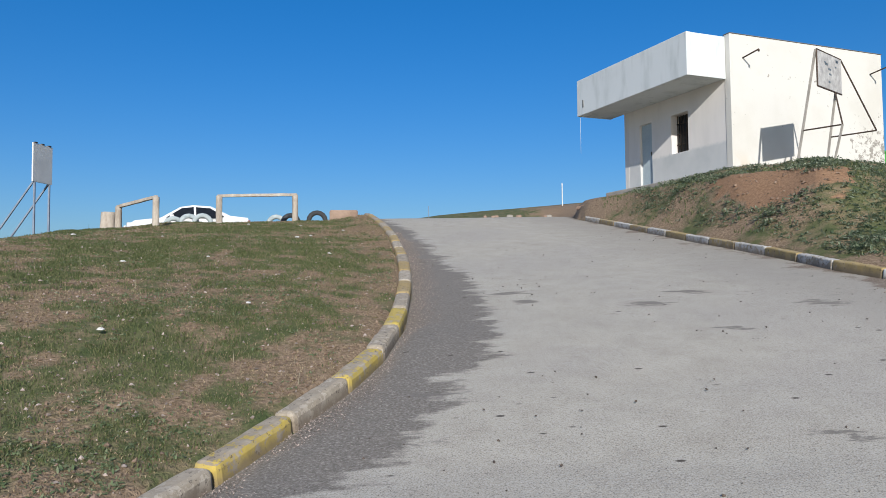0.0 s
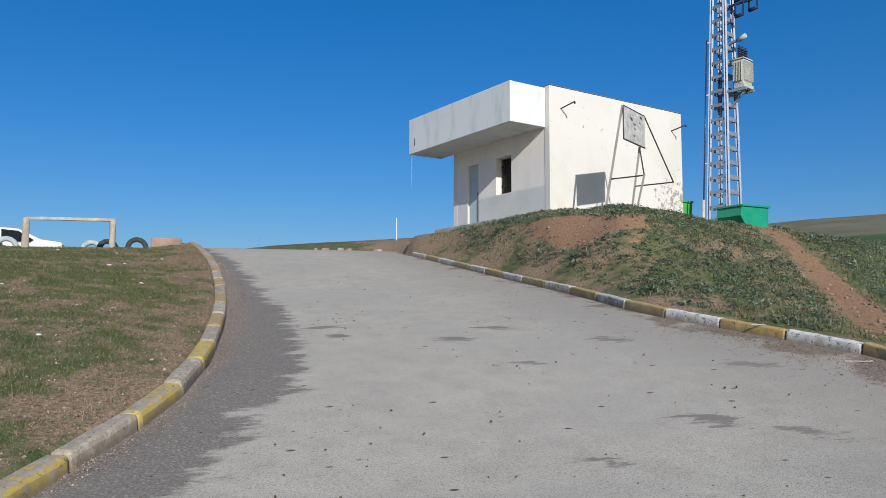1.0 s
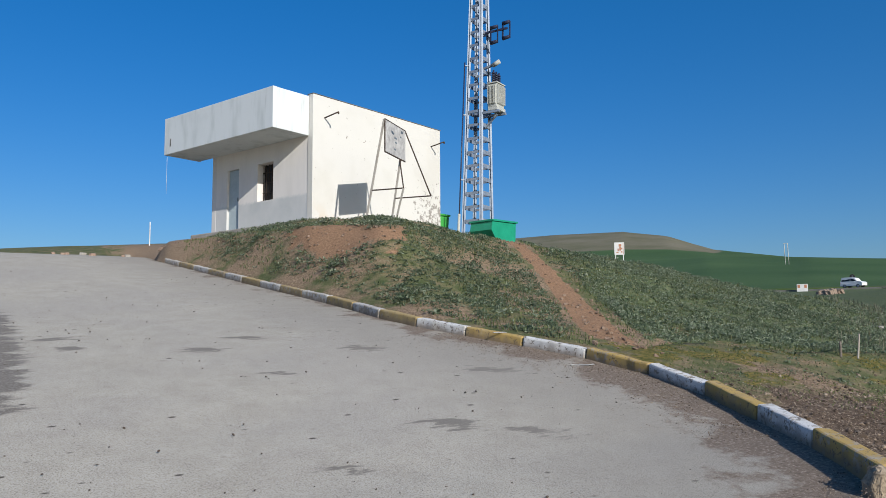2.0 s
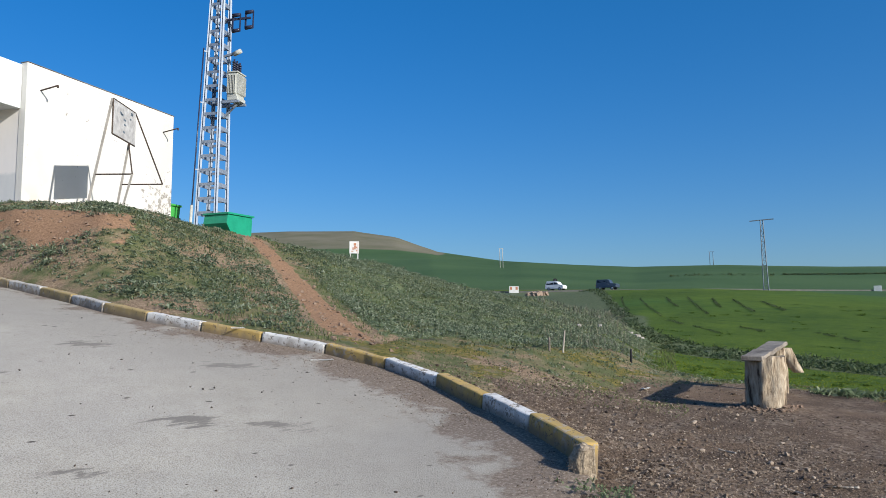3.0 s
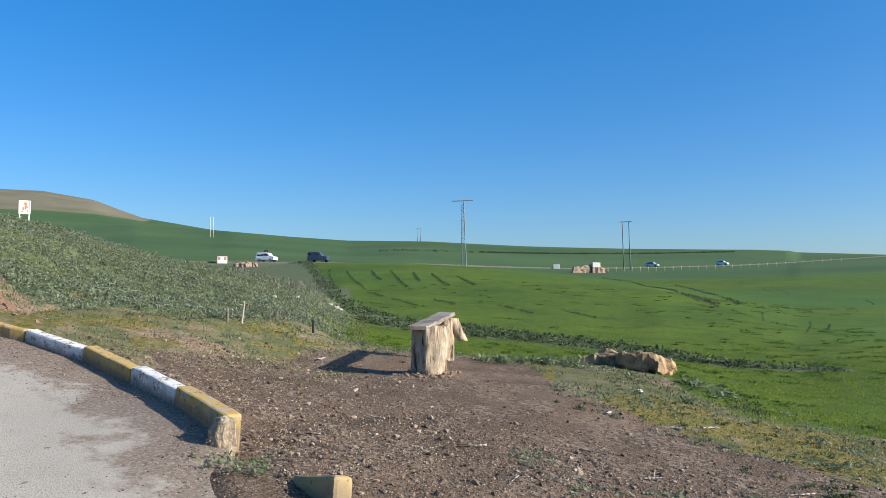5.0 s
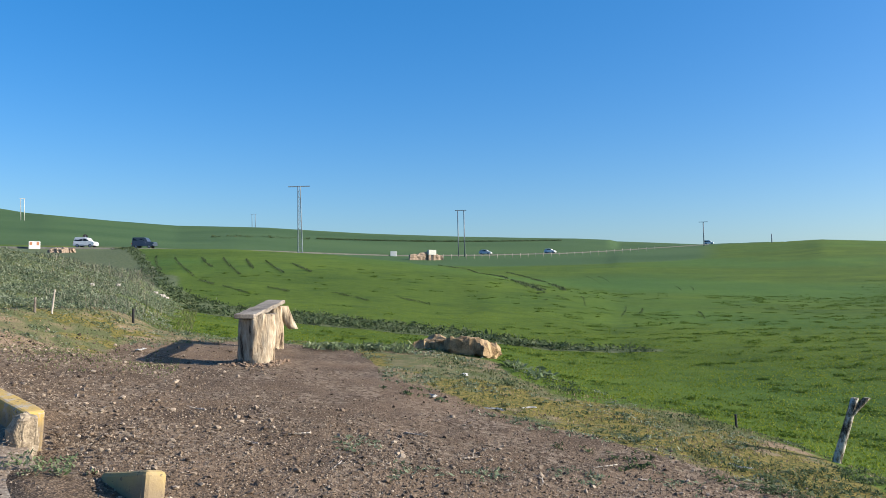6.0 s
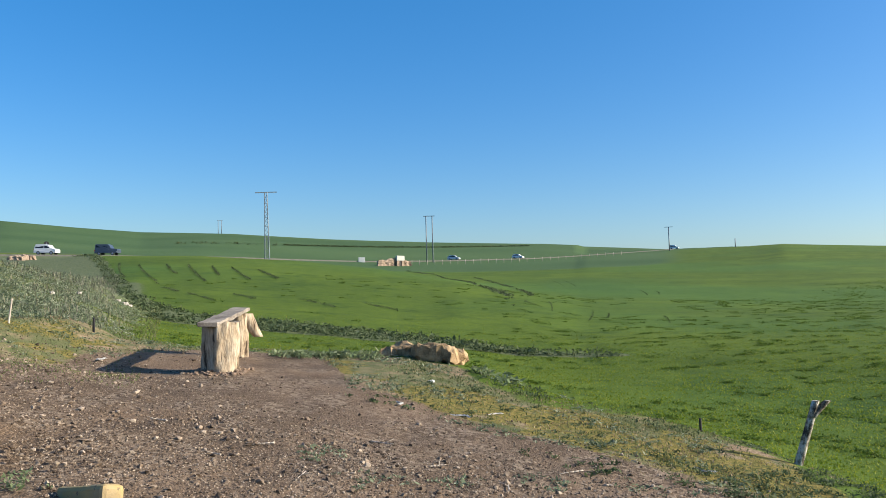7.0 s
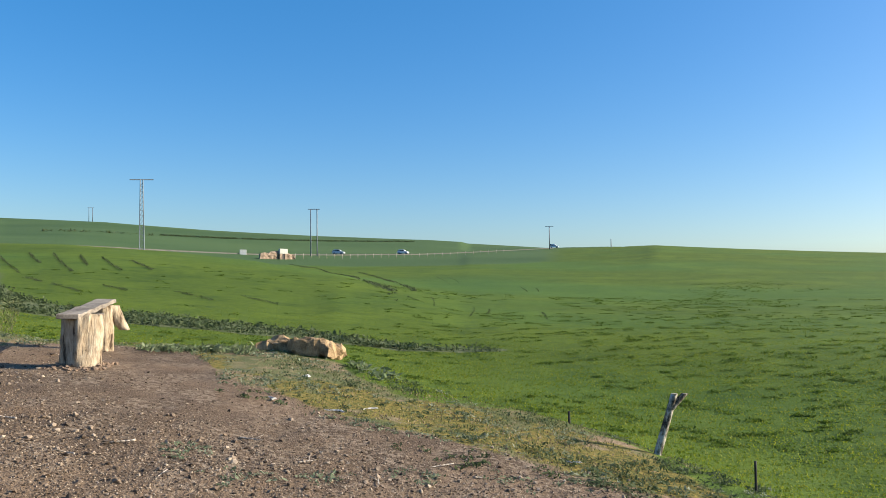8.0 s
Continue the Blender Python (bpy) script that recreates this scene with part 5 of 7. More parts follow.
def make_car(m, paint, profile, glass, length, width, label, group="", rear_lamps=True):
    """A car from its side outline: (x, z) from nose to tail; glass is a list of side windows' outlines."""
    c = thing("car", m, label, "car", group)
    bm = bmesh.new()
    hw = width / 2
    rows = []
    for y in (-hw, -hw * 0.97, hw * 0.97, hw):
        row = []
        for x, z in profile:
            t = 1 - 0.17 * max(0.0, min(1.0, (z - 0.85) / 0.55))
            zz = z - (0.03 if abs(y) == hw else 0)
            row.append(bm.verts.new((x * (0.985 if abs(y) == hw else 1), y * t, zz)))
        rows.append(row)
    n = len(profile)
    for p, q in zip(rows, rows[1:]):
        for k in range(n):
            f = bm.faces.new((p[k], p[(k + 1) % n], q[(k + 1) % n], q[k]))
    bm.faces.new(rows[0])
    bm.faces.new(list(reversed(rows[-1])))
    bmesh.ops.recalc_face_normals(bm, faces=bm.faces)
    body = part("body", bm, paint, c)
    for outline in glass:
        for s in (-1, 1):
            g = bmesh.new()
            vs = []
            for x, z in outline:
                t = 1 - 0.17 * max(0.0, min(1.0, (z - 0.85) / 0.55))
                vs.append(g.verts.new((x, s * (hw * t + 0.006), z - 0.015)))
            g.faces.new(vs)
            bmesh.ops.solidify(g, geom=g.faces[:], thickness=0.01)
            bmesh.ops.recalc_face_normals(g, faces=g.faces)
            part("side_window", g, M_GLASS, body)
    # wind screen and rear window lie on the slopes at both ends of the cabin
    cab = sorted({p for o in glass for p in o})
    front, rear = cab[0], cab[-1]
    top_f = min((p for o in glass for p in o if p[1] > 1.2), key=lambda p: p[0])
    top_r = max((p for o in glass for p in o if p[1] > 1.2), key=lambda p: p[0])
    for lo, hi, s, nm in ((front, top_f, -1, "windscreen"), (rear, top_r, 1, "rear_window")):
        g = bmesh.new()
        pts = []
        for (x, z), k in ((lo, 0.86), (hi, 0.70)):
            pts += [(x + s * 0.10, -hw * k, z + 0.0), (x + s * 0.10, hw * k, z + 0.0)]
        vs = [g.verts.new(p) for p in (pts[0], pts[1], pts[3], pts[2])]
        g.faces.new(vs)
        bmesh.ops.solidify(g, geom=g.faces[:], thickness=0.03)
        part(nm, g, M_GLASS, body)
    for x in (-length * 0.31, length * 0.29):
        for s in (-1, 1):
            w = part("wheel", rod((x, s * (hw - 0.19), 0.30), (x, s * (hw + 0.012), 0.30), 0.30, None, 20), M_RUBBER, c)
            part("rim", rod((x, s * (hw + 0.013), 0.30), (x, s * (hw + 0.022), 0.30), 0.19, 0.17, 14), M_STEEL, w)
    for s in (-1, 1):
        y = s * (hw - 0.16)
        part("tail_lamp", box(length / 2 - 0.10, length / 2 + 0.012, y - 0.12, y + 0.155, 0.74, 0.92, 0.01), M_LAMP, body)
        part("head_lamp", box(-length / 2 - 0.012, -length / 2 + 0.12, y - 0.12, y + 0.14, 0.60, 0.72, 0.01), M_WHITE, body)
        part("mirror", box(front[0] + 0.12, front[0] + 0.26, s * (hw + 0.09) - 0.08, s * (hw + 0.09) + 0.08, 0.92, 1.04, 0.02), paint, body)
    part("bumper", box(length / 2 - 0.06, length / 2 + 0.03, -hw + 0.05, hw - 0.05, 0.32, 0.5, 0.02), paint, body)
    return c


SEDAN = [(-2.2, 0.28), (-2.22, 0.62), (-1.95, 0.80), (-1.05, 0.93), (-0.35, 1.36), (0.1, 1.44), (0.75, 1.42), (1.45, 1.08), (2.12, 1.02), (2.2, 0.75), (2.18, 0.30)]
SEDAN_G = [[(-0.88, 0.95), (-0.30, 1.33), (0.12, 1.385), (0.12, 0.97)], [(0.2, 0.97), (0.2, 1.385), (0.72, 1.36), (1.22, 1.06), (1.1, 0.98)]]
HATCH = [(-1.9, 0.28), (-1.92, 0.66), (-1.7, 0.84), (-1.0, 0.98), (-0.45, 1.44), (0.2, 1.53), (1.3, 1.47), (1.75, 0.98), (1.85, 0.7), (1.83, 0.30)]
HATCH_G = [[(-0.85, 1.0), (-0.38, 1.40), (0.25, 1.47), (0.25, 1.0)], [(0.33, 1.0), (0.33, 1.47), (1.2, 1.42), (1.5, 1.02)]]
BOXY = [(-1.85, 0.36), (-1.88, 0.80), (-1.68, 1.0), (-1.0, 1.12), (-0.55, 1.66), (0.0, 1.78), (1.6, 1.76), (1.82, 1.1), (1.86, 0.8), (1.84, 0.36)]
BOXY_G = [[(-0.82, 1.14), (-0.46, 1.60), (0.1, 1.68), (0.1, 1.12)], [(0.2, 1.12), (0.2, 1.68), (1.5, 1.66), (1.66, 1.12)]]
JEEP = [(-2.1, 0.45), (-2.12, 1.0), (-1.95, 1.15), (-0.95, 1.22), (-0.6, 1.82), (-0.3, 1.98), (1.85, 1.98), (1.95, 1.75), (1.98, 0.45)]
JEEP_G = [[(-0.8, 1.26), (-0.5, 1.78), (0.0, 1.86), (0.0, 1.24)], [(0.1, 1.24), (0.1, 1.86), (1.75, 1.86), (1.8, 1.24)]]
VAN = [(-2.05, 0.30), (-2.08, 0.74), (-1.85, 0.95), (-1.2, 1.06), (-0.6, 1.62), (-0.1, 1.80), (1.95, 1.80), (2.06, 1.5), (2.08, 0.32)]
VAN_G = [[(-1.0, 1.08), (-0.52, 1.56), (0.0, 1.68), (0.0, 1.08)], [(0.1, 1.08), (0.1, 1.68), (1.85, 1.68), (1.85, 1.08)]]


def car_pose(az, d, heading, lift=0.0):
    p = brow(az, d, lift)
    return Matrix.Translation(p) @ pose(0, 0, 0, 0, 0, heading)


make_car(car_pose(-18.9, 31.8, 19 + 8, 0.24), M_CARW, SEDAN, SEDAN_G, 4.4, 1.75, "white saloon car parked behind the timber rails")
make_rail("timber_rail", brow(-16.8, 23.4), brow(-11.6, 23.4), 0.78, 0.79, "pale timber rail on two posts at the top of the slope")
make_rail("timber_rail", brow(-23.3, 23.2), brow(-20.95, 21.9), 0.62, 0.74, "weathered timber rail on two posts beside a parked car")
make_stake("timber_stump", brow(-24.0, 23.4), (0.03, 0, 0.52), 0.52, 0.23, M_TIMBER, "squat pale timber stump by the rail", 9.0)
for az, d, turn, mat in ((-10.05, 24.2, 10, M_RUBBER), (-11.9, 24.9, 35, M_RUBBER), (-12.9, 25.3, 8, M_TYREP), (-17.9, 25.0, 20, M_TYREP), (-18.8, 25.2, 30, M_TYREP), (-19.8, 25.4, 30, M_TYREP)):
    make_tyre(brow(az, d), turn, mat, "whitewashed old tyre half sunk in the ground" if mat is M_TYREP else "black old tyre half sunk in the ground")


def make_tall_sign():
    base = brow(-27.9, 24.0)
    s = thing("tall_sign", Matrix.Translation(base) @ pose(0, 0, 0, 0, 0, 84), "tall white signboard on slanting steel legs", "sign")
    z0, z1 = 4.56 - base.z, 5.60 - base.z
    part("board", box(-0.42, 0.42, -0.02, 0.02, z0, z1, 0.006), M_WHITE, s, "faded pale board")
    part("mark", box(-0.2, 0.1, 0.021, 0.024, (z0 + z1) / 2 - 0.04, (z0 + z1) / 2 + 0.02), M_IRON, s)
    for x in (-0.32, 0.32):
        part("leg", bar((x, 0, -0.3), (x, 0, z0), 0.045), M_STEEL, s)
        part("strut", bar((x, 0.0, z0 + 0.05), (x, 1.45, -0.3), 0.04), M_STEEL, s, "slanting grey strut")
    for x in (-0.3, 0.0, 0.3):
        part("clip", box(x - 0.05, x + 0.05, -0.03, 0.03, z1, z1 + 0.03), M_IRON, s)
    return s


make_tall_sign()
# masonry block where the kerb meets the top, and thin markers beyond the brow
blk = part("stone_block", ragged(ragged(box(-0.42, 0.42, -0.22, 0.22, -0.25, 0.27, 0.05), 0.03, 0.2), 0.02, 0.07), M_BRICK)
blk.matrix_basis = Matrix.Translation(brow(-8.15, 24.2)) @ pose(0, 0, 0, 0, 0, 10)
tagged(blk, "reddish masonry block at the end of the kerb", "stone block")
make_stake("marker_post", on_ground(5.26, 39.6), (0.0, 0.0, 1.12), 1.12, 0.03, M_WHITE, "thin white marker post by the road", 1.0)
make_stake("marker_post", brow(-2.1, 31.0), (0.02, 0.0, 0.7), 0.7, 0.012, M_STEEL, "thin bare marker rod beyond the brow", 1.0)
for n in range(13):
    az = 2.0 + 7.5 * random.random()
    sz = 0.04 + 0.06 * random.random()
    make_rock(Matrix.Translation(brow(az, 24.6 + 2.2 * random.random(), 0.02)) @ pose(0, 0, 0, 0, 0, 360 * random.random()), (sz, sz * 0.8, sz * 0.6), n * 1.3, "lump of broken masonry at the roadside", M_BRICK if n % 3 else M_CONC)["group"] = "roadside rubble"
for az, d in ((-24.3, 8.3), (-14.8, 9.4), (-11.45, 16.7), (-8.2, 19.0), (-17.5, 13.0), (-10.5, 17.2), (-26.0, 17.0), (-14.8, 21.0), (-11.2, 20.2), (-20.5, 16.5), (-9.2, 14.2), (-23.0, 12.5)):
    make_scrap(brow(az, d, 0.03), 0.025 + 0.03 * random.random(), az)

# ---- the far road, its traffic, poles and lines ----
FAR_ROAD_AZ = [44, 50, 54, 57, 60, 64, 70, 76, 82, 87, 91, 95, 97]
FAR_ROAD_D = [148, 149, 151, 153, 160, 172, 195, 220, 245, 270, 308, 352, 376]


def far_road(az, off=0.0):
    return place(az, float(np.interp(az, FAR_ROAD_AZ, FAR_ROAD_D)) + off)


def make_far_road():
    az = np.arange(44, 97.01, 0.5)
    mid = np.interp(az, FAR_ROAD_AZ, FAR_ROAD_D)
    off = np.array([-3.4, -2.6, 0, 2.6, 3.4])
    d = mid[:, None] + off[None]
    a = np.radians(az)[:, None] + 0 * d
    x, y = OX + d * np.sin(a), OY + d * np.cos(a)
    xm, ym = OX + mid * np.sin(np.radians(az)), OY + mid * np.cos(np.radians(az))
    z = (ground_z(xm, ym) + bump_z(xm, ym))[:, None] + np.array([-0.9, 0.10, 0.16, 0.10, -0.9])[None]
    r = grid_mesh("far_road", x, y, z, simple("far_asphalt_and_verge", (0.085, 0.085, 0.075), (0.145, 0.14, 0.12), 0.8, 0.95))
    return tagged(r, "country road crossing the fields", "road", kind="structure")


def make_pylon():
    base = place(68.45, 140.0)
    base.z -= 0.3
    t = thing("lattice_pylon", Matrix.Translation(base) @ pose(0, 0, 0, 0, -1.5, -68), "slim lattice power pylon with a single cross-arm", "pylon")
    H = 1.5 + 140 * math.tan(radians(7.16)) - base.z
    for sx in (-1, 1):
        for sy in (-1, 1):
            part("leg", bar((sx * 0.42, sy * 0.42, -0.5), (sx * 0.2, sy * 0.2, H), 0.11), M_STEELF, t)
    for n in range(16):
        z = 0.4 + n * (H - 0.8) / 16
        k, k2 = 0.42 - 0.22 * z / H, 0.42 - 0.22 * (z + H / 16) / H
        part("lacing", bar((-k, -k, z), (k2, -k2, z + H / 17), 0.08), M_STEELF, t)
        part("lacing", bar((k, -k, z), (k2, k2, z + H / 17), 0.08), M_STEELF, t)
        part("rung", bar((-k, -k, z), (k, -k, z), 0.08), M_STEELF, t)
    part("cross_arm", bar((-1.85, 0, H - 0.05), (1.85, 0, H + 0.05), 0.15, 0.15), M_STEELF, t)
    return t


def make_pole(az, d, top_el, arm, label, twin=0.0, thick=0.16, mat=M_STEELF):
    base = place(az, d)
    t = thing("power_pole", Matrix.Translation(base) @ pose(0, 0, 0, 0, -1.2, -az), label, "power pole", "line of power poles")
    H = 1.5 + d * math.tan(radians(top_el)) - base.z
    for x in ((-twin / 2, twin / 2) if twin else (0.0,)):
        part("shaft", rod((x, 0, -0.6), (x, 0, H), thick, thick * 0.8, 8), mat, t)
    if arm:
        part("cross_arm", bar((-arm / 2, 0, H), (arm / 2, 0, H), 0.18), mat, t)
    return t


M_WING = simple("pale_pink_masonry", (0.20, 0.145, 0.105), (0.40, 0.31, 0.24), 1.5, 0.95, depth=0.02)


def make_culvert():
    base = place(77.75, 195.0)
    t = thing("culvert_head", Matrix.Translation(base) @ pose(0, 0, 0, 0, 0, -45), "pinkish masonry culvert under the country road with a white pier", "culvert")
    for x0, x1, h0, h1, back in ((-6.0, -1.0, 1.2, 2.0, 0.4), (1.0, 3.6, 1.7, 1.0, 0.6)):
        b = box(x0, x1, -0.3 + back, 0.4 + back, -1.5, 2.0, 0.1)
        bmesh.ops.subdivide_edges(b, edges=[e for e in b.edges if e.calc_length() > 1.0], cuts=6, use_grid_fill=True)
        for v in b.verts:
            if v.co.z > 0:
                v.co.z *= (h0 + (h1 - h0) * (v.co.x - x0) / (x1 - x0)) / 2.0
        part("wing_wall", ragged(ragged(b, 0.35, 1.0, x0), 0.15, 0.35), M_WING, t, "rough pinkish wing wall")
    part("pier", box(-1.25, 0.95, -0.6, 0.1, 1.25, 2.45, 0.06), M_TRAFO, t, "whitewashed pier")
    for x in (-0.85, 0.55):
        part("pier_side", box(x - 0.35, x + 0.35, -0.5, 0.1, -1.5, 1.245, 0.04), M_WING, t)
    # solid dark block painted as the shade inside the opening
    part("opening", box(-0.46, 0.16, -0.4, 0.05, -1.5, 1.24), M_DARK, t)
    return t


make_far_road()
make_pylon()
make_pole(79.9, 225.0, 5.55, 3.2, "twin-legged power pole on the far field", 1.75, 0.17)
make_pole(96.7, 330.0, 4.47, 3.4, "power pole on the skyline", 0, 0.22)
make_pole(101.0, 318.0, 3.56, 0, "distant bare pole behind the field", 0, 0.2)
make_pole(50.6, 420.0, 5.70, 2.4, "pale twin-legged power pole on the hillside", 1.5, 0.2, M_TRAFO)
make_pole(65.1, 520.0, 5.15, 3.5, "pale distant power pole on the hill", 2.0, 0.2)
make_culvert()


def facing(az, d, turn):
    p = far_road(az)
    return Matrix.Translation(p + Vector((0, 0, 0.16))) @ pose(0, 0, 0, 0, 0, turn)


CARS = [(54.4, -28, M_CARW, BOXY, BOXY_G, 3.75, 1.7, "small pale hatchback with a dark rear on the country road"),
        (58.0, -24, M_CARB, JEEP, JEEP_G, 4.1, 1.8, "dark blue boxy jeep on the country road"),
        (81.6, -20, M_CARS, HATCH, HATCH_G, 3.75, 1.65, "silver car with a dark rear on the country road"),
        (86.2, -22, M_CARW, HATCH, HATCH_G, 3.75, 1.65, "small white car on the country road"),
        (97.0, -10, M_CARW, VAN, VAN_G, 4.1, 1.75, "white van on the brow of the country road")]
for az, turn, paint, outline, win, ln, wd, label in CARS:
    make_car(facing(az, 0, 180 - az + turn + 0.0), paint, outline, win, ln, wd, label, "cars on the country road")

# low painted blocks, a road sign, scattered stones and a wire fence beside it
for az, red in ((51.4, True), (75.0, False)):
    p = far_road(az, -4.2)
    t = thing("road_block", Matrix.Translation(p) @ pose(0, 0, 0.35, 0, 0, -az), "white road block with red ends" if red else "whitewashed concrete block by the road", "road block", "road blocks")
    part("block", box(-0.85, 0.85, -0.2, 0.2, -0.6, 0.85, 0.05), M_WHITE, t)
    if red:
        for x in (-0.72, 0.3):
            part("red_band", box(x, x + 0.4, -0.21, -0.204, 0.2, 0.75), M_RED, t)
rs = far_road(54.35, 5.0)
t = thing("road_sign", Matrix.Translation(rs) @ pose(0, 0, 0, 0, 0, -54), "dark back of a round road sign on a post", "road sign")
part("post", rod((0, 0, -0.5), (0, 0, 2.2), 0.06), M_STEELF, t)
part("plate", rod((0, -0.03, 2.0), (0, 0.03, 2.0), 0.42, None, 18), M_BLACK, t)
for az, d, sz in ((52.45, 118.0, 0.6), (52.8, 116.0, 0.85), (53.2, 114.6, 1.0), (53.6, 116.0, 0.75), (53.0, 111.0, 0.7)):
    make_rock(Matrix.Translation(place(az, d, 0.15)) @ pose(0, 0, 0, 12, 0, az * 31), (sz, 0.49, 0.55 * sz), az, "lump of pale eroded earth below the country road", M_WING)["group"] = "eroded earth"
for az in np.arange(77.5, 94.0, 0.55):
    p = place(float(az), float(np.interp(az, FAR_ROAD_AZ, FAR_ROAD_D)) * 0.88)
    st = part("fence_stake", rod((0, 0, -0.3), (0.05 * math.sin(az * 7), 0, 1.25), 0.07, 0.06, 6), M_TIMBER)
    st.matrix_basis = Matrix.Translation(p)
    tagged(st, "thin wooden stake of a field fence", "fence stake", "field fence stakes")

# ---- kerb stones ----
M_ROUGH = simple("crumbled_aggregate", (0.20, 0.155, 0.11), (0.46, 0.38, 0.28), 25.0, 0.95, depth=0.02, fine=60.0)


def stone_mesh(name, length, width, height, mat, seed, rounding):
    """One kerb stone, worn at the edges; its top is at z = 0."""
    bm = box(-length / 2, length / 2, 0, width, -height, 0, rounding)
    long_edges = [e for e in bm.edges if e.calc_length() > length * 0.6]
    bmesh.ops.subdivide_edges(bm, edges=long_edges, cuts=5)
    for v in bm.verts:
        top = max(0.0, 1 + v.co.z / 0.12)
        v.co += noise.noise_vector(v.co * 6 + Vector((seed * 3.1, 0, seed))) * (0.006 + 0.004 * top)
        v.co.z -= 0.012 * max(0.0, noise.noise((v.co.x * 3.5, seed * 2.3, 0))) * top
    me = bpy.data.meshes.new(name)
    bm.to_mesh(me)
    bm.free()
    me.materials.append(mat)
    return me


def lay_kerb(curve_x, y0, y1, length, side, choose, height, name, label, width, rounding=0.022):
    """Stones laid along the road's edge. side: +1 where the stones lie to the right of the edge."""
    k = thing(name, Matrix.Identity(4), label, "kerb", kind="structure")
    ys = np.arange(y0, y1, 0.01)
    xs = curve_x(ys)
    zs = road_z(xs, ys)
    run = np.concatenate([[0], np.cumsum(np.sqrt(np.diff(xs) ** 2 + np.diff(ys) ** 2 + np.diff(zs) ** 2))])
    made = {}
    count = int(run[-1] // length)
    for n in range(count):
        a, b = n * length, (n + 1) * length
        p, q = [Vector((np.interp(s, run, xs), np.interp(s, run, ys), np.interp(s, run, zs))) for s in (a, b)]
        mid, along = (p + q) / 2, (q - p).normalized()
        mat = choose(n)
        key = (mat.name, n % 3)
        if key not in made:
            made[key] = stone_mesh("kerb_stone", length * 0.985, width, 0.42, mat, len(made) + 1.0, rounding)
        out = Vector((along.y, -along.x, 0)).normalized() * side
        up = along.cross(out) if along.cross(out).z > 0 else out.cross(along)
        m = Matrix(((along.x, out.x, up.x, mid.x), (along.y, out.y, up.y, mid.y), (along.z, out.z, up.z, mid.z), (0, 0, 0, 1)))
        if m.determinant() < 0:
            m = m @ Matrix.Diagonal((-1, 1, 1, 1))
        lift = height(mid.y) + 0.012 * noise.noise((n * 1.7, side, 0))
        ob = share("kerb_stone", made[key], k, Matrix.Translation((0, 0, lift)) @ m @ pose(0, 0, 0, 1.2 * noise.noise((n, 3, side)), 0, 1.0 * noise.noise((n, 7, side))))
    return k


def right_paint(n):
    return (M_KY, M_KW)[n % 2] if n < 8 else (M_KYF, M_KWF)[n % 2]


def left_paint(n):
    return (M_KC, M_KYL)[n % 2] if n < 18 else (M_KC, M_KYF)[n % 2]


lay_kerb(right_x, 3.28, 23.2, 1.0, 1, right_paint, lambda y: float(np.interp(y, [3.3, 4.5, 6.5, 9, 23], [0.27, 0.24, 0.175, 0.15, 0.13])), "kerb_right", "concrete kerb of stones painted yellow and white by turns", 0.15)
lay_kerb(left_x, -7.40, 25.0, 1.0, -1, left_paint, lambda y: float(np.interp(y, [3, 12, 25], [0.115, 0.14, 0.19])), "kerb_left", "low concrete kerb with worn yellow paint", 0.20, 0.05)

stub = thing("loose_kerb_stone", Matrix.Translation(on_ground(5.22, 2.22)) @ pose(0, 0, 0, 12, 10, 62), "tilted loose kerb stone with yellow paint, half sunk in gravel", "kerb stone")
share("stone", stone_mesh("kerb_stone", 0.55, 0.15, 0.4, M_KYF, 4.4, 0.03), stub, pose(0, -0.07, 0.11))

eb = box(-0.05, 0.09, 0.0, 0.14, -0.34, -0.01, 0.035)
bmesh.ops.subdivide_edges(eb, edges=eb.edges[:], cuts=2, use_grid_fill=True)
end = part("broken_end", ragged(ragged(eb, 0.05, 0.12, 3.0), 0.02, 0.04, 1.0), M_ROUGH, bpy.data.objects["kerb_right"], "crumbled bare concrete at the kerb's end")
end.matrix_basis = Matrix.Translation((5.60, 3.22, 0.64)) @ pose(0, 0, 0, 0, 0, 62)

# ---- grass, weeds and stones, each sown as one spread ----
rng = np.random.default_rng(7)


def sow(count, az0, az1, d0, d1, power=1.0):
    az = rng.uniform(az0, az1, count)
    d = (rng.uniform(d0**power, d1**power, count)) ** (1 / power)
    return OX + d * np.sin(np.radians(az)), OY + d * np.cos(np.radians(az)), az, d


def blades(name, x, y, h, w, mat, label, lean=0.5, category="grass", lift=0.0):
    """Tapered blades, two triangles each."""
    n = len(x)
    z = ground_z(x, y) + bump_z(x, y) - 0.01 + lift
    turn, tip = rng.uniform(0, 2 * np.pi, n), rng.uniform(0, 2 * np.pi, n)
    bend = h * lean * rng.uniform(0.2, 1.0, n)
    c, s = np.cos(turn) * w / 2, np.sin(turn) * w / 2
    base = np.stack([x, y, z], -1)
    side = np.stack([c, s, 0 * c], -1)
    mid = base + np.stack([np.cos(tip) * bend * 0.35, np.sin(tip) * bend * 0.35, h * 0.6], -1)
    top = base + np.stack([np.cos(tip) * bend, np.sin(tip) * bend, h * np.sqrt(np.clip(1 - (lean * 0.6) ** 2, 0.3, 1))], -1)
    v = np.stack([base - side, base + side, mid + side * 0.7, top, mid - side * 0.7], 1).reshape(-1, 3)
    k = np.arange(n)[:, None] * 5
    f = np.concatenate([k + [0, 1, 2], k + [0, 2, 4], k + [4, 2, 3]], 0)
    ob = raw_mesh(name, v, f, mat)
    return tagged(ob, label, category, kind="stuff")


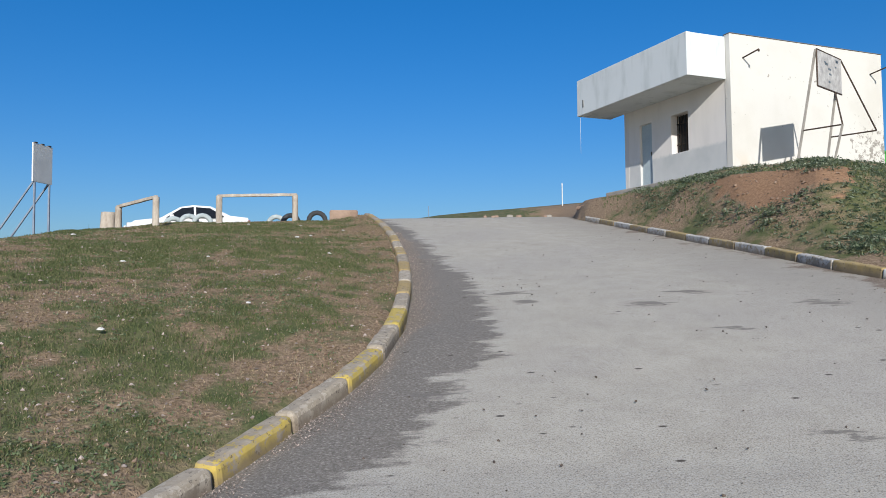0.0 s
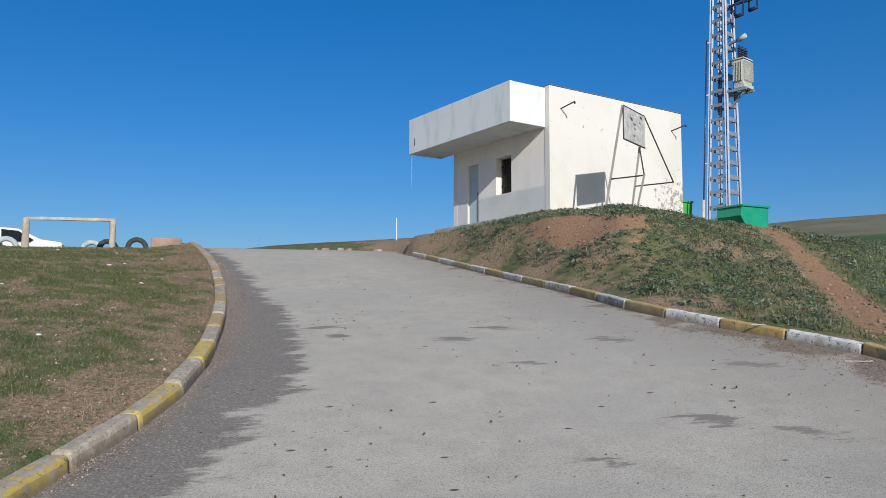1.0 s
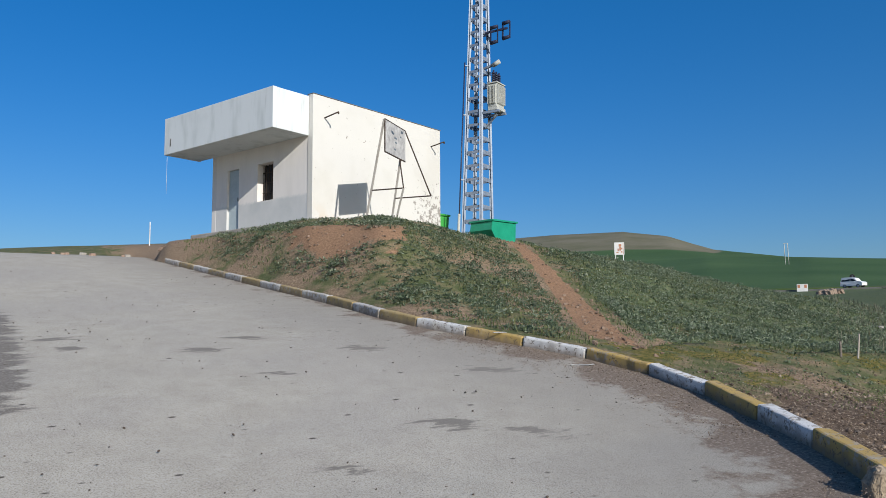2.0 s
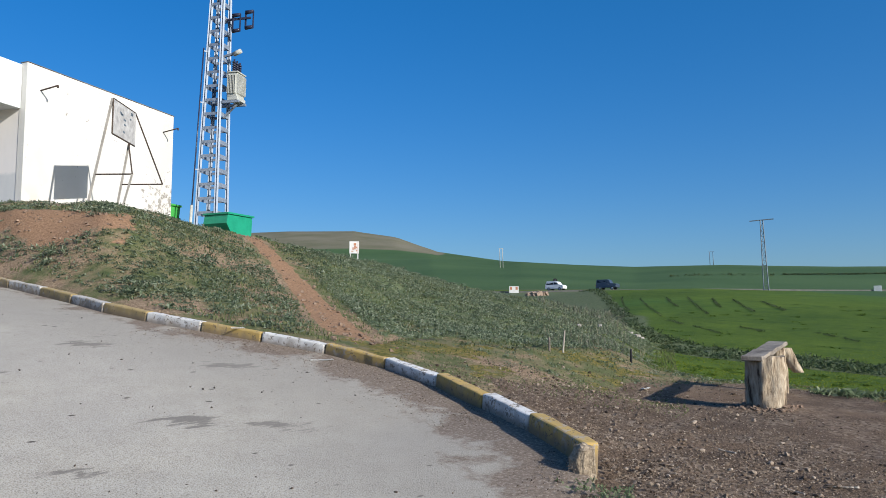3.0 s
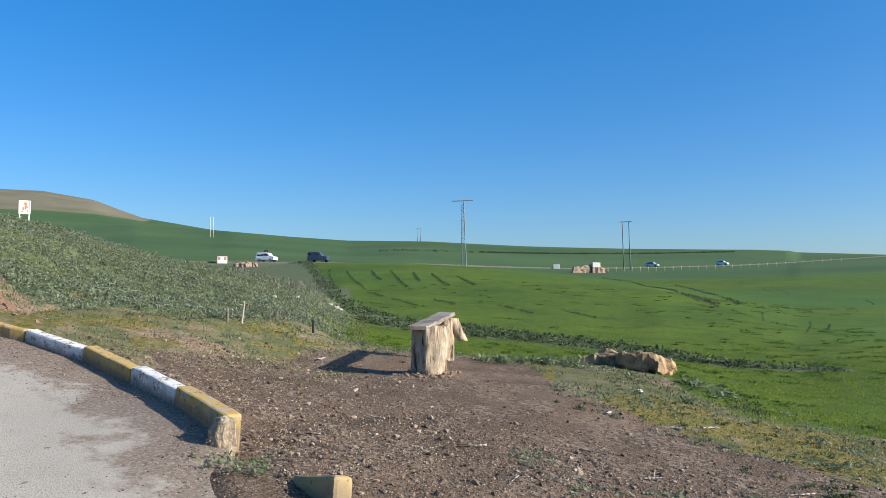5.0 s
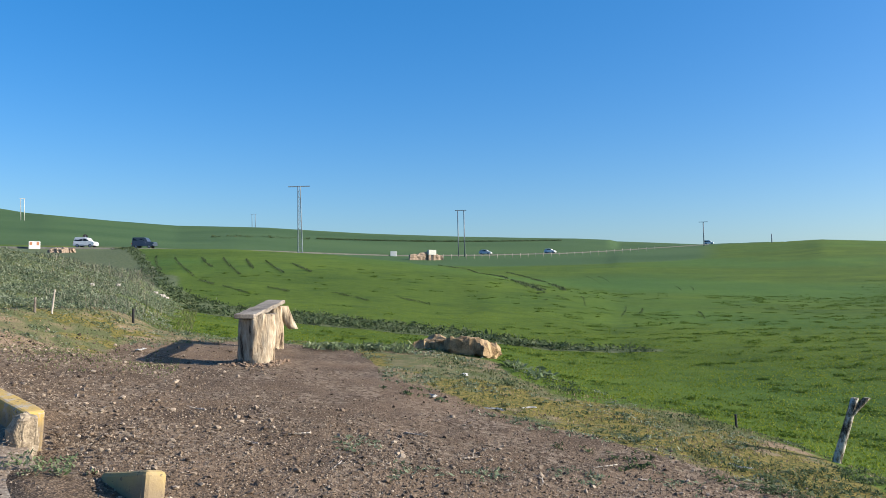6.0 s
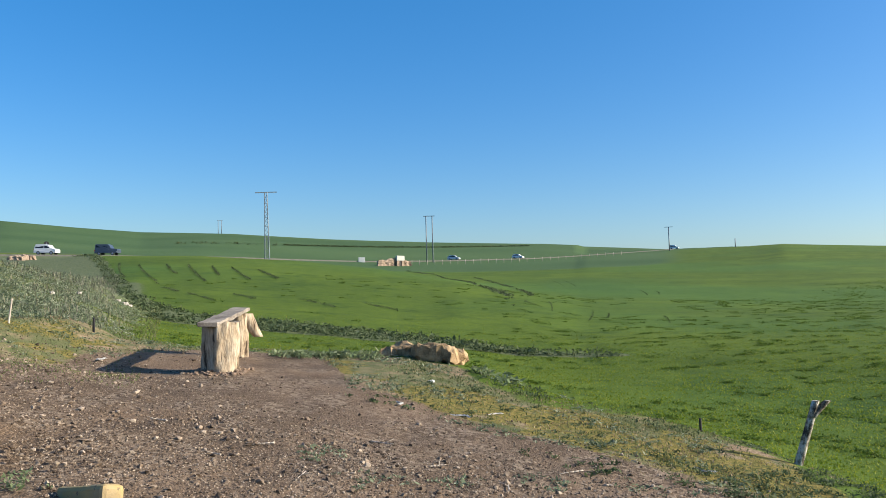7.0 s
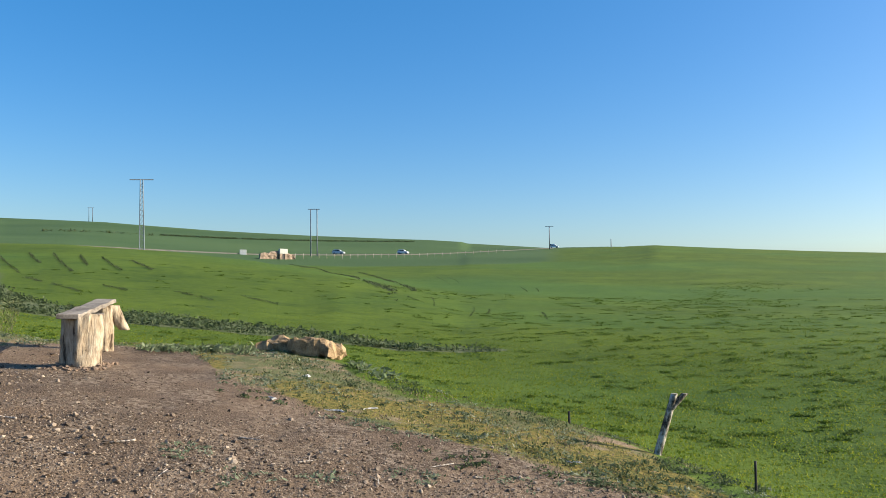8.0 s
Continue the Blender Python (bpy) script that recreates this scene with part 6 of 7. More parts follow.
def leaves(name, x, y, size, mat, label, spread=0.6, per=7, tall=1.0, category="weeds", fine=1.0):
    """Low leafy plants: a rosette of broad leaves at each place."""
    n = len(x)
    z = ground_z(x, y) + bump_z(x, y)
    X, Y, Z, S = (np.repeat(a, per) for a in (x, y, z, size))
    m = n * per
    out, up = rng.uniform(0, 2 * np.pi, m), rng.uniform(0.15, 1.0, m)
    r = S * rng.uniform(0.15, 1.0, m) * spread
    cx, cy, cz = X + np.cos(out) * r, Y + np.sin(out) * r, Z + S * up * 0.75 * tall
    ln, wd = fine * S * rng.uniform(0.25, 0.5, m), fine * S * rng.uniform(0.10, 0.2, m)
    yaw, dip = out + rng.normal(0, 0.7, m), rng.normal(0.1, 0.6, m)
    ax = np.stack([np.cos(yaw) * np.cos(dip), np.sin(yaw) * np.cos(dip), np.sin(dip)], -1) * ln[:, None]
    roll = rng.normal(0, 0.5, m)
    px = np.stack([-np.sin(yaw) * np.cos(roll), np.cos(yaw) * np.cos(roll), np.sin(roll)], -1) * wd[:, None]
    c = np.stack([cx, cy, cz], -1)
    v = np.stack([c - ax, c + px, c + ax, c - px], 1).reshape(-1, 3)
    f = np.arange(m)[:, None] * 4 + [0, 1, 2, 3]
    ob = raw_mesh(name, v, f, mat)
    return tagged(ob, label, category, kind="stuff")


def ico():
    bm = bmesh.new()
    bmesh.ops.create_icosphere(bm, subdivisions=1, radius=1.0)
    v = np.array([p.co[:] for p in bm.verts])
    bm.verts.ensure_lookup_table()
    f = np.array([[p.index for p in face.verts] for face in bm.faces])
    bm.free()
    return v, f


OCTA = (np.array([(1, 0, 0), (-1, 0, 0), (0, 1, 0), (0, -1, 0), (0, 0, 1), (0, 0, -1)], float), np.array([(0, 2, 4), (2, 1, 4), (1, 3, 4), (3, 0, 4), (2, 0, 5), (1, 2, 5), (3, 1, 5), (0, 3, 5)]))
ICO = ico()


def stones(name, x, y, size, label, form=OCTA, mat=None):
    """Uneven flattened pebbles."""
    n = len(x)
    pts, tri = form
    z = ground_z(x, y) + bump_z(x, y) + size * 0.15
    r = rng.uniform(0.6, 1.2, (n, len(pts), 1)) * size[:, None, None] * 0.5
    turn, flat, long = rng.uniform(0, np.pi, n), rng.uniform(0.45, 0.85, n), rng.uniform(0.6, 1.0, n)
    c, s = np.cos(turn)[:, None], np.sin(turn)[:, None]
    px, py = pts[None, :, 0], pts[None, :, 1] * long[:, None]
    d = np.stack([c * px - s * py, s * px + c * py, pts[None, :, 2] * flat[:, None]], -1)
    d = d + rng.normal(0, 0.14, d.shape)
    v = (np.stack([x, y, z], -1)[:, None] + d * r).reshape(-1, 3)
    f = (np.arange(n)[:, None, None] * len(pts) + tri).reshape(-1, 3)
    return tagged(raw_mesh(name, v, f, mat or M_STONE), label, "stones", kind="stuff")


M_STALK = leaf_material("dead_stalks", (0.18, 0.15, 0.10), (0.28, 0.25, 0.17), (0.42, 0.37, 0.27), 0.2)
M_CHIP = leaf_material("pale_chippings", (0.14, 0.110, 0.090), (0.31, 0.255, 0.220), (0.58, 0.48, 0.43), 0.0)
M_SCRUB = leaf_material("grey_scrub", (0.09, 0.10, 0.07), (0.15, 0.155, 0.115), (0.24, 0.235, 0.18), 0.1)
M_EARTH = simple("crumbled_red_earth", (0.15, 0.10, 0.07), (0.34, 0.245, 0.18), 20.0, 0.95)
M_CLOD = simple("dark_clod", (0.07, 0.055, 0.045), (0.15, 0.12, 0.10), 30.0, 0.9)

# short turf on the hump inside the bend: green clumps, and flattened straw where it has worn
x, y, az, d = sow(420000, -36, 2, 4.6, 25, 1.3)
t = turf_at(x, y)
clump = rough(x, y, 0.22, 53, 2)
keep = (x < left_x(y) - 0.26) & (t + 0.35 * clump > rng.uniform(0.32, 1.15, len(x)))
x1, y1, d1, c1 = x[keep], y[keep], d[keep], clump[keep]
blades("turf", x1, y1, rng.uniform(0.015, 0.05, len(x1)) * (1 + 0.6 * np.clip(c1, 0, 1)) * (1 + 0.012 * d1), 0.004 + 0.0008 * d1, M_GRASS, "short green winter turf on the hump", 0.95)
keep = (x < left_x(y) - 0.24) & (t - 0.4 * clump < rng.uniform(0.1, 1.0, len(x))) & (rng.random(len(x)) < 0.45)
x1, y1, d1 = x[keep], y[keep], d[keep]
blades("straw", x1, y1, rng.uniform(0.012, 0.05, len(x1)), 0.004 + 0.0007 * d1, M_STRAW, "flattened dry straw on the worn turf", 1.5)
x, y, az, d = sow(17000, -34, 0, 5, 24, 1.3)
keep = (x < left_x(y) - 0.3) & (rough(x, y, 1.1, 61) > rng.uniform(-0.1, 0.5, len(x)))
leaves("turf_weeds", x[keep], y[keep], rng.uniform(0.025, 0.06, keep.sum()), M_WEED, "low grey-green weeds among the turf", 0.9, 7, 0.45)
x, y, az, d = sow(60, -34, 0, 5, 20, 1.3)
keep = x < left_x(y) - 0.3
blades("dead_stalks", x[keep], y[keep], rng.uniform(0.1, 0.25, keep.sum()), 0.006 + 0 * x[keep], M_STALK, "thin dead stalks standing in the turf", 0.35, "weeds")

# rank weeds on the mound and the bank
x, y, az, d = sow(150000, 9, 62, 9.5, 40, 1.2)
dens = lush_at(az, d) * (np.where(az < 37, np.where(az < 27.5, 0.85, 0.65), 0.55) + np.where(az < 37, 1.1, 0.8) * rough(x, y, 2.2, 71) + np.where(az < 37, 1.2, 0.0) * rough(x, y, 0.6, 72))
trail = np.abs(az - np.interp(d, PATH_D, PATH_AZ)) * np.pi / 180 * d
keep = (dens > rng.uniform(0.12, 1.0, len(x))) & (trail > 0.45) & (x > right_x(y) + 0.35)
keep &= (bare_at(az, d) < 0.4) | (rough(x, y, 0.9, 85) > 0.34)
x, y, d, az = x[keep], y[keep], d[keep], az[keep]
low = az < 37.5
leaves("mound_weeds", x[low], y[low], rng.uniform(0.035, 0.085, low.sum()) * np.where(rng.random(low.sum()) < 0.12, 1.7, 1.0), M_MOUND, "dark green weeds in clumps on the brown mound", 0.95, 7, 0.6)
x, y = x[~low], y[~low]
leaves("bank_weeds", x, y, rng.uniform(0.045, 0.11, len(x)), M_SAGE, "rank grey-green weeds covering the bank", 0.9, 6, 0.8)
x, y, az, d = sow(5200, 10, 58, 10, 38, 1.2)
top = np.interp(az, RIDGE_AZ, RIDGE_D)
trail = np.abs(az - np.interp(d, PATH_D, PATH_AZ)) * np.pi / 180 * d
crest = (az < 24) & (np.abs(d - top + 0.2) < 0.55)
keep = ((lush_at(az, d) * (0.75 + 1.5 * rough(x, y, 1.5, 73)) > rng.uniform(0.25, 1.2, len(x))) & (bare_at(az, d) < 0.4) | crest & (rough(x, y, 0.8, 74) > -0.05)) & (trail > 0.55) & (x > right_x(y) + 0.4) & (d < top + 1.5)
x, y, az = x[keep], y[keep], az[keep]
dark = rough(x, y, 2.0, 75) > rng.uniform(-0.3, 0.3, len(x)) + 0.35 * (az > 38)
leaves("mound_weeds", x[dark], y[dark], rng.uniform(0.11, 0.24, dark.sum()), M_MOUND, "tall dark clumps of weeds on the mound and the bank", 0.9, 40, 0.8, fine=0.5)
leaves("mound_weeds", x[~dark], y[~dark], rng.uniform(0.10, 0.22, (~dark).sum()), M_SAGE, "sage-green clumps of weeds on the mound and the bank", 0.9, 40, 0.8, fine=0.5)
x, y, az, d = sow(110000, 9, 62, 9.0, 36, 1.2)
trail = np.abs(az - np.interp(d, PATH_D, PATH_AZ)) * np.pi / 180 * d
keep = (x > right_x(y) + 0.3) & (trail > 0.34) & (d < np.interp(az, RIDGE_AZ, RIDGE_D) + 1.5) & (rough(x, y, 1.6, 81) > rng.uniform(np.where(az < 37, -0.45, -0.8), 0.5)) & ((az > 44) | (d > 9.3))
keep &= (bare_at(az, d) < 0.4) | (rough(x, y, 1.0, 83) > 0.5)
x, y, d, az = x[keep], y[keep], d[keep], az[keep]
blades("bank_grass", x, y, rng.uniform(0.03, 0.09, len(x)) * np.where((az > 40) & (d < 14.5), 0.5, 1.0), 0.008 + 0.0009 * d, M_GRASS, "rough grass on the mound and the bank", 0.7)

# fringe between the trodden earth and the field
x, y, az, d = sow(130000, 44, 128, 5.5, 17, 1.2)
lim = soil_end(az)
dens = smooth((d - lim + 0.8) / 1.8)
keep = (dens * (0.35 + 1.3 * rough(x, y, 0.8, 91) - 0.2 * (az < 57)) > rng.uniform(0.05, 1.0, len(x))) & (d < apron_end(az) + 1.8)
x, y, d = x[keep], y[keep], d[keep]
some = rough(x, y, 0.6, 93) > rng.uniform(-0.4, 0.4, len(x))
blades("fringe_grass", x[some], y[some], rng.uniform(0.02, 0.06, some.sum()), 0.006 + 0.0008 * d[some], M_GRASS, "low green grass at the edge of the plot", 1.0)
blades("fringe_grass", x[~some], y[~some], rng.uniform(0.015, 0.05, (~some).sum()), 0.006 + 0.0008 * d[~some], M_STRAW, "thin dry grass at the edge of the plot", 1.2)
x, y, az, d = sow(7500, 46, 128, 6.0, 16, 1.1)
keep = (d > soil_end(az) - 1.0) & (d < apron_end(az) + 0.6) & (rough(x, y, 1.0, 95) > 0.22 + 0.5 * smooth((soil_end(az) + 0.6 - d) / 1.5))
leaves("fringe_weeds", x[keep], y[keep], rng.uniform(0.03, 0.09, keep.sum()) * np.where(az[keep] > 92, 0.75, 1.0), M_SAGE, "low green weeds at the edge of the plot", 0.9, 8, 0.6)

x, y, az, d = sow(22000, 46, 128, 5.5, 18, 1.1)
keep = (d > soil_end(az) - 0.3) & (d < apron_end(az) + 2.2) & (rough(x, y, 0.7, 97) > rng.uniform(0.05, 0.6, len(x)))
leaves("fringe_weeds", x[keep], y[keep], rng.uniform(0.03, 0.075, keep.sum()), M_MOUND, "small dark weeds among the grass beside the field", 0.9, 6, 0.7)

x, y, az, d = sow(2600, 74, 116, 5.5, 16, 1.1)
keep = (d > soil_end(az) - 0.9) & (d < apron_end(az) + 1.8) & (rough(x, y, 0.8, 99) > 0.2)
leaves("fringe_weeds", x[keep], y[keep], rng.uniform(0.035, 0.08, keep.sum()), M_HEDGE, "dark weed clumps between the plot and the field", 0.9, 9, 0.6)
x, y, az, d = sow(1100, 84, 114, 6.5, 13, 1.1)
keep = (d > soil_end(az) - 0.2) & (d < apron_end(az) + 0.7) & (rough(x, y, 0.9, 98) + 0.25 * smooth((d - apron_end(az) + 1.2) / 1.2) > 0.22)
leaves("fringe_weeds", x[keep], y[keep], rng.uniform(0.06, 0.15, keep.sum()), M_HEDGE, "ragged dark green clumps on the field's edge", 1.0, 22, 0.6, fine=0.5)
n = 40
x, y = 5.26 + 0.10 * rng.normal(size=n), 2.91 + 0.14 * rng.normal(size=n)
leaves("kerb_weeds", x, y, rng.uniform(0.03, 0.07, n), M_WEED, "small weeds at the broken end of the kerb", 0.9, 8, 0.8)

# broad sage-green plants along the edge of the plot beside the bench, and clods at its foot
n = 150
az, d = rng.uniform(70.3, 77.5, n), rng.normal(13.2, 0.22, n)
leaves("edge_weeds", OX + d * np.sin(np.radians(az)), OY + d * np.cos(np.radians(az)), rng.uniform(0.06, 0.17, n), M_WEED, "broad sage-green weeds at the edge of the plot", 0.9, 9, 0.8)
n = 14
az, d = rng.uniform(84.5, 88, n), rng.normal(12.3, 0.25, n)
leaves("edge_weeds", OX + d * np.sin(np.radians(az)), OY + d * np.cos(np.radians(az)), rng.uniform(0.12, 0.22, n), M_WEED, "broad sage-green weeds in the grass by the slab", 0.9, 10, 0.7)

n = 90
k = rng.integers(0, 6, n)
az = np.array([79.1, 84.0, 90.5, 97.0, 101.0, 75.0])[k] + rng.normal(0, 1.0, n)
d = np.array([6.25, 6.5, 7.0, 7.3, 7.6, 6.9])[k] + rng.normal(0, 0.13, n)
leaves("gravel_weeds", OX + d * np.sin(np.radians(az)), OY + d * np.cos(np.radians(az)), rng.uniform(0.03, 0.075, n), M_MOUND, "flat green weeds growing in the gravel", 1.1, 9, 0.4)

# young corn on the near field
x, y, az, d = sow(420000, 56, 128, 8.5, 48, 1.0)
keep = (d > apron_end(az) + 0.1 - 1.8 * rough(x, y, 1.8, 47) + 1.2 * rng.random(len(x)) ** 2) & (ditch_at(az, d) < 0.5) & (rough(x, y * 0.7, 0.9, 101) + 0.6 * rough(x, y, 0.35, 103) > rng.uniform(-1.0, 0.35, len(x))) & (rng.random(len(x)) > 0.25 + 0.75 * smooth((d - 12) / 34)) & (az > 57 + 1.5 * rng.random(len(x)))
x, y, d = x[keep], y[keep], d[keep]
blades("corn", x, y, rng.uniform(0.02, 0.065, len(x)) * np.interp(d, [15, 45], [1.0, 0.45]), 0.010 + 0.0009 * d, M_CORN, "bright green young corn on the field", 1.35, "crop")

# darker tufts scattered in clumps over the field
cx, cy, az, d = sow(2000, 58, 128, 10.5, 62, 0.9)
keep = (d > apron_end(az) + 1.0) & (rough(cx, cy, 5.0, 205) > -0.25) & (ditch_at(az, d) < 0.3) & ((d < 24) | (rng.random(len(d)) < np.interp(az, [80, 100], [0.2, 0.8])))
cx, cy = np.repeat(cx[keep], 14), np.repeat(cy[keep], 14)
wide = np.repeat(rng.uniform(0.05, 0.19, keep.sum()), 14) * (0.7 + 0.016 * np.repeat(d[keep], 14))
x, y = cx + wide * 0.6 * rng.normal(size=len(cx)), cy + wide * rng.normal(size=len(cx))
leaves("field_tufts", x, y, rng.uniform(0.05, 0.11, len(x)) * (0.8 + 0.010 * polar(x, y)[1]), M_FIELD, "darker tufts among the young corn", 0.9, 5, 0.5, "crop")

# weeds of the watercourse
x, y, az, d = sow(52000, 56, 96, 20, 120, 0.6)
keep = ditch_at(az, d) * (0.7 + 0.6 * rough(x, y, 2.0, 111)) > rng.uniform(0.15, 0.9, len(x))
x, y, d = x[keep], y[keep], d[keep]
leaves("ditch_weeds", x, y, rng.uniform(0.10, 0.28, len(x)) * (0.8 + 0.004 * d), M_HEDGE, "dark rank weeds along the watercourse", 0.95, 6, 0.85)
# loose stones, few where feet have worn the earth smooth about the bench
def worn_at(x, y):
    return np.exp(-(((x - 11.3) / 2.2) ** 2 + ((y - 2.7) / 2.0) ** 2) + 0.5 * rough(x, y, 1.0, 151))


x, y, az, d = sow(165000, 44, 128, 3.6, 14, 1.0)
keep = (d < soil_end(az) + 0.4) & ((x > right_x(y) + 0.25)) & (rough(x, y, 1.8, 121) + 0.9 * smooth((9.0 - d) / 4) - 0.35 > rng.uniform(-0.9, 0.7, len(x))) & (1.15 - 1.3 * worn_at(x, y) > rng.random(len(x)))
x, y = x[keep], y[keep]
stones("gravel", x, y, 0.008 + 0.022 * rng.random(len(x)) ** 1.8, "fine gravel on the trodden earth")
x, y, az, d = sow(14000, 44, 128, 3.6, 14, 1.0)
keep = (d < soil_end(az) + 0.6) & ((x > right_x(y) + 0.25)) & (rough(x, y, 1.8, 121) + 0.9 * smooth((9.0 - d) / 4) - 0.3 > rng.uniform(-0.9, 0.7, len(x))) & (1.1 - 1.4 * worn_at(x, y) > rng.random(len(x)))
x, y = x[keep], y[keep]
stones("gravel", x, y, 0.014 + 0.050 * rng.random(len(x)) ** 3, "loose brown stones on the trodden earth", ICO)
n = 260
turn, r = rng.uniform(0, 2 * np.pi, n), rng.normal(0.33, 0.07, n)
stones("crumbled_earth", 10.54 + r * np.cos(turn), 3.855 + r * np.sin(turn), 0.015 + 0.06 * rng.random(n) ** 2, "clods of earth heaped round the foot of the bench", ICO, M_EARTH)
yy = rng.uniform(3.8, 20, 15000)
xx = left_x(yy) + np.abs(rng.normal(0.08, 0.17, len(yy))) + 0.02
ob = stones("gravel", xx, yy, 0.005 + 0.014 * rng.random(len(yy)) ** 2, "loose pale chippings along the kerb", OCTA, M_CHIP)
ob.data.transform(Matrix.Translation((0, 0, -0.005)))
yy = rng.uniform(2.6, 10, 7000)
xx = right_x(yy) - np.abs(rng.normal(0.1, 0.45, len(yy))) - 0.05
ob = stones("gravel", xx, yy, 0.005 + 0.017 * rng.random(len(yy)) ** 3, "loose chippings washed onto the asphalt")
up = np.empty(len(ob.data.vertices) * 3)
ob.data.vertices.foreach_get("co", up)
up = up.reshape(-1, 3)
up[:, 2] += np.exp(-np.clip(right_x(up[:, 1]) - up[:, 0], 0, 9) / 0.45) * np.interp(up[:, 1], [3.3, 4.2, 6.0, 8.5, 11], [0.10, 0.09, 0.05, 0.03, 0.0]) * smooth((up[:, 1] - 2.9) / 0.5)
ob.data.vertices.foreach_set("co", up.ravel())
ob.data.update()

# crumbled earth on the bare top of the mound and by the house
x, y, az, d = sow(9000, 6, 42, 10, 26, 1.2)
trail = np.abs(az - np.interp(d, PATH_D, PATH_AZ)) * np.pi / 180 * d
keep = ((bare_at(az, d) > 0.4) | ((az < 14) & (d > 21)) | (trail < 0.45)) & (x > right_x(y) + 0.4) & (rough(x, y, 1.2, 131) > rng.uniform(-0.6, 0.6, len(x)))
stones("crumbled_earth", x[keep], y[keep], 0.02 + 0.09 * rng.random(keep.sum()) ** 3, "crumbled reddish earth on the mound", ICO, M_EARTH)
x, y, az, d = sow(16000, -34, 0, 5, 24, 1.3)
keep = (x < left_x(y) - 0.25) & (turf_at(x, y) < rng.uniform(0.2, 0.8, len(x)))
stones("crumbled_earth", x[keep], y[keep], 0.012 + 0.05 * rng.random(keep.sum()) ** 3, "brown crumbs of earth on the worn turf", OCTA, M_EARTH)
x, y, az, d = sow(6500, -34, 0, 5, 24, 1.3)
keep = x < left_x(y) - 0.25
stones("hump_stones", x[keep], y[keep], 0.012 + 0.04 * rng.random(keep.sum()) ** 3, "small pale stones among the turf", OCTA, M_CHIP)

# clods and leaf scraps strewn over the asphalt
yy = 3.5 + 16 * rng.random(750) ** 1.7
xx = left_x(yy) + (right_x(yy) - left_x(yy)) * rng.uniform(0.05, 0.98, len(yy))
stones("road_clods", xx, yy, 0.008 + 0.026 * rng.random(len(yy)) ** 3.0, "small dark clods lying on the asphalt", ICO, M_CLOD)


# wheel ruts grown with weeds, running over the near field
def rut(az0, d0, az1, d1, bow, n, size, stray=0.15):
    t = rng.random(n)
    az = az0 + (az1 - az0) * t + bow * np.sin(np.pi * t)
    d = d0 * (d1 / d0) ** t + rng.normal(0, stray, n)
    x, y = OX + d * np.sin(np.radians(az)), OY + d * np.cos(np.radians(az))
    return x, y, rng.uniform(0.5, 1.0, n) * size


runs = [rut(a0, d0, a1, d1, bow, 130, 0.17) for a0, d0, a1, d1, bow in ((58.9, 76, 59.3, 58, -0.15), (60.1, 72, 61.5, 52, -0.2), (61.9, 71, 62.6, 60, -0.1), (63.3, 70, 64.5, 53, -0.15), (64.9, 67, 65.4, 58, -0.05), (66.2, 66, 67.5, 55, -0.1), (68.0, 64, 69.4, 56, 0))]
runs += [rut(a0, d0, a1, d1, 0.1, 60, 0.14) for a0, d0, a1, d1 in ((61.6, 49, 62.8, 45.5), (63.5, 44, 65.3, 40), (66.5, 44, 68.0, 41.5), (71.0, 42, 73.5, 38.5), (75.5, 41, 78, 38))]
runs += [rut(a0, d0, a1, d1, 0.1, 60, 0.085) for a0, d0, a1, d1 in ((88.6, 50, 88.9, 43), (91.7, 45, 91.5, 38), (92.8, 44, 92.7, 40), (96.5, 43, 97.0, 37.5), (88.7, 104, 89.8, 78), (89.6, 100, 90.4, 84), (94.9, 76, 95.3, 68), (95.9, 76, 96.1, 69), (86.9, 47, 88.2, 44.5))]
x, y, size = (np.concatenate(c) for c in zip(*runs))
leaves("rut_weeds", x, y, size, M_HEDGE, "dark weeds in old wheel ruts across the field", 0.9, 5)
x, y, az, d = sow(16000, 97, 118, 38, 100, 0.8)
keep = rough(x, y, 7.0, 207) + 0.7 * rough(x * 0.6, y, 2.0, 209) - 0.6 * np.abs(az - 109) / 9 > rng.uniform(0.05, 0.9, len(x))
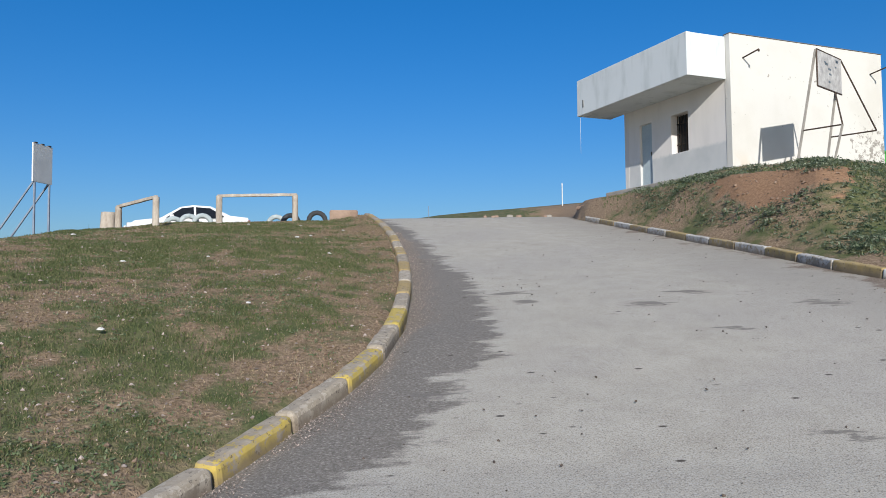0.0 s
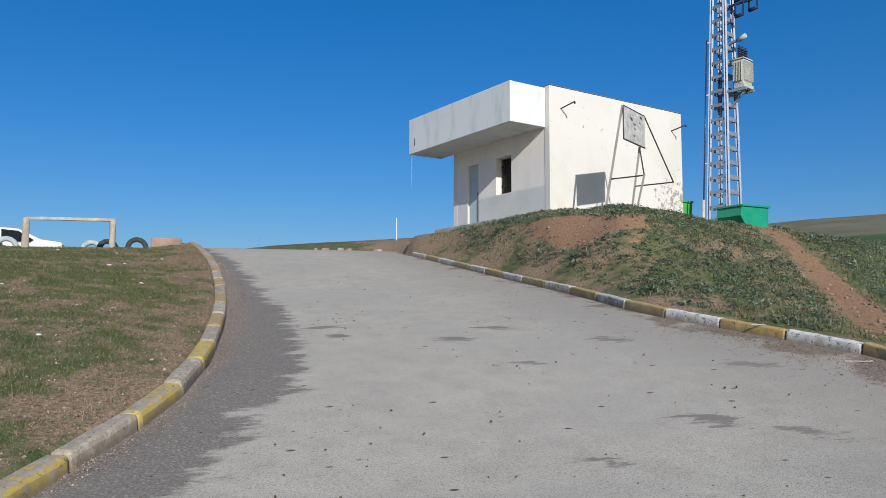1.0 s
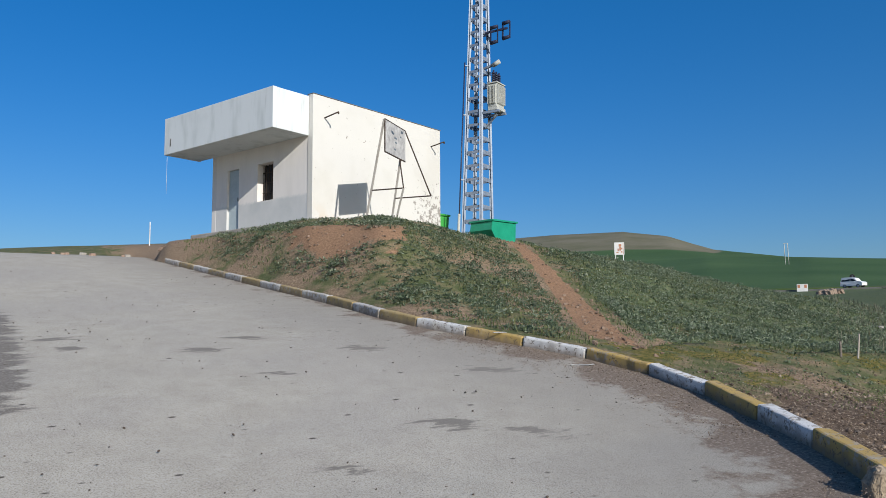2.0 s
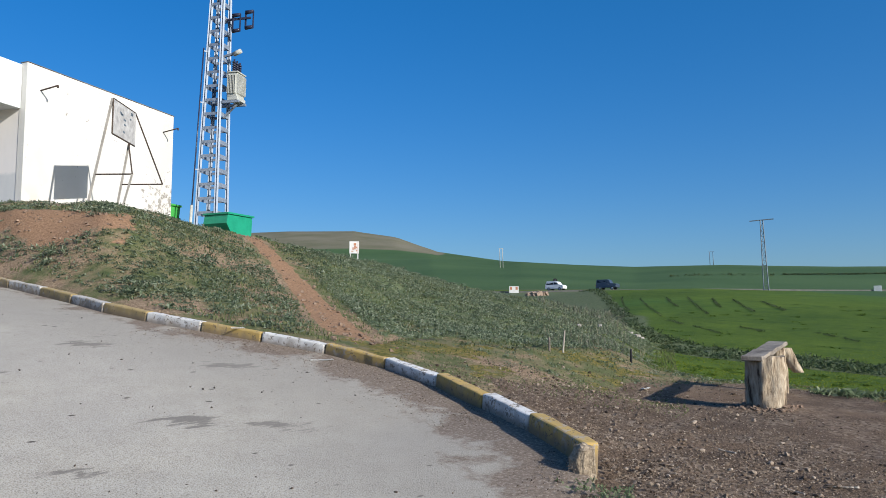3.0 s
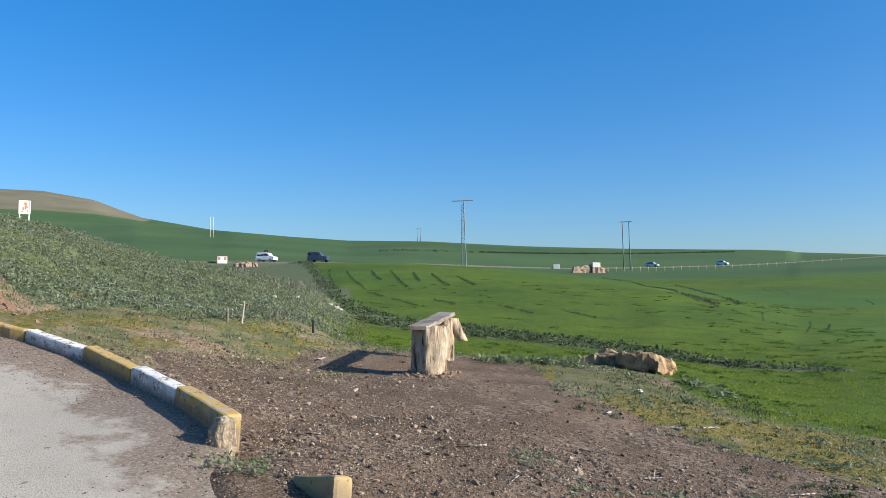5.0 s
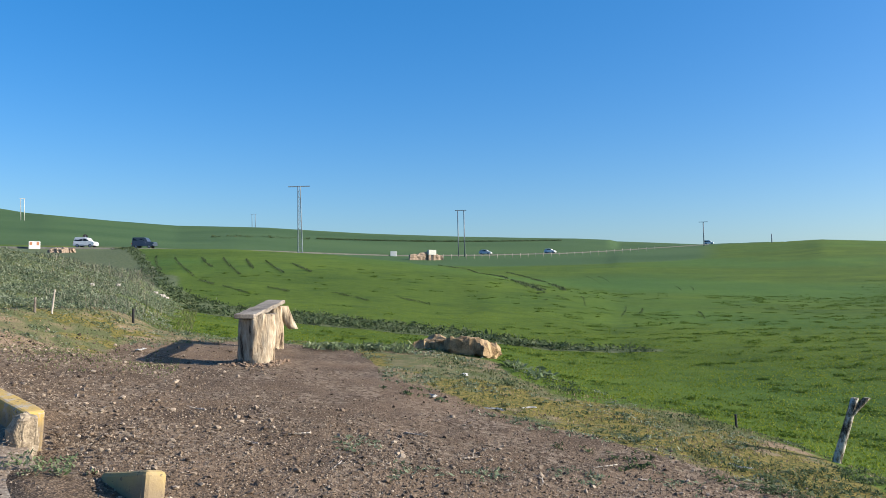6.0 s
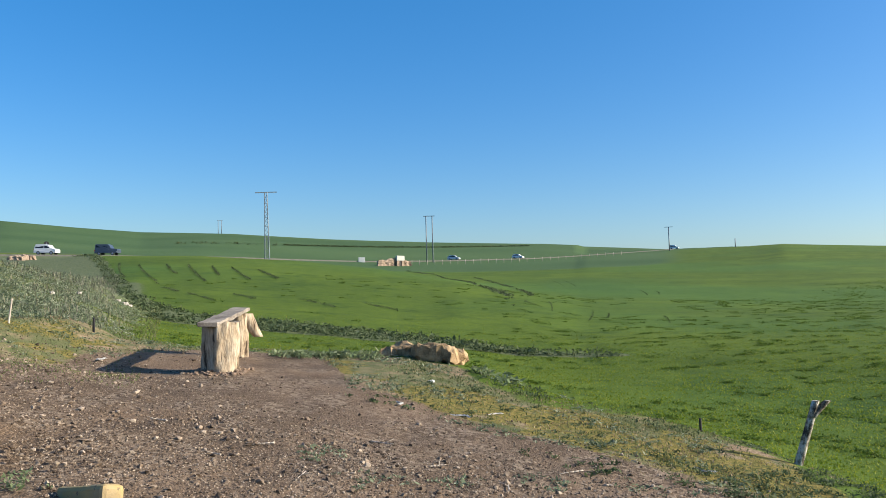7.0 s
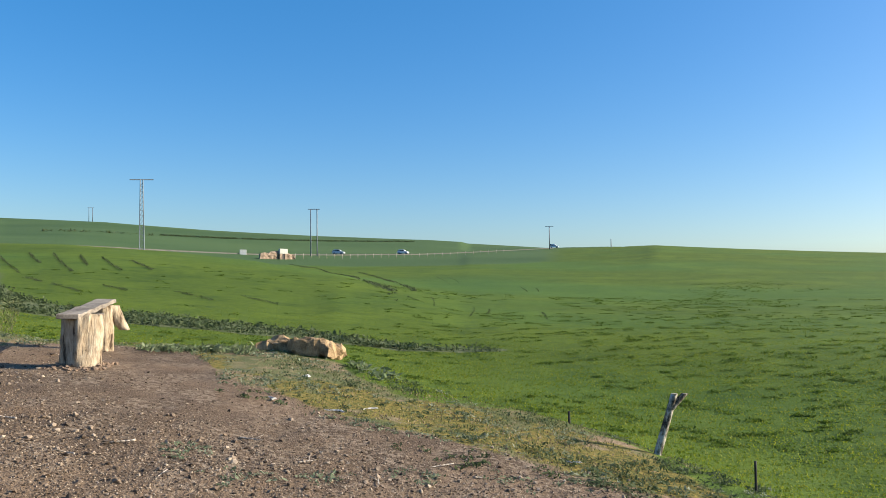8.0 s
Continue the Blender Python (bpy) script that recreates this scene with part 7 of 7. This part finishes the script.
leaves("field_tufts", x[keep], y[keep], rng.uniform(0.08, 0.2, keep.sum()), M_FIELD, "rough darker growth on the far side of the field", 0.9, 5, 0.5, "crop")
# weeds along the two runnels of the farther field
runs = [rut(a0, d0, a1, d1, 0.0, n, 0.26, 1.8) for a0, d0, a1, d1, n in ((78.2, 168, 80.3, 145, 260), (80.3, 145, 83.3, 66, 380), (83.3, 66, 86.1, 50, 190), (83.0, 130, 85.2, 86, 200), (85.2, 86, 87.4, 55, 180))]
x, y, size = (np.concatenate(c) for c in zip(*runs))
keep = rough(x, y, 5.0, 211) > rng.uniform(-0.5, 0.3, len(x))
leaves("ditch_weeds", x[keep], y[keep], size[keep], M_HEDGE, "dark weeds along the farther watercourse", 0.9, 7, 0.6)
# boundary growth on the far slope
x, y, size = (np.concatenate(c) for c in zip(rut(69.5, 330, 87, 420, 0, 1100, 1.0), rut(62, 300, 70, 320, 0, 60, 1.3)))
leaves("boundary_weeds", x, y, size, M_HEDGE, "dark growth along a distant field boundary", 0.9, 5)

# grey leafless scrub where the bank runs out into the watercourse
x, y, az, d = sow(9000, 51.5, 59.0, 18, 62, 0.7)
keep = (rough(x, y, 2.4, 141) > rng.uniform(-0.5, 0.5, len(x))) & (az > 51.5 + 2.2 * rng.random(len(x)))
x, y, d = x[keep], y[keep], d[keep]
blades("dry_scrub", x, y, rng.uniform(0.10, 0.30, len(x)), 0.006 + 0.0005 * d, M_SCRUB, "grey leafless scrub at the foot of the bank", 0.9, "scrub")

# pale dead stalks by the watercourse
x, y, az, d = sow(130, 53, 60, 17, 45, 0.8)
blades("dead_stalks", x, y, rng.uniform(0.15, 0.45, len(x)), 0.012 + 0 * x, M_STALK, "pale dead stalks standing among the weeds", 0.35, "weeds")
for az, d, sz in ((59.6, 33, 0.16), (59.9, 32.4, 0.13), (59.2, 34, 0.11), (55.5, 24, 0.07), (57.0, 27, 0.07)):
    make_rock(Matrix.Translation(place(az, d, 0.05)) @ pose(0, 0, 0, 0, 0, az * 9), (sz, sz * 0.8, sz * 0.6), az, "pale stone lying in the weeds", M_CONC)["group"] = "stones in the weeds"
